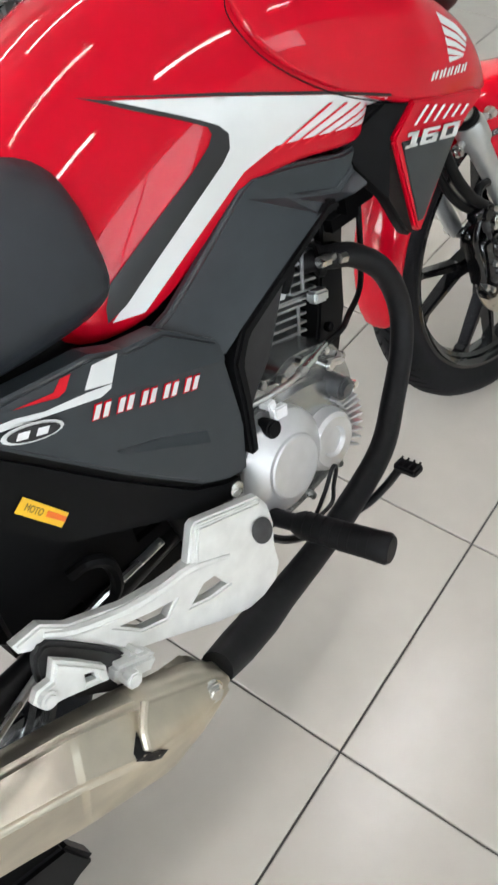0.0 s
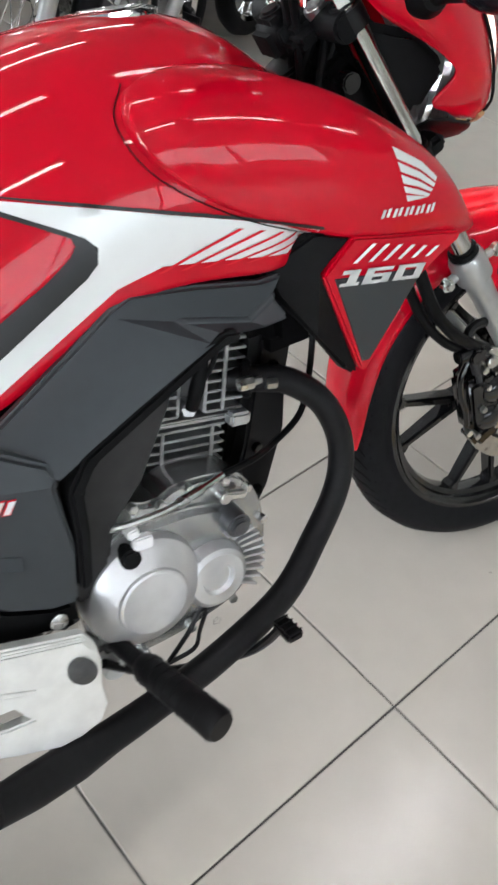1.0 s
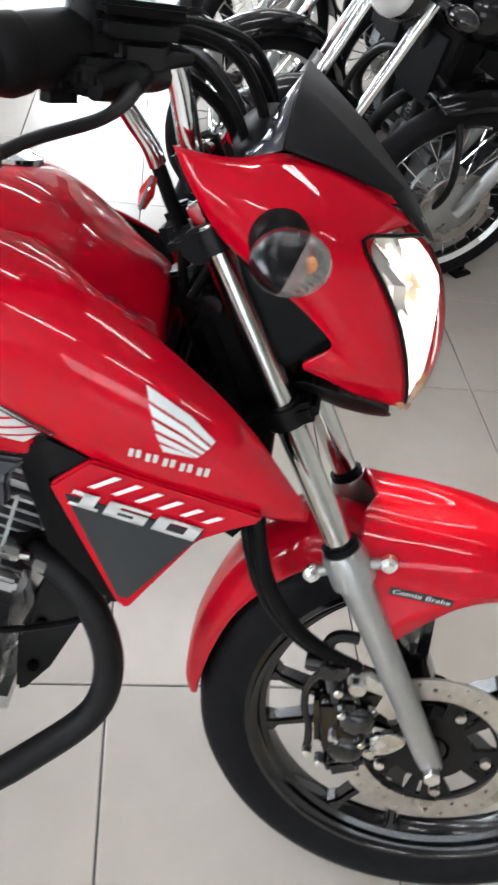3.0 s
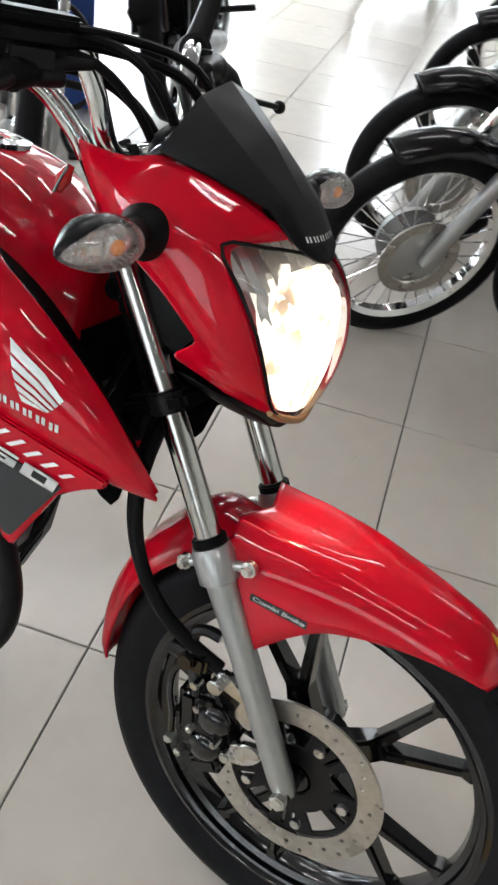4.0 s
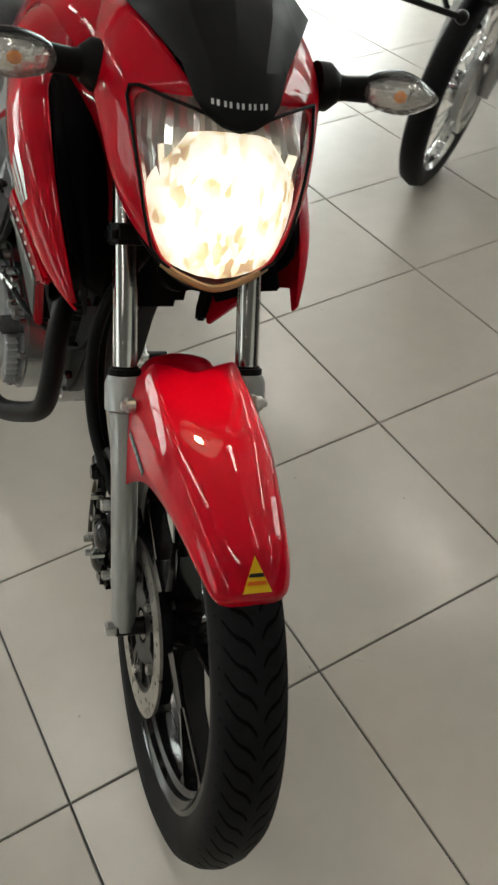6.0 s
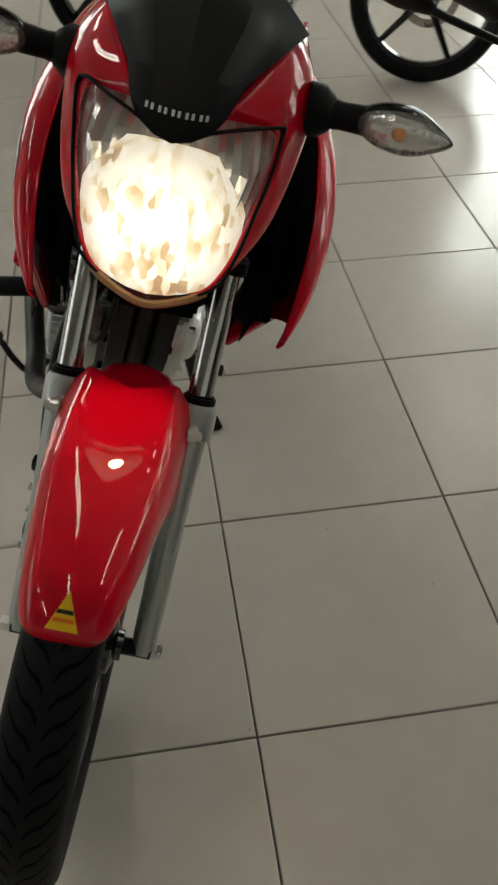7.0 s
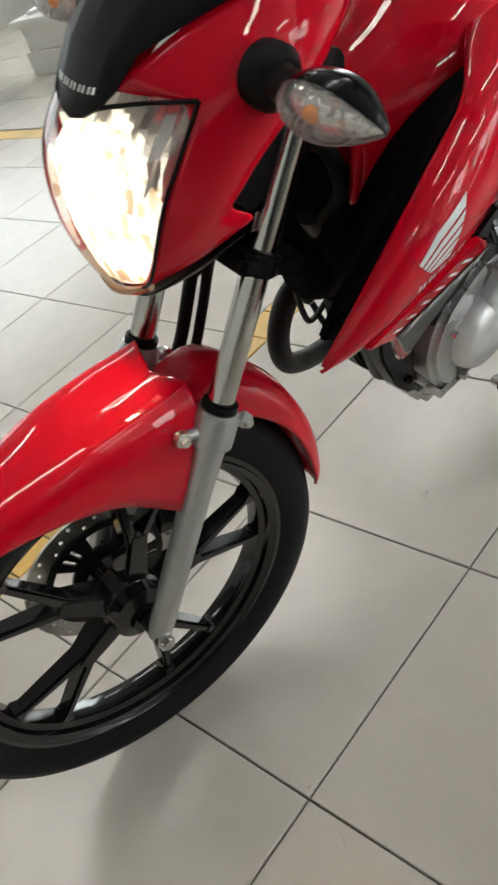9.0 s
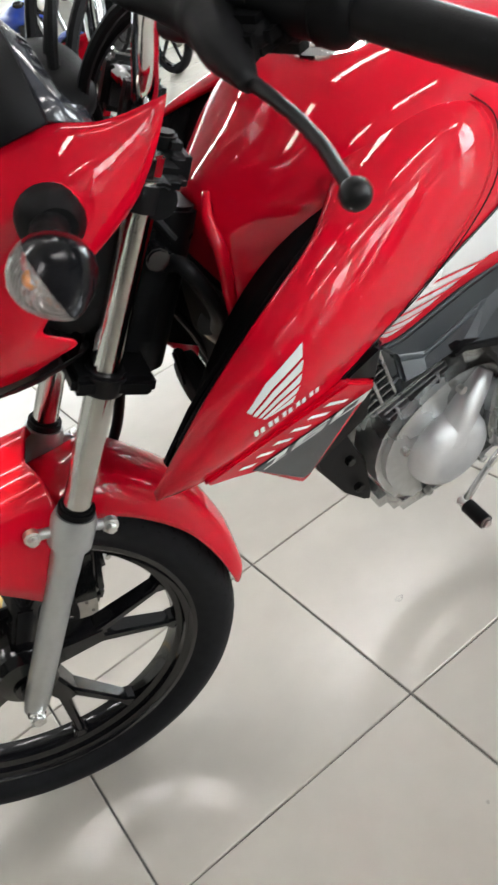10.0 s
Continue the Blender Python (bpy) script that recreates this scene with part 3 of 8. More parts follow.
def shroud_rows(n=13):
    """The shroud drawn between its curved rear seam and its tip; each line runs from its own start."""
    lines = []
    for j, start in enumerate(SEAM):
        known = [(u, *row[j]) if j or u < -0.46 else (u, row[1][0] - 0.002, row[1][1] - 0.004) for u, row in SHROUD]
        line = []
        for k in range(n):
            u = start + (-0.222 - start) * k / (n - 1)
            i = max(i for i in range(len(known) - 1) if known[i][0] <= u + 1e-6)
            p0, p1, p2, p3 = known[max(i - 1, 0)], known[i], known[i + 1], known[min(i + 2, len(known) - 1)]
            f = (u - p1[0]) / (p2[0] - p1[0])
            vw = [p1[a] * (1 - f) + p2[a] * f + 0.5 * f * (1 - f) * ((p1[a] - p0[a]) * (1 - f) - (p3[a] - p2[a]) * f + (p2[a] - p1[a]) * (2 * f - 1)) for a in (1, 2)]
            line.append((u, vw[0] - (0.003 if k == 0 else 0.0), vw[1]))
        lines.append(line)
    return [[line[k] for line in lines] for k in range(n)]


shrouds = []
for s in (-1, 1):
    b = grid([[(u, s * v, w) for u, v, w in row] for row in shroud_rows()])
    shrouds.append(part("tank_shroud", creased(b), RED, bike, "red plastic tank shroud with a pointed tip", sub=2, solid=0.004, smooth=180))
    # thin black tube painting the shade in the seam's step
    part("shroud_seal", tube([(u - 0.001, s * (v - 0.0015), w) for u, v, w in shroud_rows()[0]], 0.0007, 8, 6), BLACK_PLASTIC, shrouds[-1], smooth=180)
    # inner duct behind the shroud, the hollow's shade put into its black
    part("shroud_liner", grid([[(u, s * (row[1][0] - 0.003), row[1][1] - 0.003), (u - 0.006, s * (row[1][0] - 0.03), row[1][1] - 0.018), (u - 0.02, s * (row[1][0] - 0.045), row[1][1] - 0.07), (u - 0.03, s * (row[1][0] - 0.05), row[1][1] - 0.13)] for u, row in SHROUD if -0.52 < u < -0.23]), SHADED_BLACK, bike, sub=1, solid=0.003, smooth=180)
    part("shroud_duct", plate([(-0.44, 0.83), (-0.36, 0.78), (-0.29, 0.725), (-0.245, 0.675), (-0.30, 0.64), (-0.40, 0.56), (-0.44, 0.66)], lambda u, w, s=s: s * (0.136 + 0.02 * (u + 0.44)), 0.012, 0.003), SHADED_BLACK, bike)
    part("shroud_blade", creased(grid([[(-0.470, s * 0.134, 0.866), (-0.462, s * 0.152, 0.866)], [(-0.444, s * 0.112, 0.842), (-0.432, s * 0.157, 0.846)], [(-0.408, s * 0.092, 0.806), (-0.402, s * 0.160, 0.826)], [(-0.370, s * 0.086, 0.766), (-0.365, s * 0.162, 0.800)], [(-0.332, s * 0.090, 0.726), (-0.325, s * 0.162, 0.772)], [(-0.292, s * 0.104, 0.686), (-0.285, s * 0.160, 0.738)]])), SHADED_BLACK, bike, sub=1, solid=0.003, smooth=180)


def panel_v(u, w, s=-1):
    """Depth of the flat side panel under the shroud."""
    return 0.190 - (0.21 if s < 0 else 0.36) * (0.694 - w) - max(0.0, -0.472 - u)


DIGITS = [(0.0, 0.74, 0.16, 1.0), (0.09, 0.0, 0.20, 1.0), (0.02, 0.0, 0.24, 0.2),
          (0.28, 0.0, 0.38, 1.0), (0.28, 0.78, 0.60, 1.0), (0.28, 0.0, 0.60, 0.22), (0.28, 0.42, 0.60, 0.62), (0.50, 0.0, 0.60, 0.62),
          (0.66, 0.0, 0.76, 1.0), (0.90, 0.0, 1.0, 1.0), (0.66, 0.78, 1.0, 1.0), (0.66, 0.0, 1.0, 0.22)]


def bar_shape(x0, y0, x1, y1):
    return flat_shape([(x0, y0), (x1, y0), (x1, y1), (x0, y1)])


PANEL = [(-0.471, 0.679), (-0.433, 0.714), (-0.385, 0.702), (-0.307, 0.684), (-0.268, 0.674), (-0.270, 0.664), (-0.296, 0.651), (-0.327, 0.631), (-0.391, 0.523), (-0.402, 0.532)]
INSET = [(-0.456, 0.672), (-0.321, 0.644), (-0.334, 0.625), (-0.390, 0.541), (-0.401, 0.543)]
TRIM = [(-0.517, 0.689), (-0.477, 0.728), (-0.427, 0.714), (-0.467, 0.682), (-0.398, 0.527), (-0.404, 0.521), (-0.421, 0.535), (-0.471, 0.604), (-0.503, 0.652)]
for s in (-1, 1):
    sp = part("side_panel", plate(PANEL, lambda u, w, s=s: s * panel_v(u, w, s), 0.012, 0.003), RED, bike, "pointed red side panel with a dark inset")
    part("panel_inset", plate(INSET, lambda u, w, s=s: s * (panel_v(u, w, s) + 0.0015), 0.004, 0.0008), GREY_PLASTIC, sp)
    part("panel_trim", plate(TRIM, lambda u, w, s=s: s * (panel_v(u, w, s) - 0.006), 0.02, 0.005), BLACK_PLASTIC, bike)

    # the number on the panel
    bm = joined(*[bar_shape(x0, y0, x1, y1) for x0, y0, x1, y1 in DIGITS])
    for v in bm.verts:
        x, y = v.co.x, v.co.z
        x = x if s < 0 else 1 - x
        u = -0.4545 + 0.124 * x + 0.0080 * y * -s
        w = 0.6625 - 0.0285 * x + 0.0175 * y
        v.co = (u, s * (panel_v(u, w, s) + 0.0035), w)
    part("number_decal", bm, SILVER_DECAL, sp, "silver number 160 on the side panel")
    for k in range(6):
        u = -0.434 + 0.0218 * k
        q = [(u, 0.0), (u + 0.0062, -0.0014), (u + 0.0315 - 0.002 * k, 0.0142 - 0.0014 * k), (u + 0.0250 - 0.002 * k, 0.0160 - 0.0014 * k)]
        st = flat_shape([(a, 0.6845 - 0.0050 * k + b) for a, b in q])
        for v in st.verts:
            v.co.y = s * (panel_v(v.co.x, v.co.z, s) + 0.0022)
        part("stripe_decal", st, WHITE_DECAL, sp)

# decals on the tank
tree = evaluated_tree(fuel_tank, *shrouds)
BAND = [(-0.810, 0.838), (-0.70, 0.806), (-0.56, 0.762), (-0.470, 0.730), (-0.50, 0.709), (-0.64, 0.7345), (-0.690, 0.725), (-0.854, 0.641), (-0.892, 0.648), (-0.874, 0.659),
        (-0.719, 0.745), (-0.706, 0.756), (-0.703, 0.770), (-0.712, 0.782), (-0.731, 0.794), (-0.773, 0.818)]
EDGE = [(-0.806, 0.837), (-0.771, 0.817), (-0.729, 0.793), (-0.710, 0.781), (-0.701, 0.770), (-0.704, 0.755), (-0.717, 0.744), (-0.872, 0.658), (-0.897, 0.650),
        (-0.893, 0.665), (-0.880, 0.685), (-0.821, 0.716), (-0.756, 0.749), (-0.728, 0.767), (-0.721, 0.776), (-0.723, 0.784), (-0.748, 0.799), (-0.791, 0.823), (-0.832, 0.848)]
LINE = [(-0.832, 0.848), (-0.70, 0.8065), (-0.56, 0.7625), (-0.465, 0.729), (-0.467, 0.733), (-0.56, 0.766), (-0.70, 0.810)]
WING = [[(-0.388, 0.799), (-0.346, 0.774), (-0.322, 0.752), (-0.325, 0.748), (-0.350, 0.767), (-0.384, 0.786)],
        [(-0.384, 0.783), (-0.350, 0.764), (-0.326, 0.746), (-0.329, 0.743), (-0.352, 0.758), (-0.380, 0.772)],
        [(-0.380, 0.769), (-0.352, 0.755), (-0.330, 0.741), (-0.333, 0.739), (-0.354, 0.750), (-0.376, 0.759)],
        [(-0.376, 0.756), (-0.354, 0.747), (-0.334, 0.737), (-0.337, 0.735), (-0.356, 0.742), (-0.372, 0.748)],
        [(-0.371, 0.745), (-0.350, 0.739), (-0.337, 0.7345), (-0.367, 0.737)]]
for s, shell in ((-1, shrouds[0]), (1, shrouds[1])):
    part("band_decal", laid_on(flat_shape(BAND), tree, s, 0.0010), SILVER_DECAL, fuel_tank, "silver-white angular band on the tank side", smooth=180)
    part("edge_decal", laid_on(flat_shape(EDGE), tree, s, 0.0016), BLACK_DECAL, fuel_tank, smooth=180)
    part("line_decal", laid_on(flat_shape(LINE), tree, s, 0.0016), BLACK_DECAL, fuel_tank, smooth=180)
    for k in range(5):
        a = -0.585 + 0.024 * k
        q = [(a - 0.062, 0.7290 - 0.16 * (a + 0.585)), (a - 0.056, 0.7278 - 0.16 * (a + 0.585)), (a + 0.031, 0.752 - 0.33 * (a + 0.585)), (a + 0.025, 0.7535 - 0.33 * (a + 0.585))]
        part("stripe_decal", laid_on(flat_shape(q), tree, s, 0.0019), RED_DECAL, fuel_tank, smooth=180)
    for q in WING:
        part("emblem_decal", laid_on(flat_shape(q), tree, s, 0.0012), SILVER_DECAL, shell, smooth=180)
    for k in range(5):
        u = -0.399 + 0.0158 * k
        w = 0.7365 - 0.0025 * k
        for d in (0.0, 0.0068):
            q = [(u + d, w - 0.0115), (u + d + 0.0042, w - 0.0122), (u + d + 0.0056, w - 0.0022), (u + d + 0.0014, w - 0.0015)]
            part("letter_bar", laid_on(flat_shape(q), tree, s, 0.0012), SILVER_DECAL, shell, smooth=180)

# filler cap
cap = part("filler_cap", turned([(0.0, 0.0), (0.046, 0.0), (0.050, 0.004), (0.050, 0.010), (0.040, 0.013), (0.034, 0.010), (0.0, 0.010)], (0, 0, 0), closed=False, segs=36), CHROME, bike, "polished filler cap ring", xf=pose(-0.580, 0, 0.932, 90, 0, 0))
part("cap_centre", rod((-0.580, 0, 0.934), (-0.580, 0, 0.9405), 0.033, 32, 0.002), BLACK_GLOSS, cap)
part("cap_key_flap", block((-0.580, 0, 0.9415), (0.04, 0.014, 0.006), 0.0025), BLACK_METAL, cap)

# seat and tail
SEAT = [
    (-0.865, [(0, 0.80), (0.06, 0.80), (0.10, 0.79), (0.132, 0.755), (0.144, 0.71), (0.146, 0.66)]),
    (-0.90, [(0, 0.826), (0.075, 0.826), (0.120, 0.815), (0.150, 0.775), (0.156, 0.71), (0.153, 0.645)]),
    (-0.95, [(0, 0.826), (0.08, 0.826), (0.127, 0.815), (0.155, 0.77), (0.161, 0.71), (0.157, 0.640)]),
    (-1.05, [(0, 0.812), (0.09, 0.81), (0.14, 0.795), (0.165, 0.75), (0.168, 0.70), (0.16, 0.648)]),
    (-1.18, [(0, 0.806), (0.10, 0.805), (0.15, 0.793), (0.172, 0.76), (0.172, 0.72), (0.16, 0.675)]),
    (-1.28, [(0, 0.825), (0.10, 0.823), (0.145, 0.81), (0.16, 0.785), (0.16, 0.755), (0.15, 0.72)]),
    (-1.42, [(0, 0.855), (0.09, 0.853), (0.125, 0.84), (0.14, 0.815), (0.138, 0.79), (0.13, 0.765)]),
    (-1.55, [(0, 0.868), (0.07, 0.866), (0.10, 0.855), (0.11, 0.835), (0.105, 0.815), (0.10, 0.80)]),
]
part("seat", loft([[(u, v, w) for v, w in r] for u, r in SEAT]), VINYL, bike, "black stepped vinyl seat", sub=2, smooth=180)
tail = part("tail_cowl", loft([
    [(-1.22, 0, 0.70), (-1.22, 0.10, 0.70), (-1.22, 0.15, 0.68), (-1.22, 0.15, 0.62), (-1.22, 0.11, 0.59)],
    [(-1.40, 0, 0.77), (-1.40, 0.10, 0.765), (-1.40, 0.14, 0.745), (-1.40, 0.135, 0.69), (-1.40, 0.10, 0.66)],
    [(-1.58, 0, 0.82), (-1.58, 0.07, 0.815), (-1.58, 0.10, 0.80), (-1.58, 0.095, 0.755), (-1.58, 0.07, 0.73)],
    [(-1.66, 0, 0.825), (-1.66, 0.04, 0.82), (-1.66, 0.06, 0.81), (-1.66, 0.055, 0.78), (-1.66, 0.04, 0.765)]]), RED, bike, "red plastic tail cowl", sub=1, smooth=180)
part("tail_lamp", egg((-1.66, 0, 0.785), (0.05, 0.10, 0.05)), TAIL_RED, tail)
part("grab_rail", tube([(-1.30, 0.16, 0.79), (-1.48, 0.16, 0.86), (-1.66, 0.09, 0.885), (-1.68, 0, 0.89), (-1.66, -0.09, 0.885), (-1.48, -0.16, 0.86), (-1.30, -0.16, 0.79)], 0.012), BLACK_METAL, bike)
part("rear_mudguard", grid([[(-1.10, 0, 0.60), (-1.10, 0.05, 0.59), (-1.10, 0.07, 0.55)], [(-1.30, 0, 0.68), (-1.30, 0.055, 0.67), (-1.30, 0.075, 0.63)], [(-1.52, 0, 0.67), (-1.52, 0.055, 0.66), (-1.52, 0.075, 0.62)], [(-1.68, 0, 0.57), (-1.67, 0.055, 0.56), (-1.65, 0.075, 0.53)], [(-1.74, 0, 0.44), (-1.73, 0.055, 0.44), (-1.71, 0.075, 0.43)]], both=True), BLACK_PLASTIC, bike, sub=1, solid=0.004, smooth=180)

# grey knee panels and side covers
# stations along the knee panel: outer edge, crease, inner edge
KNEE = [((-0.500, 0.684), (-0.517, 0.664), (-0.510, 0.642)), ((-0.530, 0.684), (-0.552, 0.648), (-0.540, 0.641)), ((-0.608, 0.703), (-0.634, 0.674), (-0.585, 0.646)),
        ((-0.679, 0.716), (-0.697, 0.698), (-0.605, 0.641)), ((-0.701, 0.709), (-0.714, 0.693), (-0.640, 0.629)), ((-0.753, 0.678), (-0.766, 0.664), (-0.704, 0.605)),
        ((-0.834, 0.633), (-0.840, 0.626), (-0.775, 0.577)), ((-0.866, 0.624), (-0.862, 0.618), (-0.802, 0.566))]
RIMBAR = [(-0.574, 0.650), (-0.592, 0.654), (-0.770, 0.582), (-0.795, 0.552), (-0.800, 0.50), (-0.812, 0.44), (-0.798, 0.44), (-0.785, 0.50), (-0.780, 0.545), (-0.760, 0.570), (-0.590, 0.640), (-0.574, 0.637)]
COVERP = [(-1.20, 0.700), (-1.053, 0.668), (-0.951, 0.655), (-0.915, 0.640), (-0.864, 0.632), (-0.806, 0.590), (-0.800, 0.575), (-0.802, 0.480), (-0.815, 0.421), (-0.842, 0.426), (-0.882, 0.447), (-0.967, 0.524), (-1.074, 0.632), (-1.16, 0.688)]
LOWERP = [(-0.815, 0.418), (-0.842, 0.423), (-0.882, 0.444), (-0.967, 0.521), (-1.074, 0.629), (-1.16, 0.685), (-1.22, 0.66), (-1.103, 0.557), (-1.047, 0.488), (-0.936, 0.427), (-0.901, 0.403), (-0.817, 0.376)]


def cover_v(u, w):
    """Depth of the side cover: flat below its crease, leaning inwards above."""
    return 0.188 - 0.24 * max(0.0, w - 0.572 - 0.316 * (-0.82 - u))


def faceted(faces, thick, bevel, s):
    """A shell of flat facets that share edges, thick towards the middle plane, its outer rim rounded."""
    bm = bmesh.new()
    at = {p: bm.verts.new((p[0], s * p[1], p[2])) for p in dict.fromkeys(p for f in faces for p in f)}
    fs = [bm.faces.new([at[p] for p in f]) for f in faces]
    out = bmesh.ops.extrude_face_region(bm, geom=fs)
    for q in out["geom"]:
        if isinstance(q, bmesh.types.BMVert):
            q.co.y -= s * thick
    bmesh.ops.recalc_face_normals(bm, faces=bm.faces)
    bm.normal_update()
    bmesh.ops.bevel(bm, geom=[e for e in bm.edges if len(e.link_faces) == 2 and e.calc_face_angle() > 0.7], offset=bevel, segments=3, affect="EDGES", clamp_overlap=True)
    bmesh.ops.triangulate(bm, faces=[q for q in bm.faces if len(q.verts) > 4])
    return bm


CREASE = [(-1.10, 0.6605), (-0.953, 0.614), (-0.893, 0.595), (-0.806, 0.5676)]
UPPERC = COVERP[:7] + CREASE[::-1]
LOWERC = CREASE + COVERP[7:]
for s in (-1, 1):
    net = [[(u, v, w) for (u, w), v in zip(row, (0.154, 0.157, 0.175 + 0.09 * max(0, 0.66 - row[2][1])))] for row in KNEE]
    part("knee_panel", faceted([(a[j], a[j + 1], b[j + 1], b[j]) for a, b in zip(net, net[1:]) for j in (0, 1)], 0.014, 0.004, s), GREY_PLASTIC, bike, "satin dark grey plastic knee panel", smooth=12)
    part("inner_cover", plate([(-0.800, 0.560), (-0.786, 0.572), (-0.640, 0.612), (-0.655, 0.575), (-0.680, 0.535), (-0.702, 0.500), (-0.745, 0.460), (-0.772, 0.375), (-0.812, 0.380), (-0.806, 0.47)], s * 0.146, 0.02, 0.006), DARK_RUBBER, bike, "matt black filler panel above the engine")
    part("panel_rim", plate(RIMBAR, lambda u, w, s=s: s * (0.177 + 0.09 * max(0, 0.66 - w)), 0.034, 0.004), BLACK_PLASTIC, bike)
    cv = part("side_cover", faceted([[(u, cover_v(u, w), w) for u, w in q] for q in (UPPERC, LOWERC)], 0.035, 0.006, s), GREY_PLASTIC, bike, "dark grey plastic side cover with silver lettering bars", smooth=8)
    part("cover_rib", plate([(-0.968, 0.557), (-0.914, 0.537), (-0.857, 0.508), (-0.860, 0.495), (-0.964, 0.551)], lambda u, w, s=s: s * (0.1885 + (0.006 if w < 0.508 and u < -0.858 else 0.003 if abs(w - 0.551) < 0.001 else 0)), 0.006, 0.0006), GREY_PLASTIC, cv)
    part("lower_cover", plate(LOWERP, s * 0.176, 0.035, 0.008), BLACK_PLASTIC, bike, "black lower side cover")
    for nm, q, mt in (("stripe_decal", [(-0.925, 0.643), (-0.956, 0.648), (-0.976, 0.632), (-1.064, 0.653), (-1.13, 0.671), (-1.13, 0.665), (-1.066, 0.647), (-0.963, 0.618), (-0.949, 0.619)], SILVER_DECAL),
                      ("stripe_decal", [(-0.980, 0.653), (-0.992, 0.655), (-1.004, 0.648), (-1.063, 0.660), (-1.12, 0.675), (-1.12, 0.671), (-1.064, 0.654), (-1.008, 0.641), (-0.992, 0.643)], RED_DECAL)):
        st = flat_shape(q)
        for v in st.verts:
            v.co.y = s * (cover_v(v.co.x, v.co.z) + 0.0012)
        part(nm, st, mt, cv)
    for k in range(5):
        u = -0.980 + 0.0270 * k
        w = 0.6085 - 0.335 * 0.0270 * k
        for grow, mt, lift in ((0.0014, RED_DECAL, 0.0012), (0.0, SILVER_DECAL, 0.0022)):
            bars = []
            for a0, a1 in ((0.0, 0.0062), (0.0105, 0.0165)):
                q = [(u + a0 - grow, w - 0.0055 - 0.335 * a0 - grow), (u + a1 + grow, w - 0.0055 - 0.335 * a1 - grow), (u + a1 + 0.009 + grow, w + 0.0060 - 0.335 * a1 + grow), (u + a0 + 0.009 - grow, w + 0.0060 - 0.335 * a0 + grow)]
                bars.append(flat_shape(q))
            st = joined(*bars)
            for v in st.verts:
                v.co.y = s * (cover_v(v.co.x, v.co.z) + lift)
            part("letter_bar", st, mt, cv)
    st = turned([(0.0, 0), (0.010, 0), (0.012, 0.003), (0.0, 0.004)], (0, 0, 0), closed=False, segs=16)
    bd = part("badge", st, SILVER_DECAL, cv, "outlined capsule badge", xf=pose(-1.040, s * 0.190, 0.631) @ pose(0, 0, 0, 0, 20) @ Matrix.Diagonal((2.7, s, 0.78, 1)))
    for r_, mt, h_ in ((0.0105, BLACK_DECAL, 0.1945),):
        st = turned([(0.0, 0), (r_, 0), (r_, 0.0006), (0.0, 0.0006)], (0, 0, 0), closed=False, segs=20)
        part("badge_inlay", st, mt, bd, xf=pose(-1.040, s * h_, 0.631) @ pose(0, 0, 0, 0, 20) @ Matrix.Diagonal((2.6, s, 0.68, 1)))
    for du in (-0.012, 0.008):
        st = flat_shape([(du - 0.007, -0.0035), (du + 0.005, -0.0035), (du + 0.008, 0.0035), (du - 0.004, 0.0035)])
        part("letter_bar", st, WHITE_DECAL, bd, xf=pose(-1.040, s * 0.1957, 0.631) @ pose(0, 0, 0, 0, 20))
    part("cover_bolt", turned([(0.0, 0), (0.009, 0), (0.010, 0.004), (0.004, 0.006), (0.0, 0.006)], (0, 0, 0), closed=False, segs=14), SPRING, cv, xf=pose(-0.842, s * 0.187, 0.412) @ Matrix.Diagonal((1, s, 1, 1)))
stk = part("warning_sticker", plate([(-1.083, 0.562), (-1.069, 0.571), (-1.035, 0.524), (-1.048, 0.515)], -0.1785, 0.0008, 0), YELLOW_STICKER, bike, "yellow shop sticker with dark lettering")
bm = text_mesh("MOTO", 0.008)
for v in bm.verts:
    x, y = v.co.x, v.co.y
    v.co = (-1.0745 + 0.38 * x + 0.75 * y, -0.1795, 0.5595 - 0.52 * x + 0.5 * y)
part("sticker_word", bm, BLACK_DECAL, stk)
part("sticker_bar", plate([(-1.058, 0.538), (-1.043, 0.519), (-1.039, 0.5225), (-1.053, 0.542)], -0.1795, 0.0005, 0), ORANGE_INK, stk)

# engine
def smooth_outline(pts, n=4):
    """A rounded closed outline through (u, w) points."""
    p = [Vector((a, 0, b)) for a, b in pts]
    out = []
    for i in range(len(p)):
        a, b, c, d = p[i - 1], p[i], p[(i + 1) % len(p)], p[(i + 2) % len(p)]
        for k in range(n):
            t = k / n
            q = 0.5 * (2 * b + (c - a) * t + (2 * a - 5 * b + 4 * c - d) * t * t + (3 * b - a - 3 * c + d) * t ** 3)
            out.append((q.x, q.z))
    return out


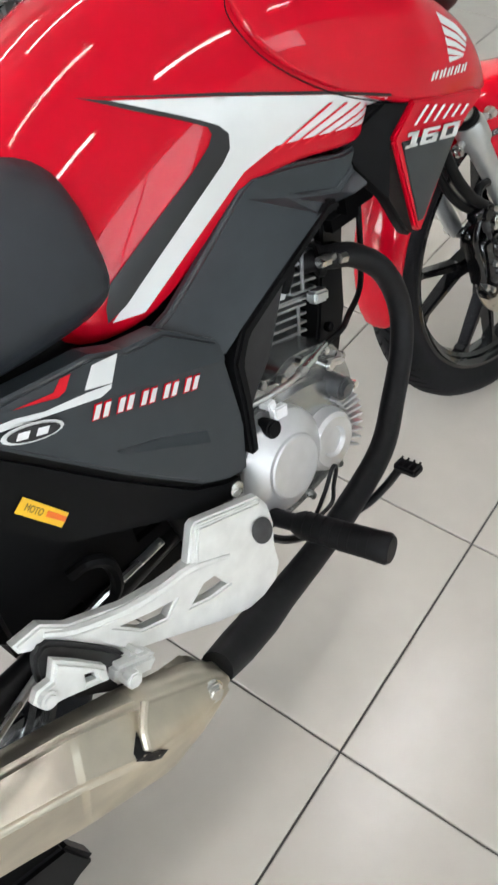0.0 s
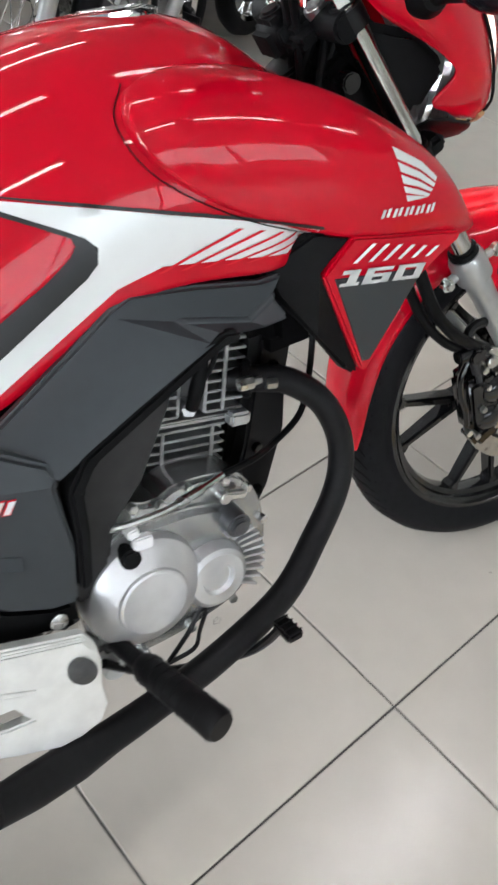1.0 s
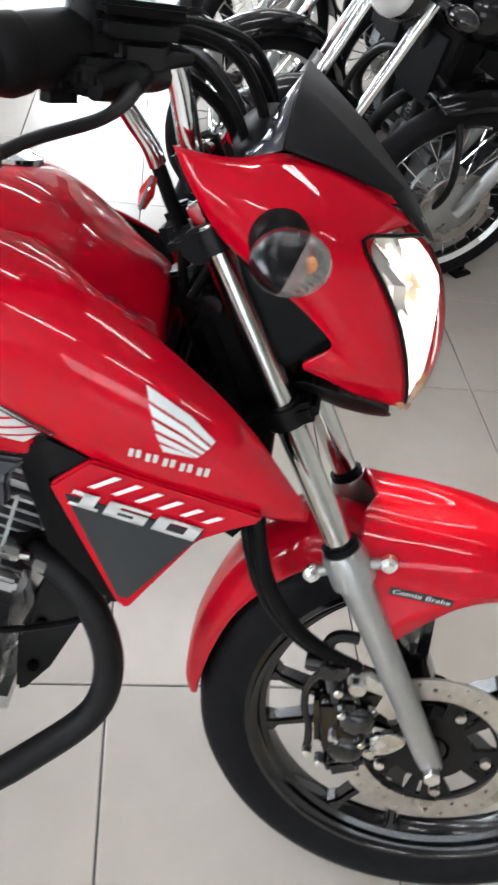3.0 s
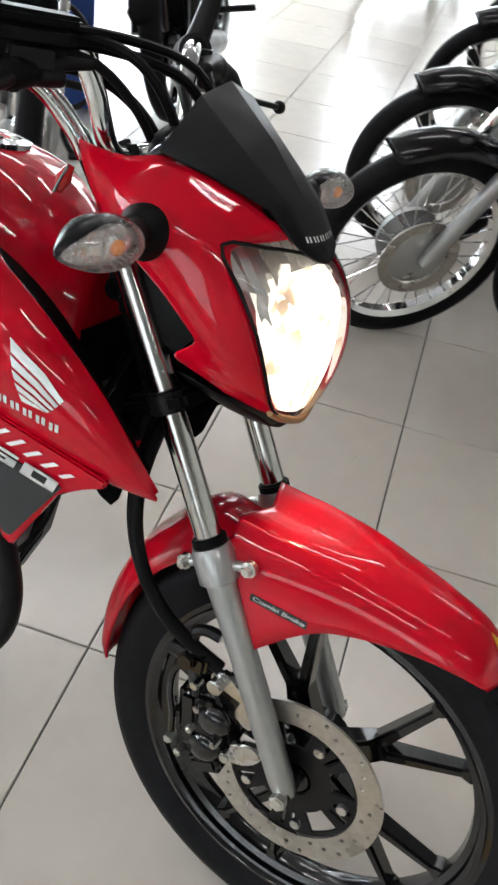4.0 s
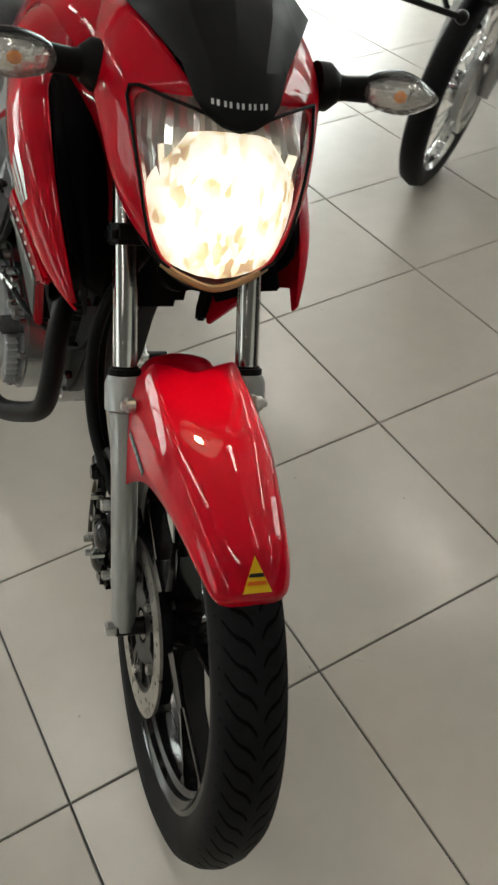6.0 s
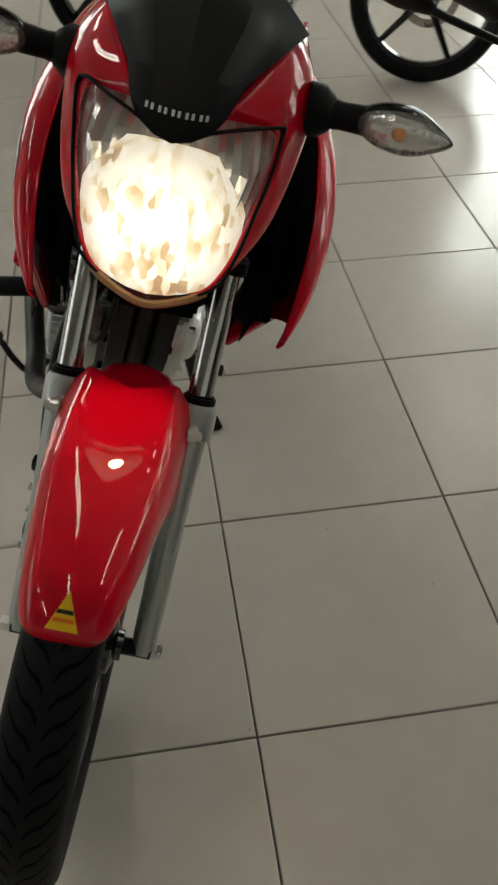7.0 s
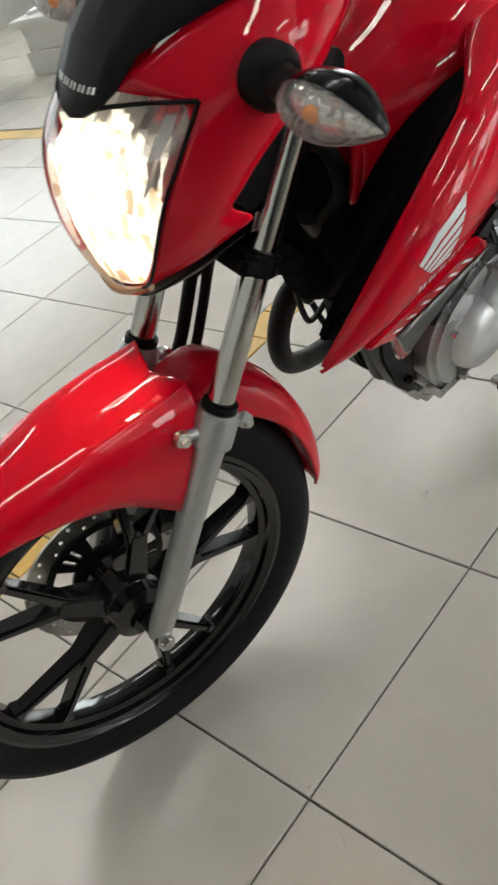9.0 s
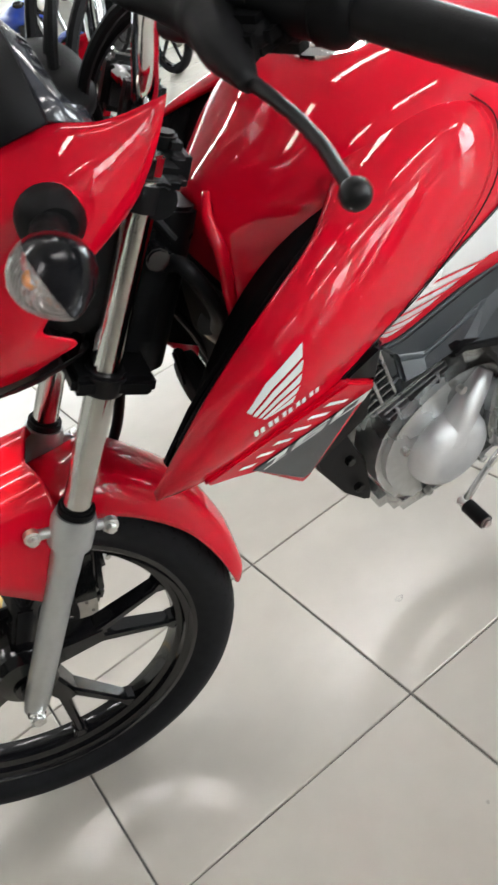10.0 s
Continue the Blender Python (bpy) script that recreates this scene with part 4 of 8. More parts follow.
def holed_plate(outline, holes, v, thick, bevel=0.003):
    """A plate with openings right through it; outer face at v, thick towards the middle plane."""
    bm = bmesh.new()
    s = 1 if v > 0 else -1
    edges = []
    for loop in [outline] + holes:
        vs = [bm.verts.new((u, v, w)) for u, w in loop]
        edges += [bm.edges.new((vs[i], vs[(i + 1) % len(vs)])) for i in range(len(vs))]
    fs = [f for f in bmesh.ops.triangle_fill(bm, use_beauty=True, edges=edges)["geom"] if isinstance(f, bmesh.types.BMFace)]
    out = bmesh.ops.extrude_face_region(bm, geom=fs)
    for q in out["geom"]:
        if isinstance(q, bmesh.types.BMVert):
            q.co.y -= s * thick
    bmesh.ops.recalc_face_normals(bm, faces=bm.faces)
    bm.normal_update()
    if bevel:
        bmesh.ops.bevel(bm, geom=[e for e in bm.edges if len(e.link_faces) == 2 and e.calc_face_angle() > 0.5 and abs(e.verts[0].co.y - e.verts[1].co.y) < 0.001], offset=bevel, segments=2, affect="EDGES", clamp_overlap=True)
    return bm


engine = part("engine", block((-0.660, -0.005, 0.345), (0.20, 0.18, 0.16), 0.03, (0, 8, 0)), DARK_CAST, bike, "cast aluminium single-cylinder engine")
part("gearbox", block((-0.78, 0, 0.37), (0.13, 0.19, 0.17), 0.03), DARK_CAST, engine)
part("sump", block((-0.62, 0, 0.275), (0.16, 0.15, 0.07), 0.025), CAST, engine)
LEAN = pose(-0.616, 0, 0.425, 0, 13, 0)
cylinder = part("cylinder", joined(block((-0.003, 0, 0.035), (0.092, 0.104, 0.09), 0.008), block((0.006, 0, 0.115), (0.125, 0.080, 0.12), 0.01)), DARK_CAST, engine, "finned air-cooled cylinder", xf=LEAN)
for k in range(6):
    part("cooling_fin", block((-0.003, 0, 0.004 + 0.0125 * k), (0.108, 0.140, 0.0036), 0.0010), FIN, cylinder, xf=LEAN)
for x in (-0.038, 0.032):
    for s in (-1, 1):
        part("fin_rib", block((x, s * 0.0705, 0.034), (0.0045, 0.004, 0.066), 0.001), FIN, cylinder, xf=LEAN)
part("joint_plate", block((0.004, 0, 0.0745), (0.122, 0.134, 0.007), 0.002), FIN, cylinder, xf=LEAN)
for x, wd, top in ((-0.039, 0.048, 7), (0.050, 0.053, 8)):
    for k in range(top):
        part("cooling_fin", block((x + 0.0006 * k, 0, 0.084 + 0.0128 * k), (wd, 0.134 - 0.002 * k, 0.0036), 0.0010), FIN, cylinder, xf=LEAN)
    for s in (-1, 1):
        part("fin_rib", block((x - 0.003, s * 0.066, 0.084 + 0.0062 * top), (0.0045, 0.005, 0.0126 * top), 0.001), FIN, cylinder, xf=LEAN)
        part("fin_wall", block((x + (0.024 if x < 0 else -0.027), s * 0.052, 0.084 + 0.0062 * top), (0.0045, 0.026, 0.0126 * top), 0.001), FIN, cylinder, xf=LEAN)
part("cylinder_head", block((0.008, 0, 0.190), (0.135, 0.108, 0.024), 0.009), FIN, cylinder, xf=LEAN)
part("head_cap", rod((-0.03, -0.050, 0.196), (-0.03, -0.064, 0.196), 0.017, 16, 0.003), FIN, cylinder, xf=LEAN)
part("plug_seat", rod((-0.594, -0.045, 0.513), (-0.598, -0.074, 0.518), 0.010, 6, 0.002), CAST, engine)
part("spark_lead", tube([(-0.598, -0.078, 0.522), (-0.590, -0.084, 0.548), (-0.578, -0.084, 0.578), (-0.566, -0.078, 0.60), (-0.545, -0.05, 0.63)], [0.008, 0.0095, 0.008, 0.0045, 0.004], 10), BLACK_PLASTIC, engine)
part("lead_wire", tube([(-0.588, -0.080, 0.545), (-0.570, -0.092, 0.575), (-0.556, -0.088, 0.602), (-0.535, -0.06, 0.635)], 0.0035, 8), BLACK_PLASTIC, engine)


def round_cover(c, prof, s):
    return turned([(r, s * h) for r, h in prof] + [(prof[-1][0], s * 0.06), (0.0, s * 0.06)], (c[0], 0, c[1]), closed=False, segs=56)


CASE = smooth_outline([(-0.79, 0.43), (-0.762, 0.462), (-0.728, 0.470), (-0.69, 0.452), (-0.654, 0.460), (-0.60, 0.450), (-0.566, 0.432), (-0.543, 0.376), (-0.548, 0.310), (-0.590, 0.258), (-0.655, 0.240), (-0.729, 0.238), (-0.785, 0.252), (-0.805, 0.34)])
case = part("crankcase_cover", plate(CASE, -0.124, 0.06, 0.006), CASE_GREY, engine, "polished right crankcase cover")
part("cover_shoulder", plate(smooth_outline([(-0.775, 0.39), (-0.74, 0.435), (-0.69, 0.432), (-0.64, 0.425), (-0.595, 0.40), (-0.585, 0.33), (-0.60, 0.285), (-0.66, 0.268), (-0.73, 0.268), (-0.78, 0.30)]), -0.136, 0.03, 0.008), CASE_GREY, case)
part("clutch_cover", round_cover((-0.728, 0.354), [(0.0, 0.172), (0.041, 0.172), (0.044, 0.1705), (0.0455, 0.167), (0.066, 0.156), (0.073, 0.149), (0.0755, 0.136)], -1), COVER, engine, "round polished clutch cover", smooth=25)
part("filter_cover", round_cover((-0.636, 0.326), [(0.0, 0.151), (0.019, 0.151), (0.021, 0.154), (0.0225, 0.157), (0.036, 0.157), (0.042, 0.153), (0.0455, 0.143)], -1), COVER, engine, "round polished oil filter cover", smooth=25)
for k in range(10):
    a = radians(-44 + 10 * k)
    part("cover_fin", block((-0.636 + 0.060 * math.cos(a), -0.1385, 0.331 + 0.062 * math.sin(a)), (0.033, 0.019, 0.0032), 0.001, (0, 14 - 0.45 * math.degrees(a), 0)), COVER, case)
part("breather_cap", joined(rod((-0.597, -0.12, 0.392), (-0.597, -0.158, 0.389), 0.0165, 20, 0.003), rod((-0.597, -0.15, 0.389), (-0.597, -0.161, 0.388), 0.012, 20, 0.002)), DARK_CAST, case)
part("case_lug", joined(rod((-0.603, -0.12, 0.428), (-0.603, -0.146, 0.427), 0.008, 12, 0.002), block((-0.590, -0.136, 0.423), (0.038, 0.012, 0.010), 0.003, (0, 20, 0))), SPRING, case)
part("oil_cap", rod((-0.738, -0.13, 0.415), (-0.741, -0.163, 0.420), 0.0125, 12, 0.003), BLACK_PLASTIC, engine)
part("cable_bracket", joined(block((-0.722, -0.155, 0.433), (0.024, 0.012, 0.017), 0.002, (0, 10, 0)), block((-0.73, -0.147, 0.447), (0.014, 0.02, 0.012), 0.002)), WHITE_DECAL, engine)
part("cable_arm", joined(tube([(-0.765, -0.13, 0.452), (-0.72, -0.148, 0.456), (-0.672, -0.148, 0.454), (-0.60, -0.138, 0.458)], 0.0042, 8), rod((-0.668, -0.148, 0.454), (-0.632, -0.144, 0.456), 0.0065, 8, 0.001)), SPRING, engine)
part("clutch_cable", tube([(-0.60, -0.138, 0.458), (-0.55, -0.125, 0.450), (-0.50, -0.095, 0.437), (-0.44, -0.072, 0.446), (-0.410, -0.058, 0.490), (-0.392, -0.052, 0.560), (-0.370, -0.046, 0.660), (-0.32, -0.025, 0.80)], 0.0045, 8), BLACK_PLASTIC, bike)
for k in range(14):
    u, w = CASE[(4 * k + 1) % len(CASE)]
    u, w = u + (-0.66 - u) * 0.06, w + (0.35 - w) * 0.06
    part("bolt", rod((u, -0.122, w), (u, -0.133, w), 0.0062, 6, 0.001), SPRING, case)
part("drain_plug", rod((-0.786, -0.12, 0.263), (-0.788, -0.150, 0.262), 0.015, 16, 0.003), BRACKET, engine)
lc = part("alternator_cover", joined(round_cover((-0.638, 0.368), [(0.0, 0.114), (0.034, 0.114), (0.046, 0.112), (0.055, 0.107), (0.061, 0.098), (0.064, 0.086)], 1), tube([(-0.645, 0.082, 0.385), (-0.668, 0.083, 0.425), (-0.690, 0.082, 0.450), (-0.708, 0.078, 0.468)], [0.040, 0.034, 0.027, 0.020], 18, 5, 0.75)), COVER, engine, "polished left alternator cover", smooth=60)
part("case_half", plate(smooth_outline([(-0.545, 0.44), (-0.61, 0.485), (-0.69, 0.495), (-0.78, 0.44), (-0.80, 0.33), (-0.71, 0.275), (-0.58, 0.280), (-0.528, 0.365)], 3), 0.082, 0.07, 0.010), CAST, engine)
part("cover_slot", plate(smooth_outline([(-0.654, 0.384), (-0.629, 0.370), (-0.618, 0.350), (-0.638, 0.352), (-0.660, 0.370)], 3), 0.1135, 0.004, 0.001), DARK_CAST, lc)
for u, w in ((-0.565, 0.415), (-0.66, 0.47), (-0.745, 0.45), (-0.785, 0.36), (-0.70, 0.297), (-0.60, 0.30)):
    part("bolt", rod((u, 0.086, w), (u, 0.097, w), 0.0065, 6, 0.001), SPRING, lc)
part("sprocket_cover", plate(smooth_outline([(-0.72, 0.46), (-0.80, 0.45), (-0.83, 0.37), (-0.79, 0.31), (-0.71, 0.32)], 3), 0.105, 0.04, 0.008), CAST, engine)
part("starter_motor", rod((-0.552, 0.035, 0.440), (-0.552, -0.02, 0.440), 0.024, 20, 0.006), CAST, engine)
part("cam_housing", block((-0.690, 0.050, 0.53), (0.06, 0.05, 0.11), 0.012, (0, 13, 0)), CAST, engine)
part("carburettor", block((-0.72, 0.0, 0.545), (0.10, 0.09, 0.10), 0.02), BLACK_METAL, engine)
part("intake_joint", joined(rod((-0.72, -0.055, 0.50), (-0.72, -0.085, 0.495), 0.022, 14, 0.004), block((-0.70, -0.07, 0.49), (0.02, 0.03, 0.05), 0.003), block((-0.745, -0.07, 0.485), (0.016, 0.03, 0.045), 0.003)), DARK_CAST, engine)
part("air_box", block((-0.93, 0.0, 0.55), (0.30, 0.26, 0.16), 0.03), BLACK_PLASTIC, bike)
part("battery_box", block((-0.865, -0.02, 0.50), (0.13, 0.22, 0.17), 0.02), BLACK_PLASTIC, bike)

# frame
part("frame_spine", joined(tube([(-0.385, 0, 0.76), (-0.52, 0, 0.74), (-0.80, 0, 0.66), (-1.0, 0, 0.62)], 0.030), tube([(-0.385, 0, 0.70), (-0.455, 0, 0.56), (-0.485, 0, 0.42), (-0.515, 0, 0.33)], 0.022)), BLACK_METAL, bike, "black steel frame spine and down tube")
MOUNT = [(-0.455, 0.63), (-0.469, 0.575), (-0.483, 0.525), (-0.515, 0.420), (-0.530, 0.385), (-0.530, 0.300), (-0.522, 0.296), (-0.488, 0.340), (-0.452, 0.420), (-0.440, 0.50), (-0.425, 0.55), (-0.42, 0.63)]
for s in (-1, 1):
    part("frame_tube", tube([(-0.86, s * 0.08, 0.58), (-0.88, s * 0.10, 0.42), (-0.86, s * 0.10, 0.30)], 0.018), BLACK_METAL, bike)
    part("frame_tube", tube([(-0.90, s * 0.09, 0.64), (-1.20, s * 0.11, 0.66), (-1.50, s * 0.10, 0.74)], 0.014), BLACK_METAL, bike)
    em = part("engine_mount", plate(MOUNT, s * 0.050, 0.03, 0.004), BLACK_METAL, bike)
    for u, w in ((-0.500, 0.41), (-0.508, 0.345), (-0.462, 0.52)):
        part("bolt", rod((u, s * 0.048, w), (u, s * 0.059, w), 0.0075, 6, 0.001), BLACK_GLOSS, em)
part("chain_cover", block((-0.95, -0.035, 0.325), (0.20, 0.12, 0.11), 0.02), BLACK_PLASTIC, bike)
part("inner_mudguard", block((-1.03, 0, 0.45), (0.26, 0.20, 0.28), 0.04), BLACK_PLASTIC, bike)
# added black block standing for the deep shade between the shrouds
part("front_cover", block((-0.44, 0, 0.675), (0.12, 0.19, 0.26), 0.03), SHADED_BLACK, bike)
part("head_stock", rod((-0.375, 0, 0.86), (-0.285, 0, 0.70), 0.030, 20, 0.004), BLACK_METAL, bike)
part("ignition_coil", block((-0.462, -0.058, 0.605), (0.020, 0.02, 0.035), 0.004), WHITE_DECAL, bike)
part("brake_light_switch", joined(rod((-0.985, -0.115, 0.445), (-0.93, -0.12, 0.43), 0.010, 10, 0.002), rod((-0.93, -0.12, 0.43), (-0.905, -0.12, 0.40), 0.006, 8), rod((-1.01, -0.118, 0.455), (-0.998, -0.118, 0.452), 0.009, 8, 0.002)), DARK_CAST, bike)
part("brake_rod", tube([(-0.92, -0.12, 0.36), (-1.08, -0.125, 0.345), (-1.29, -0.12, 0.25)], 0.0055, 8), SPRING, bike)
part("hanger_hose", tube([(-1.04, -0.12, 0.41), (-1.02, -0.135, 0.42), (-1.00, -0.135, 0.40), (-1.00, -0.13, 0.36), (-1.03, -0.12, 0.33)], 0.008, 8), BLACK_PLASTIC, bike)

# exhaust
part("exhaust_pipe", tube([(-0.512, -0.070, 0.527), (-0.497, -0.080, 0.525), (-0.465, -0.092, 0.5135), (-0.428, -0.108, 0.475), (-0.408, -0.115, 0.411), (-0.421, -0.120, 0.346), (-0.479, -0.138, 0.292), (-0.550, -0.160, 0.250), (-0.655, -0.172, 0.222), (-0.745, -0.188, 0.222), (-0.830, -0.203, 0.228), (-0.875, -0.210, 0.232), (-0.930, -0.222, 0.243), (-0.975, -0.238, 0.262)],
     [0.0165, 0.0175, 0.0175, 0.0175, 0.0175, 0.0175, 0.018, 0.0185, 0.019, 0.019, 0.020, 0.024, 0.024, 0.021], 20), PIPE_BLACK, bike, "matt black curved exhaust pipe")
ef = part("exhaust_flange", joined(rod((-0.540, -0.050, 0.529), (-0.515, -0.066, 0.527), 0.016, 12, 0.003), rod((-0.517, -0.066, 0.527), (-0.508, -0.072, 0.526), 0.025, 16, 0.002)), BLACK_METAL, bike)
part("flange_nut", joined(rod((-0.538, -0.092, 0.536), (-0.518, -0.094, 0.534), 0.0085, 6, 0.001), rod((-0.518, -0.094, 0.534), (-0.507, -0.094, 0.533), 0.005, 8)), SPRING, ef)
part("flange_nut", rod((-0.502, -0.096, 0.526), (-0.488, -0.098, 0.523), 0.0075, 6, 0.001), SPRING, ef)
part("head_lug", block((-0.538, -0.080, 0.486), (0.030, 0.02, 0.018), 0.004, (0, 12, 0)), CAST, engine)


MUF = (  # u, w along four lines: crown, upper fold, side crease, belly
    ((-0.968, -0.225, 0.262), (-0.976, -0.262, 0.272), (-0.980, -0.270, 0.262), (-0.980, -0.255, 0.240)),
    ((-1.000, -0.225, 0.294), (-1.012, -0.262, 0.300), (-1.030, -0.284, 0.272), (-1.020, -0.252, 0.216)),
    ((-1.090, -0.225, 0.344), (-1.090, -0.264, 0.350), (-1.112, -0.295, 0.308), (-1.078, -0.252, 0.205)),
    ((-1.151, -0.225, 0.368), (-1.158, -0.264, 0.386), (-1.180, -0.297, 0.352), (-1.183, -0.252, 0.243)),
    ((-1.250, -0.222, 0.402), (-1.250, -0.262, 0.416), (-1.262, -0.296, 0.388), (-1.285, -0.250, 0.288)),
    ((-1.560, -0.208, 0.500), (-1.560, -0.246, 0.510), (-1.572, -0.276, 0.484), (-1.595, -0.236, 0.390)),
    ((-1.600, -0.206, 0.500), (-1.602, -0.236, 0.506), (-1.610, -0.256, 0.486), (-1.626, -0.228, 0.412)),
)


def muffler():
    """An angular silencer: crown, side folds and belly, closed towards the wheel."""
    bm = bmesh.new()
    net = []
    for a, b, c, d in MUF:
        h = a[2] - d[2]
        net.append([bm.verts.new(p) for p in (a, b, c, d, (d[0], d[1] + 0.055, d[2] + 0.006), (0.5 * (a[0] + d[0]), d[1] + 0.085, d[2] + 0.5 * h), (a[0], a[1] + 0.045, a[2] - 0.050))])
    n = 7
    for a, b in zip(net, net[1:]):
        for j in range(n):
            bm.faces.new((a[j], a[(j + 1) % n], b[(j + 1) % n], b[j]))
    bm.faces.new(net[0])
    bm.faces.new(net[-1])
    bmesh.ops.bevel(bm, geom=bm.edges[:], offset=0.006, segments=3, affect="EDGES", clamp_overlap=True)
    return bm


mf = part("muffler", muffler(), MUFFLER, bike, "brushed steel silencer with golden heat tint", smooth=60)
skin = evaluated_tree(mf)
part("muffler_bolt", joined(rod((-1.006, -0.262, 0.276), (-1.007, -0.276, 0.276), 0.0105, 6, 0.002), rod((-1.006, -0.262, 0.276), (-1.006, -0.270, 0.276), 0.014, 16, 0.002)), SPRING, mf)
part("shield_slot", laid_on(flat_shape([(-1.106, 0.336), (-1.122, 0.327), (-1.124, 0.318), (-1.098, 0.287), (-1.088, 0.292), (-1.110, 0.317)]), skin, -1, 0.0012, 0.006), BLACK_METAL, mf)
part("shield_fold", tube([(-1.083, -0.272, 0.352), (-1.101, -0.284, 0.337), (-1.108, -0.291, 0.320)], 0.0045, 8), MUFFLER, mf)
part("muffler_stay", joined(block((-1.06, -0.215, 0.345), (0.05, 0.03, 0.022), 0.005, (0, 25, 0)), rod((-1.072, -0.232, 0.352), (-1.072, -0.246, 0.352), 0.010, 8, 0.002)), BRACKET, mf)

# foot peg brackets, pegs, pedals, stand
BRK = [(-1.150, 0.458), (-1.118, 0.458), (-1.094, 0.434), (-1.033, 0.404), (-0.987, 0.392), (-0.945, 0.386), (-0.925, 0.425), (-0.918, 0.428), (-0.826, 0.394), (-0.815, 0.372), (-0.814, 0.343), (-0.820, 0.310), (-0.820, 0.280), (-0.832, 0.260), (-0.858, 0.253), (-0.884, 0.254), (-0.930, 0.276), (-1.023, 0.330), (-1.050, 0.345), (-1.066, 0.372), (-1.100, 0.412), (-1.148, 0.446)]
HOLES = [[(-0.958, 0.331), (-0.934, 0.344), (-0.915, 0.341), (-0.903, 0.316), (-0.930, 0.320)], [(-1.046, 0.383), (-1.008, 0.367), (-0.976, 0.357), (-0.992, 0.344), (-1.024, 0.357)]]
PAD = [(-0.921, 0.423), (-0.828, 0.390), (-0.818, 0.370), (-0.817, 0.346), (-0.822, 0.326), (-0.887, 0.356), (-0.938, 0.382)]
PEG = [(-1.130, 0.436), (-1.110, 0.412), (-1.087, 0.381), (-1.090, 0.362), (-1.110, 0.372), (-1.135, 0.384), (-1.160, 0.394), (-1.166, 0.408), (-1.157, 0.418), (-1.141, 0.417)]
for s in (-1, 1):
    bk = part("peg_bracket", holed_plate(BRK, HOLES, s * 0.205, 0.016, 0.003), BRACKET, bike, "cast aluminium foot peg bracket with open windows")
    part("bracket_pad", plate(PAD, s * 0.209, 0.008, 0.0025), BRACKET, bk)
    part("bracket_spine", tube([(-1.120, s * 0.203, 0.446), (-1.092, s * 0.204, 0.424), (-1.035, s * 0.204, 0.398), (-0.987, s * 0.204, 0.386), (-0.945, s * 0.204, 0.380), (-0.890, s * 0.203, 0.352)], [0.004, 0.006, 0.0065, 0.0065, 0.006, 0.004], 8, 3), BRACKET, bk)
    part("bracket_boss", turned([(0.0, 0), (0.017, 0), (0.019, 0.002), (0.0, 0.0025)], (0, 0, 0), closed=False, segs=24), DARK_CAST, bk, xf=pose(-0.838, s * 0.2085, 0.352) @ pose(0, 0, 0, 0, -20, 0) @ Matrix.Diagonal((0.8, s, 1.15, 1)))
    part("pillion_hanger", plate(smooth_outline([(-1.130, 0.443), (-1.112, 0.432), (-1.060, 0.364), (-1.057, 0.334), (-1.073, 0.312), (-1.098, 0.336), (-1.120, 0.354), (-1.146, 0.392), (-1.143, 0.430)], 3), s * 0.214, 0.014, 0.005), DARK_RUBBER, bk, "black rubber oval plate on the bracket")
    part("pillion_peg", joined(holed_plate(PEG, [[(-1.110, 0.392), (-1.100, 0.386), (-1.101, 0.376), (-1.112, 0.381)]], s * 0.232, 0.016, 0.004), rod((-1.152, s * 0.222, 0.404), (-1.152, s * 0.238, 0.404), 0.010, 12, 0.003)), BRACKET, bk, "folded aluminium passenger foot peg")
    part("peg_knuckle", block((-1.047, s * 0.212, 0.340), (0.022, 0.024, 0.040), 0.005, (0, -35, 0)), BRACKET, bk)
    pa, pb = (Vector((-0.768, -0.190, 0.298)), Vector((-0.738, -0.318, 0.288))) if s < 0 else (Vector((-0.748, 0.118, 0.325)), Vector((-0.800, 0.208, 0.322)))
    fp = part("foot_peg", joined(rod(pa + (pa - pb) * 0.35, pa + (pb - pa) * 0.15, 0.012, 10), tube([pa.lerp(pb, f) for f in (0.0, 0.08, 0.80, 0.96, 1.0)], [0.014, 0.0185, 0.0195, 0.0205, 0.017], 14, 0)), GRIP_RUBBER, bike, "ribbed black rubber foot peg")
    for k in range(9):
        f = k / 8
        c = pa.lerp(pb, 0.13 + 0.76 * f)
        d = (pb - pa).normalized() * 0.0028
        part("rubber_rib", rod(c - d * 0.6, c + d * 0.6, 0.0194 + 0.0006 * f, 14, 0.001), GRIP_RUBBER, fp)
bp = part("brake_pedal", joined(tube([(-0.80, -0.15, 0.285), (-0.745, -0.142, 0.225), (-0.68, -0.148, 0.196), (-0.622, -0.176, 0.205), (-0.605, -0.205, 0.240), (-0.602, -0.232, 0.280)], 0.0060, 8), block((-0.600, -0.247, 0.288), (0.022, 0.036, 0.012), 0.003)), BLACK_METAL, bike, "black brake pedal with a ribbed pad")
for k in range(4):
    part("pad_rib", block((-0.600, -0.233 - 0.0095 * k, 0.2955), (0.021, 0.003, 0.003), 0.0008), GRIP_RUBBER, bp)
part("pedal_spring", tube([(-0.735, -0.19, 0.277), (-0.705, -0.19, 0.303), (-0.684, -0.19, 0.327), (-0.677, -0.19, 0.322), (-0.688, -0.19, 0.30), (-0.70, -0.192, 0.279), (-0.735, -0.19, 0.275)], 0.0030, 6), BLACK_METAL, bike)
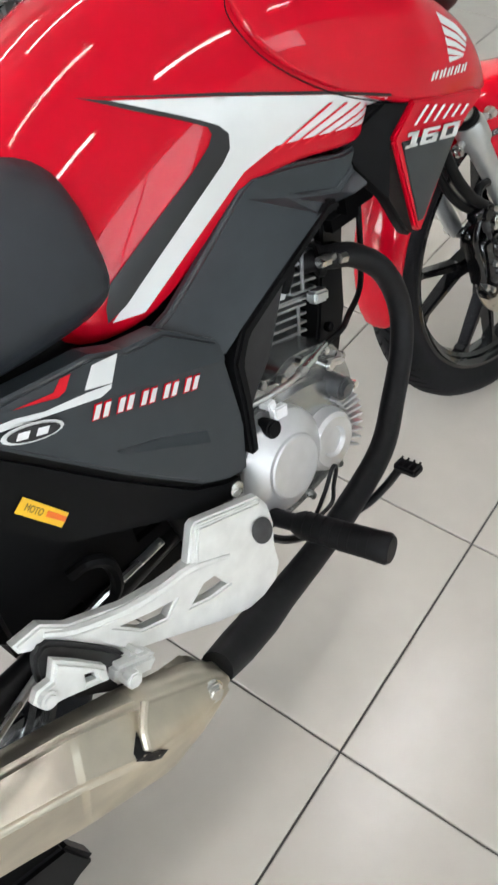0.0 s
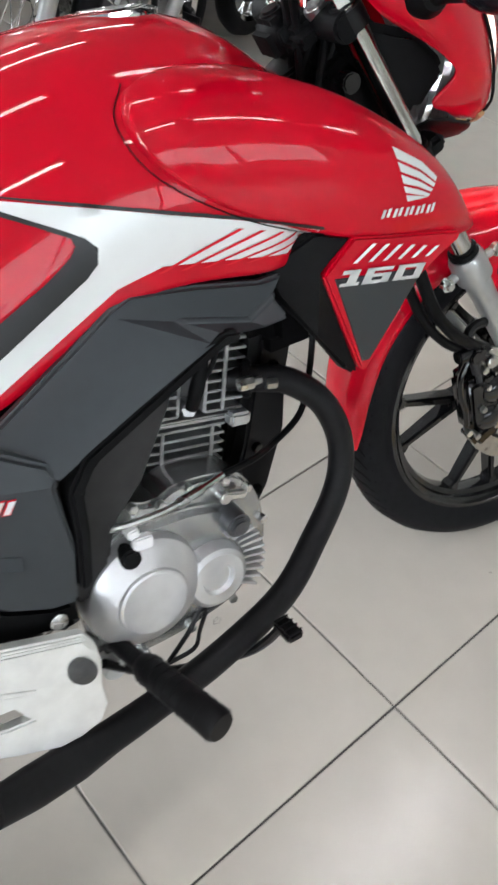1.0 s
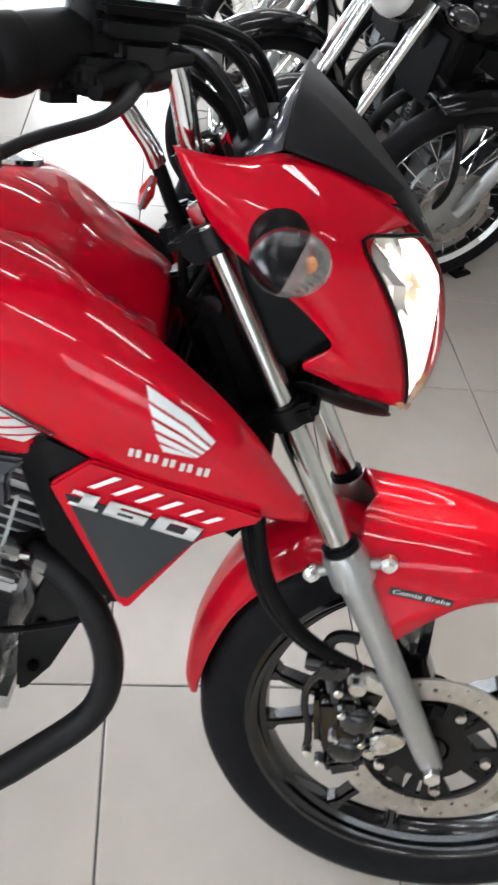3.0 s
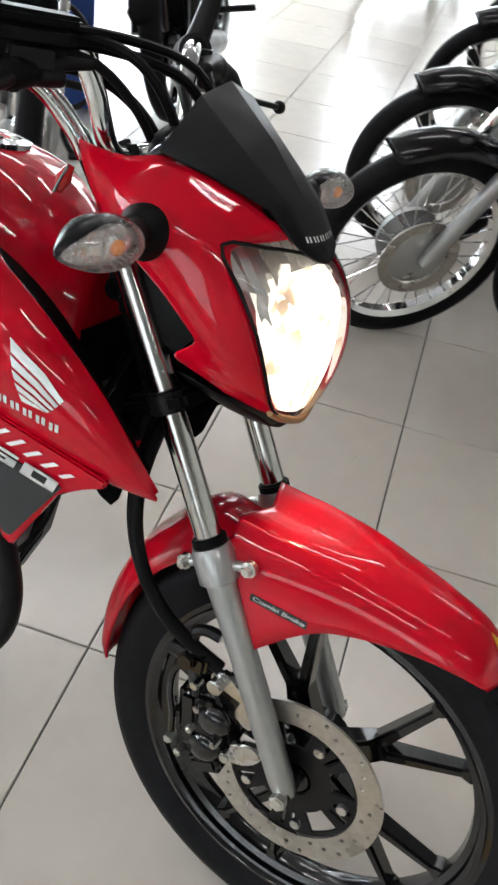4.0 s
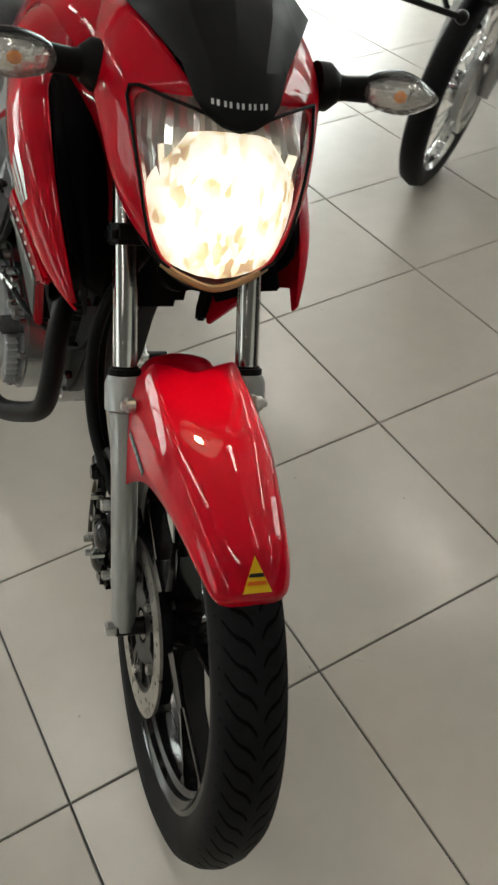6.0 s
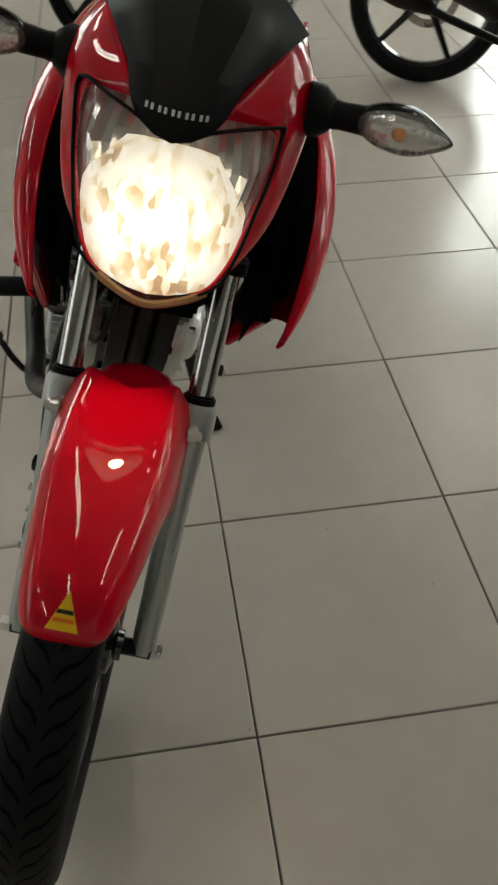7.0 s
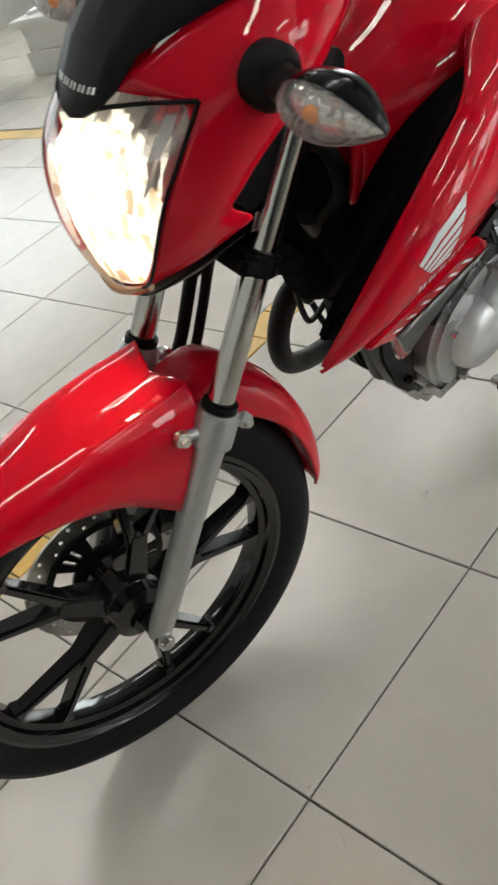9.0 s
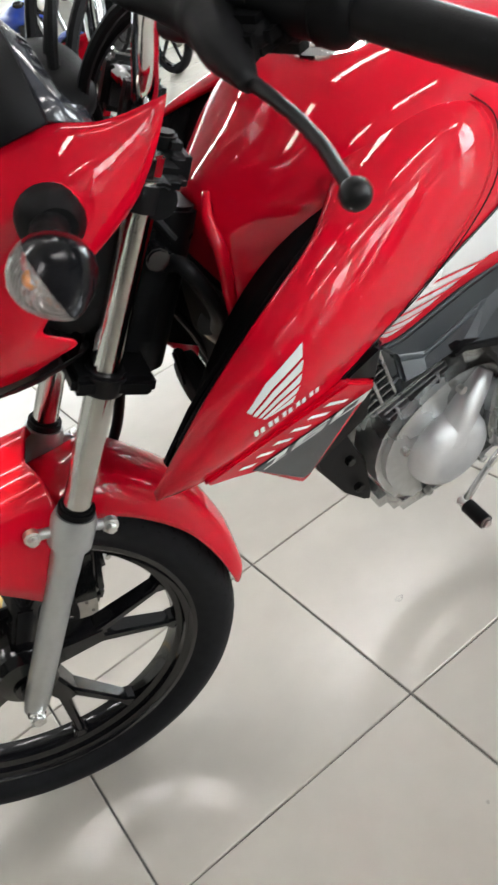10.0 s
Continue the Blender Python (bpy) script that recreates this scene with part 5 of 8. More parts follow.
part("gear_shifter", joined(tube([(-0.80, 0.12, 0.33), (-0.73, 0.125, 0.352), (-0.68, 0.13, 0.335), (-0.632, 0.135, 0.294)], 0.0055, 8), rod((-0.630, 0.125, 0.290), (-0.630, 0.185, 0.290), 0.009, 12, 0.003)), SPRING, bike, "bent steel gear shifter with a black rubber toe piece")
part("shifter_rubber", rod((-0.630, 0.138, 0.290), (-0.630, 0.182, 0.290), 0.0115, 12, 0.003), GRIP_RUBBER, bike)
ss = part("side_stand", joined(tube([(-0.755, 0.10, 0.285), (-0.762, 0.122, 0.23), (-0.768, 0.15, 0.16), (-0.762, 0.18, 0.100), (-0.752, 0.198, 0.074)], [0.017, 0.014, 0.0125, 0.0125, 0.013], 12), block((-0.742, 0.206, 0.066), (0.078, 0.040, 0.012), 0.004, (16, 0, 20)), block((-0.758, 0.182, 0.094), (0.05, 0.012, 0.028), 0.004, (20, 0, 12))), BLACK_METAL, bike, "black side stand with a flat foot")
part("stand_tang", rod((-0.772, 0.130, 0.225), (-0.752, 0.190, 0.222), 0.0085, 10, 0.002), BLACK_METAL, ss)
part("stand_spring", tube([(-0.748 - 0.012 * f + 0.0085 * math.cos(18 * math.pi * f), 0.112 + 0.02 * f + 0.0085 * math.sin(18 * math.pi * f), 0.295 - 0.065 * f) for f in [k / 90 for k in range(91)]], 0.0018, 6, 0), SPRING, ss)


# wheels
def spoke_bar(p, q, v, wide, deep, bevel):
    """A tapered bar of box section from p to q in the plane of the wheel: wide and deep at its two ends."""
    d = Vector((q[0] - p[0], q[1] - p[1])).normalized()
    n = Vector((-d.y, d.x))
    bm = bmesh.new()
    ends = []
    for c_, b_, t_ in ((p, wide[0], deep[0]), (q, wide[1], deep[1])):
        ends.append([bm.verts.new((c_[0] + sx * n.x * b_ / 2, v + sy * t_ / 2, c_[1] + sx * n.y * b_ / 2)) for sx, sy in ((-1, -1), (1, -1), (1, 1), (-1, 1))])
    for j in range(4):
        bm.faces.new((ends[0][j], ends[0][(j + 1) % 4], ends[1][(j + 1) % 4], ends[1][j]))
    bm.faces.new(ends[0])
    bm.faces.new(ends[1])
    bmesh.ops.bevel(bm, geom=bm.edges[:], offset=bevel, segments=2, affect="EDGES", clamp_overlap=True)
    return bm


def tread_groove(c, radius, tyre_w, a, s):
    """A flat ribbon for one slanted groove, its shade put into the colour; it follows the round of the tread from near
    its middle to the shoulder.
    """
    bm = bmesh.new()
    prof = [(0.0, 0.0), (tyre_w * 0.23, 0.004), (tyre_w * 0.42, 0.014), (tyre_w * 0.50, 0.030)]
    pairs = []
    for k in range(8):
        f = k / 7
        v = 0.004 + tyre_w * 0.41 * f
        i = max(i for i in range(3) if prof[i][0] <= v)
        drop = prof[i][1] + (v - prof[i][0]) / (prof[i + 1][0] - prof[i][0]) * (prof[i + 1][1] - prof[i][1])
        r_ = radius - drop + 0.0005
        q, half = a + 0.13 * f + 0.010 * math.sin(2.6 * math.pi * f), (0.0030 - 0.0014 * f * f) / radius
        pairs.append([bm.verts.new((c[0] + r_ * math.cos(q + d), c[1] + s * v, c[2] + r_ * math.sin(q + d))) for d in (-half, half)])
    for p, q in zip(pairs, pairs[1:]):
        bm.faces.new((p[0], p[1], q[1], q[0]) if s < 0 else (p[0], q[0], q[1], p[1]))
    return bm


def wheel(name, c, radius, tyre_w, xf, disc, drum):
    """A cast wheel: rim, hub, five pairs of spokes, tyre with its grooves, disc or drum."""
    u, v, w = c
    lip = radius - 0.070
    h = tyre_w / 2
    rim = part(name, joined(
        turned([(lip + 0.007, -h * 0.74), (lip - 0.002, -h * 0.76), (lip - 0.005, -h * 0.68), (lip - 0.012, -h * 0.60), (lip - 0.014, -h * 0.42), (lip - 0.022, -h * 0.32), (lip - 0.025, 0), (lip - 0.022, h * 0.32), (lip - 0.014, h * 0.42), (lip - 0.012, h * 0.60), (lip - 0.005, h * 0.68), (lip - 0.002, h * 0.76), (lip + 0.007, h * 0.74), (lip + 0.006, h * 0.60), (lip - 0.006, 0), (lip + 0.006, -h * 0.60)], c, segs=96),
        turned([(0.0, -0.056), (0.020, -0.056), (0.022, -0.05), (0.040, -0.047), (0.042, -0.022), (0.046, -0.018), (0.046, 0.018), (0.042, 0.022), (0.040, 0.040), (0.022, 0.046), (0.020, 0.054), (0.0, 0.054)], c, closed=False, segs=40)),
        BLACK_GLOSS, bike, "gloss black cast wheel with forked spokes", xf=xf, smooth=28)
    tyre_profile = [(lip + 0.004, -tyre_w * 0.37), (lip + 0.020, -tyre_w * 0.47), (radius - 0.030, -tyre_w * 0.50), (radius - 0.014, -tyre_w * 0.42), (radius - 0.004, -tyre_w * 0.23), (radius, 0),
                    (radius - 0.004, tyre_w * 0.23), (radius - 0.014, tyre_w * 0.42), (radius - 0.030, tyre_w * 0.50), (lip + 0.020, tyre_w * 0.47), (lip + 0.004, tyre_w * 0.37)]
    ty = part("tyre", turned(tyre_profile, c, segs=96), RUBBER, rim, "black road tyre with slanted grooves", xf=xf, smooth=60)
    n = 68
    for k in range(n):
        for s in (-1, 1):
            groove_bits.append((tread_groove(c, radius, tyre_w, 2 * math.pi * (k + (0.25 if s > 0 else -0.25)) / n, s), ty, xf))
    for k in range(5):
        a = radians(72 * k + (41 if disc else 20))

        def at(r_, turn):
            return (u + r_ * math.cos(a + turn), w + r_ * math.sin(a + turn))

        arms = [spoke_bar(at(0.030, 0), at(0.118, 0), v, (0.040, 0.029), (0.044, 0.032), 0.005)]
        for d in (-1, 1):
            arms.append(spoke_bar(at(0.100, d * 0.055), at(lip - 0.028, d * 0.205), v, (0.0165, 0.0125), (0.030, 0.024), 0.0035))
            arms.append(spoke_bar(at(lip - 0.036, d * 0.198), at(lip - 0.020, d * 0.215), v, (0.0130, 0.026), (0.024, 0.028), 0.003))
        part("spoke", joined(*arms), BLACK_GLOSS, rim, xf=xf)
    if disc:
        def ring(r_, n_, mid=(0.0, 0.0)):
            return [(u + mid[0] + r_ * math.cos(2 * math.pi * j / n_), w + mid[1] + r_ * math.sin(2 * math.pi * j / n_)) for j in range(n_)]

        def sector(a0, a1, r0, r1, n_=5):
            return [(u + r_ * math.cos(q), w + r_ * math.sin(q)) for r_, qs in ((r1, [a0 + (a1 - a0) * j / n_ for j in range(n_ + 1)]), (r0, [a1 - (a1 - a0) * j / n_ for j in range(n_ + 1)])) for q in qs]

        drilled = []
        for k in range(36):
            q, r_ = 2 * math.pi * k / 36, (0.096, 0.104, 0.112)[k % 3]
            drilled.append(ring(0.0030, 8, (r_ * math.cos(q), r_ * math.sin(q))))
        d0 = part("brake_disc", holed_plate(ring(0.120, 72), [ring(0.088, 48)] + drilled, -0.0605, 0.004, 0), STEEL, rim, "drilled steel brake disc", xf=xf)
        slots = []
        for k in range(5):
            q = 2 * math.pi * k / 5 + 0.25
            slots += [sector(q, q + 0.50, 0.052, 0.082), sector(q + 0.70, q + 0.77, 0.058, 0.082, 1), sector(q + 0.90, q + 0.97, 0.058, 0.082, 1)]
        part("disc_carrier", holed_plate(ring(0.0915, 60), [ring(0.024, 24)] + slots, -0.0565, 0.005, 0.0008), BLACK_METAL, d0, xf=xf)
        for k in range(5):
            a = 2 * math.pi * k / 5
            p = (u + 0.070 * math.cos(a), v, w + 0.070 * math.sin(a))
            part("disc_bolt", rod((p[0], v - 0.064, p[2]), (p[0], v - 0.056, p[2]), 0.007, 8, 0.001), SPRING, d0, xf=xf)
    if drum:
        part("brake_drum", turned([(0.0, -0.07), (0.06, -0.07), (0.072, -0.06), (0.075, -0.03), (0.0, -0.03)], c, closed=False, segs=32), CAST, rim, xf=xf)
        part("sprocket", turned([(0.03, 0.066), (0.085, 0.066), (0.085, 0.060), (0.03, 0.060)], c, segs=42), STEEL, rim, xf=xf)
    return rim


groove_bits = []
front_wheel = wheel("front_wheel", (0.009, 0, 0.308), 0.308, 0.084, STEER, True, False)
rear_wheel = wheel("rear_wheel", (-1.306, 0, 0.308), 0.308, 0.104, Matrix.Identity(4), False, True)
for t_, x_ in ((front_wheel, STEER), (rear_wheel, Matrix.Identity(4))):
    mine = [b for b, ty, x in groove_bits if ty.parent == t_]
    ty = [c for c in t_.children if c.name.startswith("tyre")][0]
    # ribbons laid on the rubber, dark with the shade of the grooves
    part("tread_pattern", joined(*mine), SHADED_BLACK, ty, xf=x_)
part("swing_arm", joined(tube([(-0.87, -0.08, 0.33), (-1.1, -0.095, 0.315), (-1.32, -0.10, 0.308)], 0.020), tube([(-0.87, 0.08, 0.33), (-1.1, 0.095, 0.315), (-1.32, 0.10, 0.308)], 0.020), rod((-1.306, -0.12, 0.308), (-1.306, 0.12, 0.308), 0.008)), BLACK_METAL, bike, "black steel swing arm")
chain = []
for k in range(26):
    u = -0.86 - 0.0175 * k
    chain.append(block((u, 0.064, 0.392 - 0.0003 * k), (0.016, 0.012 if k % 2 else 0.007, 0.010), 0.002))
part("exhaust_stay", plate([(-1.20, 0.12), (-1.178, 0.060), (-1.205, 0.056), (-1.235, 0.044), (-1.40, 0.03), (-1.40, 0.17)], -0.16, 0.03, 0.006), BLACK_METAL, bike, "black stay under the muffler")
part("drive_chain", joined(*chain), BLACK_METAL, bike)
for s in (-1, 1):
    sh = part("rear_shock", rod((-1.20, s * 0.125, 0.62), (-1.24, s * 0.125, 0.36), 0.012, 12), CHROME, bike, "rear shock absorber with a coil spring")
    pts = [(-1.20 - 0.04 * f + 0.026 * math.cos(12 * 2 * math.pi * f), s * 0.125 + 0.026 * math.sin(12 * 2 * math.pi * f), 0.60 - 0.20 * f) for f in [k / 120 for k in range(121)]]
    part("coil_spring", tube(pts, 0.0045, 6, 0), BLACK_METAL, sh)


# fork
def fork_at(w, v):
    return (0.009 - (w - 0.308) * 0.5774, v, w)


for s in (-1, 1):
    v = s * 0.081
    fk = part("fork_leg", tube([fork_at(0.305, v), fork_at(0.325, v), fork_at(0.50, v), fork_at(0.560, v), fork_at(0.563, v), fork_at(0.592, v), fork_at(0.600, v)], [0.014, 0.0165, 0.0175, 0.0195, 0.0255, 0.0255, 0.022], 24, 0), SILVER_PAINT, bike, "silver painted lower fork leg", xf=STEER, smooth=35)
    part("stanchion", rod(fork_at(0.59, v), fork_at(0.925, v), 0.0155, 24), STANCHION, fk, xf=STEER)
    part("dust_seal", rod(fork_at(0.598, v), fork_at(0.610, v), 0.0205, 24, 0.003), BLACK_PLASTIC, fk, xf=STEER)
    part("fork_clamp", rod(fork_at(0.738, v), fork_at(0.760, v), 0.0225, 24, 0.003), BLACK_METAL, fk, xf=STEER)
    part("upper_fork_cover", rod(fork_at(0.898, v), fork_at(0.926, v), 0.0195, 24, 0.004), BLACK_METAL, fk, xf=STEER)
    part("fork_cap", rod(fork_at(0.925, v), fork_at(0.943, v), 0.014, 6, 0.002), CHROME, fk, xf=STEER)
    part("axle_nut", rod((0.009, s * 0.092, 0.308), (0.009, s * 0.106, 0.308), 0.011, 6, 0.002), SPRING, fk, xf=STEER)
    for du, dw in ((0.042, 0.014), (-0.038, -0.018)):
        p = fork_at(0.580, v)
        part("fender_bolt", joined(rod((p[0] + du, v - s * 0.004, p[2] + dw), (p[0] + du, v + s * 0.007, p[2] + dw), 0.0095, 16, 0.0015), rod((p[0] + du, v + s * 0.006, p[2] + dw), (p[0] + du, v + s * 0.013, p[2] + dw), 0.0062, 6, 0.001)), SPRING, fk, xf=STEER)
        part("fork_lug", rod((p[0], v, p[2]), (p[0] + du, v, p[2] + dw), 0.0065, 10), SILVER_PAINT, fk, xf=STEER)
part("front_axle", rod((0.009, -0.092, 0.308), (0.009, 0.092, 0.308), 0.012, 12), BLACK_METAL, bike, xf=STEER)
part("triple_clamp", joined(block((-0.362, 0, 0.899), (0.060, 0.11, 0.026), 0.010, (0, -28, 0)), rod((-0.350, -0.098, 0.905), (-0.350, 0.098, 0.905), 0.017, 14, 0.003), block((-0.385, 0, 0.890), (0.035, 0.06, 0.05), 0.012, (0, -28, 0)), plate([(-0.295, 0.735), (-0.22, 0.775), (-0.21, 0.755), (-0.285, 0.715)], 0.10, 0.20, 0.006)), BLACK_PLASTIC, bike, "black triple clamps", xf=STEER)
part("fork_shroud", block((-0.30, 0, 0.80), (0.07, 0.13, 0.14), 0.02, (0, -30, 0)), BLACK_PLASTIC, bike, xf=STEER)
cal = part("brake_caliper", joined(block((-0.108, -0.074, 0.352), (0.060, 0.056, 0.120), 0.014, (0, -14, 0)), block((-0.130, -0.086, 0.360), (0.034, 0.040, 0.085), 0.010, (0, -10, 0)),
    egg((-0.098, -0.098, 0.372), (0.046, 0.026, 0.046)), egg((-0.102, -0.098, 0.325), (0.046, 0.026, 0.046)), block((-0.090, -0.070, 0.405), (0.050, 0.040, 0.040), 0.010, (0, 12, 0)),
    block((-0.098, -0.080, 0.288), (0.048, 0.036, 0.030), 0.008, (0, -30, 0))), BLACK_GLOSS, bike, "black brake caliper behind the fork leg", xf=STEER)
part("hose_union", joined(rod((-0.172, -0.098, 0.450), (-0.140, -0.100, 0.452), 0.0115, 12, 0.002), rod((-0.146, -0.088, 0.449), (-0.146, -0.114, 0.449), 0.0125, 6, 0.002), block((-0.134, -0.096, 0.446), (0.026, 0.022, 0.028), 0.005)), BLACK_GLOSS, cal, xf=STEER)
part("hose_stay", tube([(-0.150, -0.094, 0.468), (-0.148, -0.092, 0.482), (-0.136, -0.090, 0.489), (-0.118, -0.088, 0.488)], 0.0075, 8), BLACK_METAL, cal, xf=STEER)
part("caliper_pipe", tube([(-0.150, -0.098, 0.440), (-0.163, -0.100, 0.415), (-0.162, -0.102, 0.385), (-0.152, -0.104, 0.355), (-0.148, -0.104, 0.325)], 0.0048, 8), BLACK_GLOSS, cal, xf=STEER)
part("bleed_cap", joined(rod((-0.140, -0.098, 0.436), (-0.132, -0.100, 0.412), 0.0075, 10, 0.002), rod((-0.131, -0.100, 0.410), (-0.128, -0.101, 0.398), 0.0045, 8)), DARK_RUBBER, cal, xf=STEER)
for pu, pw, pr in ((-0.128, 0.421, 0.0060), (-0.147, 0.316, 0.0062), (-0.130, 0.304, 0.0056), (-0.122, 0.350, 0.0050), (-0.118, 0.388, 0.0050), (-0.086, 0.348, 0.0050)):
    part("caliper_bolt", rod((pu, -0.096, pw), (pu, -0.114, pw), pr, 6, 0.0012), SPRING, cal, xf=STEER)
part("caliper_bracket", joined(plate(smooth_outline([(-0.118, 0.430), (-0.098, 0.440), (-0.072, 0.425), (-0.050, 0.40), (-0.055, 0.375), (-0.085, 0.392), (-0.112, 0.410)], 3), -0.090, 0.010, 0.002), rod((-0.106, -0.088, 0.424), (-0.106, -0.104, 0.424), 0.0105, 8, 0.002)), SPRING, cal, "bright steel caliper carrier", xf=STEER)
part("carrier_lug", joined(plate(smooth_outline([(-0.082, 0.322), (-0.066, 0.342), (-0.044, 0.352), (-0.030, 0.340), (-0.045, 0.318), (-0.070, 0.308)], 3), -0.088, 0.012, 0.002), rod((-0.072, -0.086, 0.322), (-0.072, -0.100, 0.322), 0.0080, 8, 0.002)), SPRING, cal, xf=STEER)
part("brake_hose", tube([(-0.262, -0.055, 0.71), (-0.258, -0.090, 0.65), (-0.246, -0.106, 0.595), (-0.222, -0.110, 0.540), (-0.186, -0.107, 0.496), (-0.148, -0.098, 0.466), (-0.11, -0.086, 0.442)], 0.0088, 12), BLACK_PLASTIC, bike, "black brake hose", xf=STEER)
part("brake_hose", tube([(-0.275, -0.045, 0.71), (-0.272, -0.076, 0.65), (-0.260, -0.092, 0.590), (-0.234, -0.096, 0.530), (-0.196, -0.094, 0.484), (-0.155, -0.090, 0.454), (-0.12, -0.082, 0.43)], 0.0072, 10), BLACK_PLASTIC, bike, xf=STEER)

# front mudguard
def on_skin(bm, tree, s, lift):
    """Lays a flat (u, w) shape of the steered parts onto their body."""
    turn = STEER.to_3x3()
    for v in bm.verts:
        hit = tree.ray_cast(STEER @ Vector((v.co.x, s * 0.3, v.co.z)), turn @ Vector((0, -s, 0)))
        v.co = (hit[0] if hit[0] else STEER @ Vector((v.co.x, s * 0.084, v.co.z))) + turn @ Vector((0, s * lift, 0))


FEND = [
    [(0.184, 0, 0.558), (0.182, 0.018, 0.557), (0.178, 0.030, 0.556), (0.174, 0.035, 0.554)],
    [(0.180, 0, 0.575), (0.177, 0.024, 0.572), (0.172, 0.038, 0.567), (0.165, 0.044, 0.561)],
    [(0.150, 0, 0.600), (0.146, 0.036, 0.593), (0.141, 0.048, 0.581), (0.135, 0.053, 0.569)],
    [(0.100, 0, 0.614), (0.097, 0.045, 0.605), (0.093, 0.057, 0.589), (0.088, 0.061, 0.572)],
    [(0.036, 0, 0.624), (0.034, 0.053, 0.617), (0.030, 0.066, 0.597), (0.025, 0.070, 0.564)],
    [(-0.015, 0, 0.628), (-0.015, 0.055, 0.626), (-0.018, 0.072, 0.600), (-0.022, 0.077, 0.545)],
    [(-0.064, 0, 0.6255), (-0.072, 0.056, 0.631), (-0.076, 0.077, 0.594), (-0.072, 0.082, 0.496)],
    [(-0.098, 0, 0.6265), (-0.112, 0.055, 0.632), (-0.113, 0.079, 0.590), (-0.098, 0.084, 0.464)],
    [(-0.128, 0, 0.6275), (-0.143, 0.053, 0.634), (-0.142, 0.076, 0.600), (-0.116, 0.082, 0.545)],
    [(-0.125, 0, 0.594), (-0.148, 0.040, 0.592), (-0.150, 0.056, 0.580), (-0.150, 0.061, 0.556)],
    [(-0.200, 0, 0.604), (-0.200, 0.038, 0.597), (-0.198, 0.054, 0.575), (-0.192, 0.058, 0.545)],
    [(-0.250, 0, 0.558), (-0.248, 0.036, 0.550), (-0.242, 0.051, 0.530), (-0.232, 0.055, 0.505)],
    [(-0.290, 0, 0.495), (-0.287, 0.034, 0.490), (-0.278, 0.049, 0.475), (-0.265, 0.053, 0.455)],
    [(-0.316, 0, 0.410), (-0.312, 0.032, 0.408), (-0.300, 0.047, 0.400), (-0.286, 0.050, 0.392)],
    [(-0.321, 0, 0.325), (-0.318, 0.026, 0.326), (-0.309, 0.040, 0.328), (-0.297, 0.045, 0.332)],
    [(-0.314, 0, 0.288), (-0.312, 0.018, 0.289), (-0.307, 0.030, 0.293), (-0.300, 0.036, 0.299)],
]


def dense(rows, n=6):
    """Splines along the rows, with the folds between the lines lightly rounded."""
    lines = [curve_points([r[k] for r in rows], n) for k in range(4)]
    out = []
    for m_, r_, s_, b_ in zip(*lines):
        crown = 0.5 * (m_ + r_) + Vector((0, 0, 0.0013))
        q, p = 0.004 / max(0.004, (r_ - crown).length), 0.004 / max(0.004, (s_ - r_).length)
        z = 0.006 / max(0.006, (b_ - s_).length)
        out.append([m_, m_.lerp(r_, 0.25) + Vector((0, 0, 0.0010)), crown, r_.lerp(crown, min(0.45, q)), r_.lerp(s_, min(0.45, p)), r_.lerp(s_, 0.5), s_.lerp(r_, min(0.4, 1.5 * p)), s_.lerp(b_, min(0.4, z)), s_.lerp(b_, 0.7), b_])
    return out


fender = part("front_mudguard", grid(dense(FEND[:9]), both=True), RED, bike, "glossy red plastic front mudguard", solid=0.004, smooth=50, xf=STEER)
part("mudguard_rear", grid(dense([[(-0.030, 0, 0.588), (-0.032, 0.036, 0.584), (-0.034, 0.052, 0.574), (-0.036, 0.058, 0.552)]] + FEND[9:]), both=True), RED, fender, solid=0.004, smooth=50, xf=STEER)
tri_ = flat_shape([(0.0, -0.016), (0.0, 0.016), (0.038, 0.0)])
for v in tri_.verts:
    a, b = v.co.x, v.co.z
    v.co = (0.1812 - 0.755 * a, b, 0.5775 + 0.655 * a)
bmesh.ops.subdivide_edges(tri_, edges=tri_.edges[:], cuts=2)
st = part("warning_sticker", tri_, YELLOW_STICKER, fender, "small yellow triangular sticker", xf=STEER)
for k, (a, hw, mt) in enumerate(((0.016, 0.0085, BLACK_DECAL), (0.008, 0.011, ORANGE_INK))):
    q = flat_shape([(a, -hw), (a, hw), (a + 0.004, hw * 0.85), (a + 0.004, -hw * 0.85)])
    for v in q.verts:
        c_, b_ = v.co.x, v.co.z
        v.co = (0.1820 - 0.755 * c_, b_, 0.5784 + 0.655 * c_)
    part("sticker_bar", q, mt, st, xf=STEER)
for s in (-1,):
    skin = evaluated_tree(fender)
    lb_ = flat_shape([(-0.098, 0.563), (-0.026, 0.559), (-0.026, 0.549), (-0.098, 0.553)])
    finely_cut(lb_, 0.01)
    on_skin(lb_, skin, s, 0.0010)
    lb = part("label_plate", lb_, BLACK_DECAL, fender)
    bm = text_mesh("Combi Brake", 0.0052)
    wide = max(v.co.x for v in bm.verts)
    for v in bm.verts:
        x, y = v.co.x / wide, v.co.y
        v.co = (-0.095 + 0.066 * x + 0.2 * y, 0, 0.5558 - 0.0037 * x + y)
    on_skin(bm, skin, s, 0.0018)
    part("label_text", bm, WHITE_DECAL, lb)

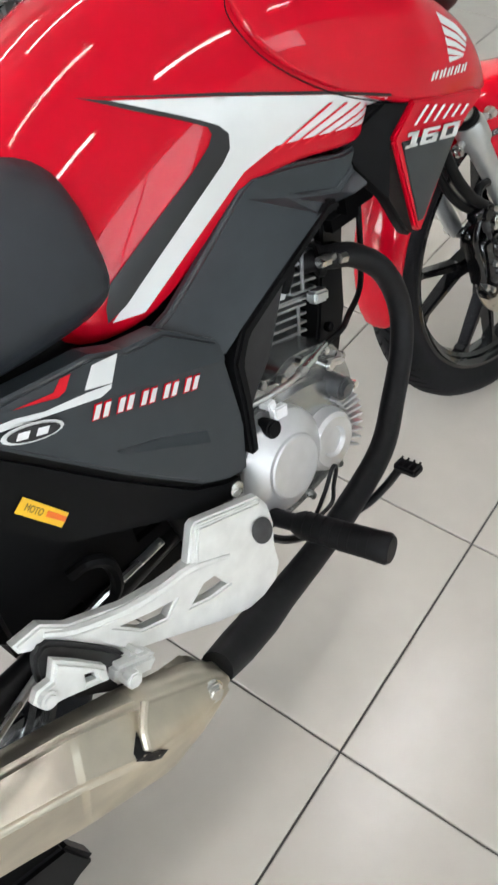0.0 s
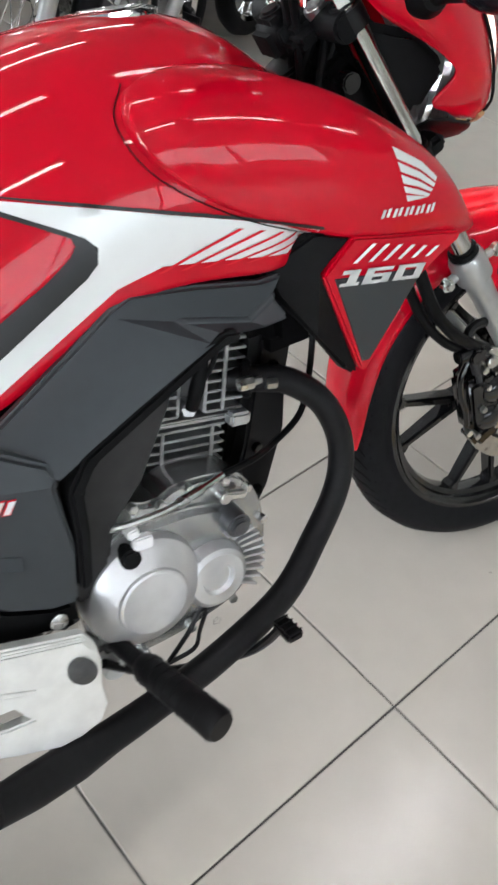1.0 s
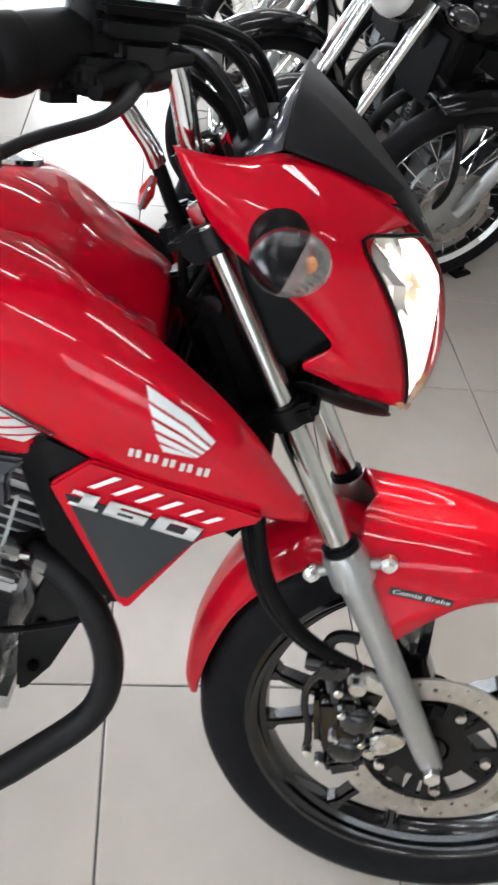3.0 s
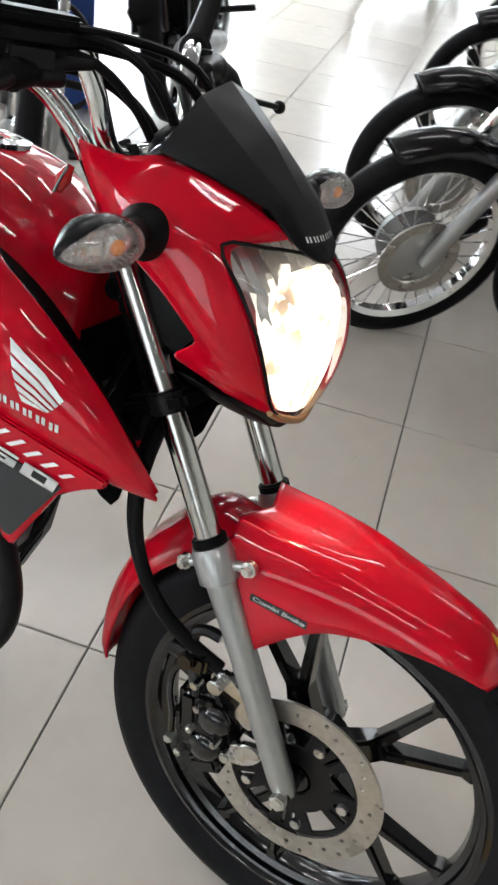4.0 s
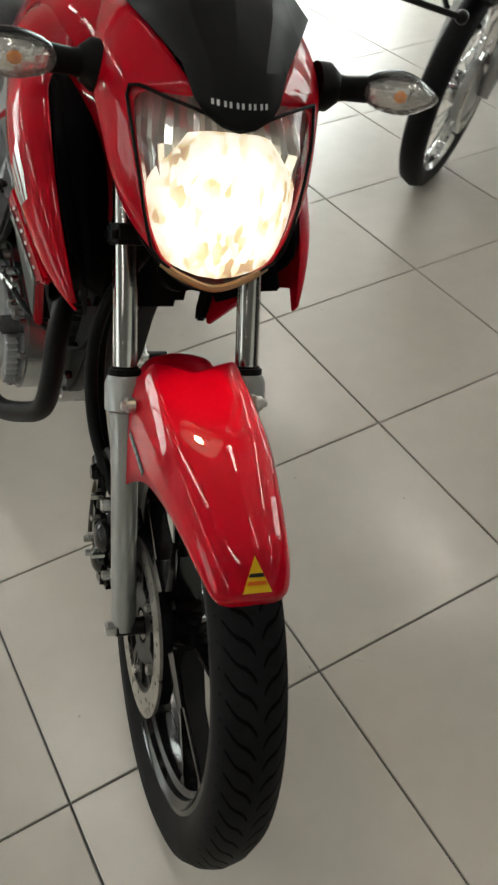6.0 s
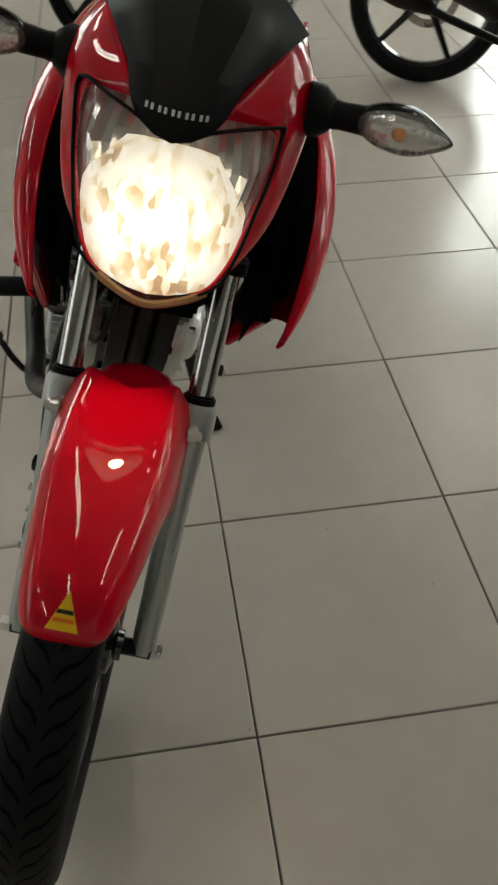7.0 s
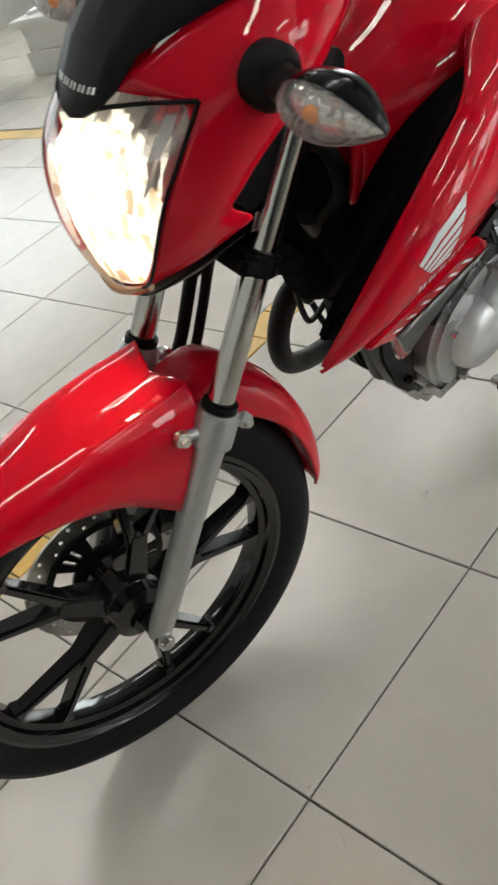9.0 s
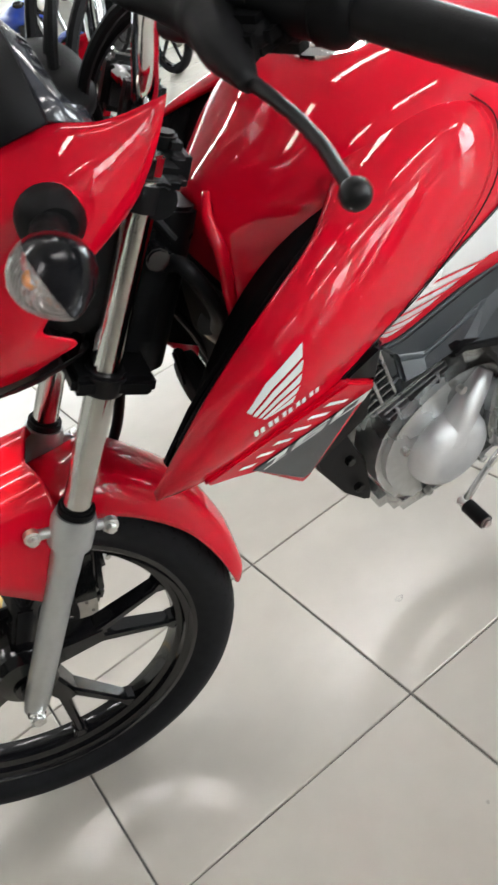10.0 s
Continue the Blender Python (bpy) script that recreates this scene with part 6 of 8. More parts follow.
# headlamp and its cowl
UP = [
    [(-0.380, 0.106, 0.992), (-0.318, 0.104, 0.986), (-0.292, 0.098, 1.004), (-0.232, 0.080, 0.992), (-0.160, 0.042, 0.950)],
    [(-0.366, 0.114, 0.970), (-0.312, 0.126, 0.966), (-0.272, 0.124, 0.970), (-0.224, 0.108, 0.960), (-0.180, 0.068, 0.942)],
    [(-0.347, 0.114, 0.943), (-0.305, 0.132, 0.938), (-0.265, 0.134, 0.940), (-0.226, 0.122, 0.940), (-0.205, 0.103, 0.940)],
    [(-0.322, 0.112, 0.912), (-0.285, 0.130, 0.905), (-0.250, 0.132, 0.908), (-0.212, 0.120, 0.906), (-0.178, 0.101, 0.902)],
    [(-0.262, 0.112, 0.882), (-0.240, 0.122, 0.876), (-0.214, 0.124, 0.874), (-0.184, 0.114, 0.868), (-0.155, 0.092, 0.864)],
    [(-0.217, 0.114, 0.848), (-0.207, 0.116, 0.844), (-0.194, 0.115, 0.840), (-0.164, 0.107, 0.831), (-0.137, 0.082, 0.815)],
    [(-0.208, 0.101, 0.833), (-0.200, 0.104, 0.830), (-0.188, 0.104, 0.826), (-0.162, 0.099, 0.818), (-0.133, 0.075, 0.800)],
    [(-0.253, 0.104, 0.809), (-0.225, 0.104, 0.809), (-0.198, 0.100, 0.804), (-0.161, 0.091, 0.795), (-0.129, 0.066, 0.779)],
    [(-0.205, 0.080, 0.792), (-0.195, 0.080, 0.786), (-0.180, 0.072, 0.778), (-0.156, 0.060, 0.770), (-0.128, 0.042, 0.760)],
]
for s in (-1, 1):
    cw = part("headlamp_cowl", creased(grid([[(a, s * b, c) for a, b, c in row] for row in UP])), RED, bike, "red plastic headlamp cowl", sub=2, solid=0.004, smooth=180, xf=STEER)
    part("cowl_intake", plate([(-0.345, 0.935), (-0.30, 0.900), (-0.25, 0.886), (-0.213, 0.854), (-0.204, 0.836), (-0.225, 0.815), (-0.240, 0.796), (-0.275, 0.800), (-0.325, 0.870)], s * 0.082, 0.06, 0.010), BLACK_PLASTIC, cw, xf=STEER)
part("cowl_chin", grid([[(-0.250, 0.0, 0.760), (-0.250, 0.06, 0.772), (-0.242, 0.094, 0.800)], [(-0.19, 0.0, 0.736), (-0.19, 0.050, 0.746), (-0.187, 0.082, 0.782)], [(-0.134, 0.0, 0.734), (-0.136, 0.032, 0.744), (-0.136, 0.058, 0.766)]], both=True), BLACK_PLASTIC, bike, sub=1, solid=0.004, smooth=180, xf=STEER)
VIS = [
    [(-0.282, 0, 1.068), (-0.283, 0.052, 1.054), (-0.284, 0.108, 1.006)],
    [(-0.222, 0, 1.024), (-0.227, 0.045, 1.014), (-0.234, 0.084, 0.992)],
    [(-0.170, 0, 0.974), (-0.174, 0.030, 0.975), (-0.184, 0.057, 0.974)],
    [(-0.148, 0, 0.946), (-0.151, 0.024, 0.948), (-0.159, 0.047, 0.950)],
    [(-0.134, 0, 0.926), (-0.137, 0.018, 0.929), (-0.145, 0.036, 0.938)],
]
vis = part("visor", grid(VIS, both=True), VISOR_PLASTIC, bike, "black plastic visor over the headlamp", solid=0.004, smooth=14, xf=STEER)
for k in range(5):
    b0 = -0.030 + 0.0125 * k
    q = joined(*[flat_shape([(0.0115, b0 + d), (0.0115, b0 + d + 0.0028), (0.0175, b0 + d + 0.0028), (0.0175, b0 + d)]) for d in (0.0008, 0.0062)])
    for v in q.verts:
        a, b = v.co.x, v.co.z
        v.co = (-0.1405 - 0.62 * a - 5.0 * b * b, 1.05 * b, 0.9350 + 0.80 * a + 1.2 * b * b)
    part("letter_bar", q, SILVER_DECAL, vis, xf=STEER @ pose(0.0022, 0, 0.0016))
lamp_rows = [
    [(-0.138, 0, 0.925), (-0.152, 0.036, 0.935), (-0.174, 0.068, 0.938), (-0.204, 0.102, 0.938)],
    [(-0.115, 0, 0.898), (-0.118, 0.036, 0.899), (-0.131, 0.080, 0.901), (-0.178, 0.101, 0.902)],
    [(-0.103, 0, 0.855), (-0.105, 0.036, 0.855), (-0.114, 0.073, 0.858), (-0.153, 0.093, 0.862)],
    [(-0.100, 0, 0.808), (-0.102, 0.032, 0.808), (-0.111, 0.062, 0.810), (-0.137, 0.083, 0.815)],
    [(-0.113, 0, 0.758), (-0.115, 0.022, 0.761), (-0.120, 0.045, 0.769), (-0.128, 0.066, 0.780)],
    [(-0.128, 0, 0.748), (-0.128, 0.020, 0.751), (-0.130, 0.040, 0.760), (-0.134, 0.060, 0.773)],
]


def fluted(rows, across=15, down=14):
    """The chrome bowl behind the lens, folded into upright flutes broken by flat steps."""
    out = []
    for i in range(down + 1):
        p = i / down * (len(rows) - 1)
        a, b, f = rows[min(int(p), len(rows) - 2)], rows[min(int(p) + 1, len(rows) - 1)], p - min(int(p), len(rows) - 2)
        mid = [Vector(x).lerp(Vector(y), f) for x, y in zip(a, b)]
        line = []
        for k in range(across + 1):
            q = k / across * 3
            c = mid[min(int(q), 2)].lerp(mid[min(int(q) + 1, 3)], q - min(int(q), 2))
            fold = 0.0045 * (k % 2) + 0.0030 * ((i + k // 3) % 2) if 0 < k < across else 0.0
            line.append((c.x - 0.015 - 0.050 * (1 - c.y / 0.104) - fold, c.y * 0.985, c.z))
        out.append(line)
    return out


lamp = part("headlamp", creased(grid(lamp_rows, both=True)), LENS, bike, "lit headlamp with a clear pointed lens", sub=2, smooth=180, xf=STEER)
lamp.visible_shadow = False
part("lamp_back", grid(fluted(lamp_rows), both=True), REFLECTOR, lamp, "faceted chrome reflector", smooth=1, xf=STEER)
lit_rows = [
    [(-0.145, 0, 0.921), (-0.150, 0.028, 0.920), (-0.165, 0.046, 0.910)],
    [(-0.114, 0, 0.896), (-0.122, 0.040, 0.894), (-0.150, 0.068, 0.885)],
] + [[(a - 0.006 - back * abs(b) / 0.09, b * q, c + 0.002) for a, b, c in (row[0], row[2], row[3])] for row, q, back in zip(lamp_rows[2:5], (0.955, 0.985, 0.985), (0.005, 0.003, 0.0))]
# added strip: paints the amber lamplight along the lens's lower edge
part("lens_lip", tube([(-0.134, 0.062, 0.774), (-0.127, 0.040, 0.762), (-0.121, 0.0, 0.751), (-0.127, -0.040, 0.762), (-0.134, -0.062, 0.774)], 0.0045, 8, 4), LIP_LAMPLIGHT, lamp, xf=STEER)
part("lit_bowl", creased(grid(lit_rows, both=True)), GLOW, lamp, "glowing warm lamp bowl", sub=1, smooth=180, xf=STEER)
part("lamp_gasket", tube([(-0.204, 0.104, 0.939), (-0.178, 0.101, 0.902), (-0.154, 0.093, 0.862), (-0.137, 0.083, 0.815), (-0.130, 0.066, 0.780), (-0.129, 0, 0.747), (-0.130, -0.066, 0.780), (-0.137, -0.083, 0.815), (-0.154, -0.093, 0.862), (-0.178, -0.101, 0.902), (-0.204, -0.104, 0.939), (-0.174, -0.069, 0.940), (-0.150, -0.036, 0.937), (-0.136, 0, 0.926), (-0.150, 0.036, 0.937), (-0.174, 0.069, 0.940), (-0.204, 0.104, 0.939)], 0.0020, 8, 3), BLACK_PLASTIC, lamp, xf=STEER)

# turn signals
def leaf(bm, s):
    """Draws the outer end of an egg to a point."""
    far = max(s * v.co.y for v in bm.verts)
    for v in bm.verts:
        f = max(0.0, s * v.co.y / far)
        v.co.x *= 1 - 0.45 * f * f
        v.co.z = v.co.z * (1 - 0.42 * f * f) - 0.003 * f * f
        v.co.y += s * 0.006 * f ** 4
    return bm


for s, off in ((-1, Matrix.Translation((-0.013, 0, -0.011))), (1, Matrix.Translation((0.004, 0.004, 0)))):
    sg = part("turn_signal", joined(turned([(0.0, 0), (0.027, 0), (0.027, 0.016), (0.018, 0.028), (0.0, 0.030)], (0, 0, 0), closed=False, segs=24)), BLACK_PLASTIC, bike, "clear turn signal on a black stalk", xf=STEER @ off @ pose(-0.262, s * 0.118, 0.944) @ Matrix.Diagonal((1, s, 1, 1)))
    part("stalk", tube([(-0.262, s * 0.13, 0.944), (-0.255, s * 0.155, 0.947), (-0.250, s * 0.18, 0.950)], [0.018, 0.014, 0.015], 12), BLACK_PLASTIC, sg, xf=STEER @ off)
    sh = leaf(egg((0, 0, 0), (0.062, 0.100, 0.048), n=16), s)
    bmesh.ops.bisect_plane(sh, geom=sh.verts[:] + sh.edges[:] + sh.faces[:], plane_co=(0.003, 0, 0), plane_no=(1, 0, -0.42), clear_outer=True)
    part("signal_shell", sh, SIGNAL_SHELL, sg, xf=STEER @ off @ pose(-0.246, s * 0.2195, 0.952))
    ls = leaf(egg((0, 0, 0), (0.066, 0.100, 0.048), n=16), s)
    bmesh.ops.bisect_plane(ls, geom=ls.verts[:] + ls.edges[:] + ls.faces[:], plane_co=(0.0035, 0, 0), plane_no=(-1, 0, 0.42), clear_outer=True)
    o = part("signal_lens", ls, FROST, sg, xf=STEER @ off @ pose(-0.246, s * 0.2195, 0.952))
    o.visible_shadow = False
    part("signal_reflector", leaf(egg((0, 0, 0), (0.036, 0.092, 0.041), n=9), s), SIGNAL_BACK, sg, smooth=2, xf=STEER @ off @ pose(-0.247, s * 0.2195, 0.952))
    part("bulb", egg((0, 0, 0), (0.012, 0.016, 0.014), n=8), AMBER, sg, xf=STEER @ off @ pose(-0.230, s * 0.215, 0.952))

# handlebar and controls
LEVER = {-1: (-0.440, 0.348, 1.007), 1: (-0.404, 0.373, 1.010)}
for s in (-1, 1):
    part("handlebar", tube([(-0.375, 0.0, 0.972), (-0.372, s * 0.045, 0.974), (-0.372, s * 0.070, 0.988), (-0.384, s * 0.086, 1.040), (-0.398, s * 0.105, 1.072), (-0.428, s * 0.16, 1.073), (-0.490, s * 0.255, 1.048), (-0.545, s * 0.335, 1.021)], 0.011, 14), CHROME, bike, "chromed steel handlebar", xf=STEER)
    gp = part("grip", tube([(-0.478, s * 0.235, 1.053), (-0.484, s * 0.245, 1.050), (-0.540, s * 0.328, 1.023), (-0.546, s * 0.336, 1.021)], [0.020, 0.0165, 0.0165, 0.0185], 18, 0), GRIP_RUBBER, bike, "ribbed black rubber grip", xf=STEER)
    part("bar_end", rod((-0.545, s * 0.335, 1.021), (-0.552, s * 0.345, 1.018), 0.0165, 18, 0.003), BLACK_METAL, gp, xf=STEER)
    ba, bb = Vector((-0.418, s * 0.146, 1.074)), Vector((-0.484, s * 0.244, 1.051))
    part("switch_pod", joined(tube([ba.lerp(bb, f) for f in (0.0, 0.04, 0.34, 0.38, 0.44, 0.70, 0.78, 0.80, 0.90, 0.95, 1.0)], [0.014, 0.020, 0.021, 0.0225, 0.0245, 0.0255, 0.0255, 0.0275, 0.0280, 0.0265, 0.020], 22, 0), block((-0.450, s * 0.196, 1.041), (0.036, 0.050, 0.034), 0.012, (0, 0, s * 31.5)), block((-0.428, s * 0.176, 1.068), (0.030, 0.060, 0.036), 0.012, (0, 0, s * 31.5))), BLACK_PLASTIC, bike, "black handlebar switch pod", xf=STEER, smooth=35)
    part("switch_button", block((-0.471, s * 0.196, 1.050), (0.008, 0.016, 0.010), 0.002, (0, 0, s * 31.5)), WHITE_DECAL if s < 0 else TAIL_RED, bike, xf=STEER)
    part("hand_lever", tube([(-0.415, s * 0.165, 1.046), (-0.395, s * 0.195, 1.040), (-0.398 - (0.010 if s > 0 else 0), s * 0.25, 1.027), (LEVER[s][0] - 0.012 * s + 0.004, s * 0.31, 1.017), (LEVER[s][0], s * (LEVER[s][1] - 0.004), LEVER[s][2])], [0.008, 0.0065, 0.0048, 0.0044, 0.0044], 10), BLACK_METAL, bike, "black hand lever with a ball end", xf=STEER)
    part("lever_ball", egg((LEVER[s][0], s * LEVER[s][1], LEVER[s][2]), (0.019, 0.019, 0.019), n=12), BLACK_METAL, bike, xf=STEER)
    part("lever_bracket", joined(block((-0.415, s * 0.150, 1.060), (0.05, 0.06, 0.036), 0.010, (0, 0, s * 31.5)), tube([(-0.418, s * 0.170, 1.052), (-0.398, s * 0.145, 1.046), (-0.388, s * 0.128, 1.046)], [0.015, 0.012, 0.010], 12), rod((-0.402, s * 0.178, 1.058), (-0.402, s * 0.178, 1.030), 0.008, 10, 0.002)), BLACK_METAL, bike, xf=STEER)
    part("lever_perch", joined(tube([(-0.402, s * 0.150, 1.048), (-0.405, s * 0.180, 1.044), (-0.418, s * 0.215, 1.040)], [0.013, 0.015, 0.009], 14), block((-0.420, s * 0.186, 1.046), (0.04, 0.07, 0.026), 0.009, (0, 0, s * 31.5))), BLACK_PLASTIC, bike, xf=STEER)
    part("lever_boot", tube([(-0.40, s * 0.150, 1.052), (-0.386, s * 0.125, 1.058), (-0.372, s * 0.105, 1.060)], [0.009, 0.007, 0.005], 12), GRIP_RUBBER, bike, xf=STEER)
    part("mirror_stem", tube([(-0.440, s * 0.178, 1.075), (-0.432, s * 0.185, 1.12), (-0.425, s * 0.20, 1.20)], [0.016, 0.013, 0.011], 12), BLACK_METAL, bike, xf=STEER)
    part("bar_clamp", block((-0.372, s * 0.032, 0.962), (0.036, 0.024, 0.05), 0.007, (0, -30, 0)), BLACK_METAL, bike, xf=STEER)
    part("control_cable", tube([(-0.425, s * 0.16, 1.065), (-0.37, s * 0.10, 1.06), (-0.325, s * 0.06, 1.00), (-0.33, s * 0.03, 0.92), (-0.36, s * 0.05, 0.84)], 0.005, 8), BLACK_PLASTIC, bike, xf=STEER)
    part("control_cable", tube([(-0.445, s * 0.15, 1.05), (-0.385, s * 0.07, 1.045), (-0.335, s * 0.03, 0.99), (-0.345, s * 0.02, 0.90), (-0.38, s * 0.02, 0.82)], 0.006, 8), BLACK_PLASTIC, bike, xf=STEER)
part("master_cylinder", joined(block((-0.412, -0.152, 1.078), (0.044, 0.085, 0.030), 0.010, (0, 0, -31.5)), block((-0.412, -0.152, 1.094), (0.048, 0.090, 0.009), 0.004, (0, 0, -31.5))), BLACK_PLASTIC, bike, "black brake fluid reservoir", xf=STEER)
part("speedometer", joined(egg((-0.310, 0, 0.995), (0.07, 0.15, 0.06), (0, -35, 0)), block((-0.285, 0, 0.985), (0.05, 0.11, 0.05), 0.012, (0, -35, 0))), BLACK_PLASTIC, bike, "black instrument pod behind the visor", xf=STEER)
part("instrument_back", creased(grid([[(-0.286, 0, 1.062), (-0.287, 0.050, 1.048), (-0.288, 0.100, 1.004)], [(-0.318, 0, 1.005), (-0.322, 0.050, 0.998), (-0.320, 0.095, 0.985)]], both=True)), POD_GREY, bike, "grey instrument housing behind the visor", sub=1, solid=0.004, smooth=180, xf=STEER)
part("ignition_lock", rod((-0.385, 0, 0.905), (-0.392, 0, 0.920), 0.013, 16, 0.003), BLACK_METAL, bike, xf=STEER)
beam.matrix_world = bike.matrix_world @ STEER @ look((-0.098, 0, 0.768), (0.0, 0, 0.56))
for a_, b_, r_ in ((0.030, 0.0, 0.0055), (0.048, 0.012, 0.005), (-0.035, 0.006, 0.0055)):
    part("throttle_cable", tube([(-0.432, -0.17, 1.06 + b_), (-0.385, -0.10, 1.075 + b_), (-0.335, -0.03 + a_, 1.055 + b_), (-0.305, a_, 0.99), (-0.315, a_ * 0.8, 0.90), (-0.36, a_ * 0.6, 0.80)], r_, 8), BLACK_PLASTIC, bike, xf=STEER)
for s in (-1, 1):
    part("cable_clip", rod((-0.335, s * 0.060, 0.845), (-0.335, s * 0.082, 0.845), 0.012, 10, 0.002), BLACK_GLOSS, bike, xf=STEER)
    part("steering_boss", rod((-0.352, s * 0.045, 0.908), (-0.362, s * 0.045, 0.925), 0.013, 12, 0.003), SPRING, bike, xf=STEER)
for dv in (0.0, 0.018):
    part("cable_sleeve", tube([(-0.446, -0.120 + dv, 1.036), (-0.434, -0.095 + dv, 1.018), (-0.421, -0.080 + dv, 0.997), (-0.410, -0.072 + dv, 0.981), (-0.403, -0.066 + dv, 0.964)], 0.0062, 10), CHROME, bike, "bent chrome cable sleeve", xf=STEER)
    part("throttle_cable", tube([(-0.403, -0.066 + dv, 0.964), (-0.392, -0.055 + dv, 0.935), (-0.380, -0.040 + dv, 0.90), (-0.372, -0.030 + dv, 0.84)], 0.0048, 8), BLACK_PLASTIC, bike, xf=STEER)
part("steering_nut", rod((-0.358, 0, 0.905), (-0.370, 0, 0.926), 0.015, 6, 0.002), CHROME, bike, xf=STEER)
part("wire_loom", tube([(-0.34, -0.05, 0.83), (-0.33, 0.0, 0.80), (-0.35, 0.05, 0.82), (-0.37, 0.06, 0.76), (-0.38, 0.02, 0.70)], 0.009, 10), BLACK_PLASTIC, bike)
# the horn's black also carries the shade of the hollow
part("horn", joined(turned([(0.0, 0.0), (0.035, 0.0), (0.038, 0.010), (0.030, 0.022), (0.0, 0.024)], (0, 0, 0), closed=False, segs=24), block((0, 0.02, 0.03), (0.012, 0.012, 0.05), 0.003)), SHADED_BLACK, bike, xf=pose(-0.345, 0.03, 0.655, 0, 0, -90))

part("clutch_boot", tube([(-0.368, 0.092, 1.062), (-0.388, 0.128, 1.060), (-0.408, 0.166, 1.052), (-0.404, 0.204, 1.041), (-0.402, 0.240, 1.031)], [0.007, 0.015, 0.026, 0.021, 0.008], 18, 5, 0.8), GRIP_RUBBER, bike, "grey-black rubber boot over the clutch lever pivot", xf=STEER, smooth=180)
TAG = [(-0.398, -0.090, 0.960), (-0.402, -0.095, 0.946), (-0.405, -0.100, 0.932)]
part("key_tag", tube(TAG, [0.004, 0.0085, 0.004], 12, 5, 0.5), TAIL_RED, bike, "small red key tag hanging by the ignition", xf=STEER, smooth=180)
part("tag_rim", tube([(q[0], q[1] - 0.0055, q[2]) for q in TAG], 0.0016, 8, 4), CHROME, bike, xf=STEER)
# rolled lip of the tank towards the steering head
part("tank_rim", tube([(-0.400, 0.034, 0.868), (-0.388, 0.052, 0.852), (-0.387, 0.067, 0.826), (-0.385, 0.069, 0.78), (-0.384, 0.064, 0.735)], [0.004, 0.006, 0.007, 0.007, 0.005], 14, 6), RED, bike, "rolled red front rim of the tank", smooth=180)

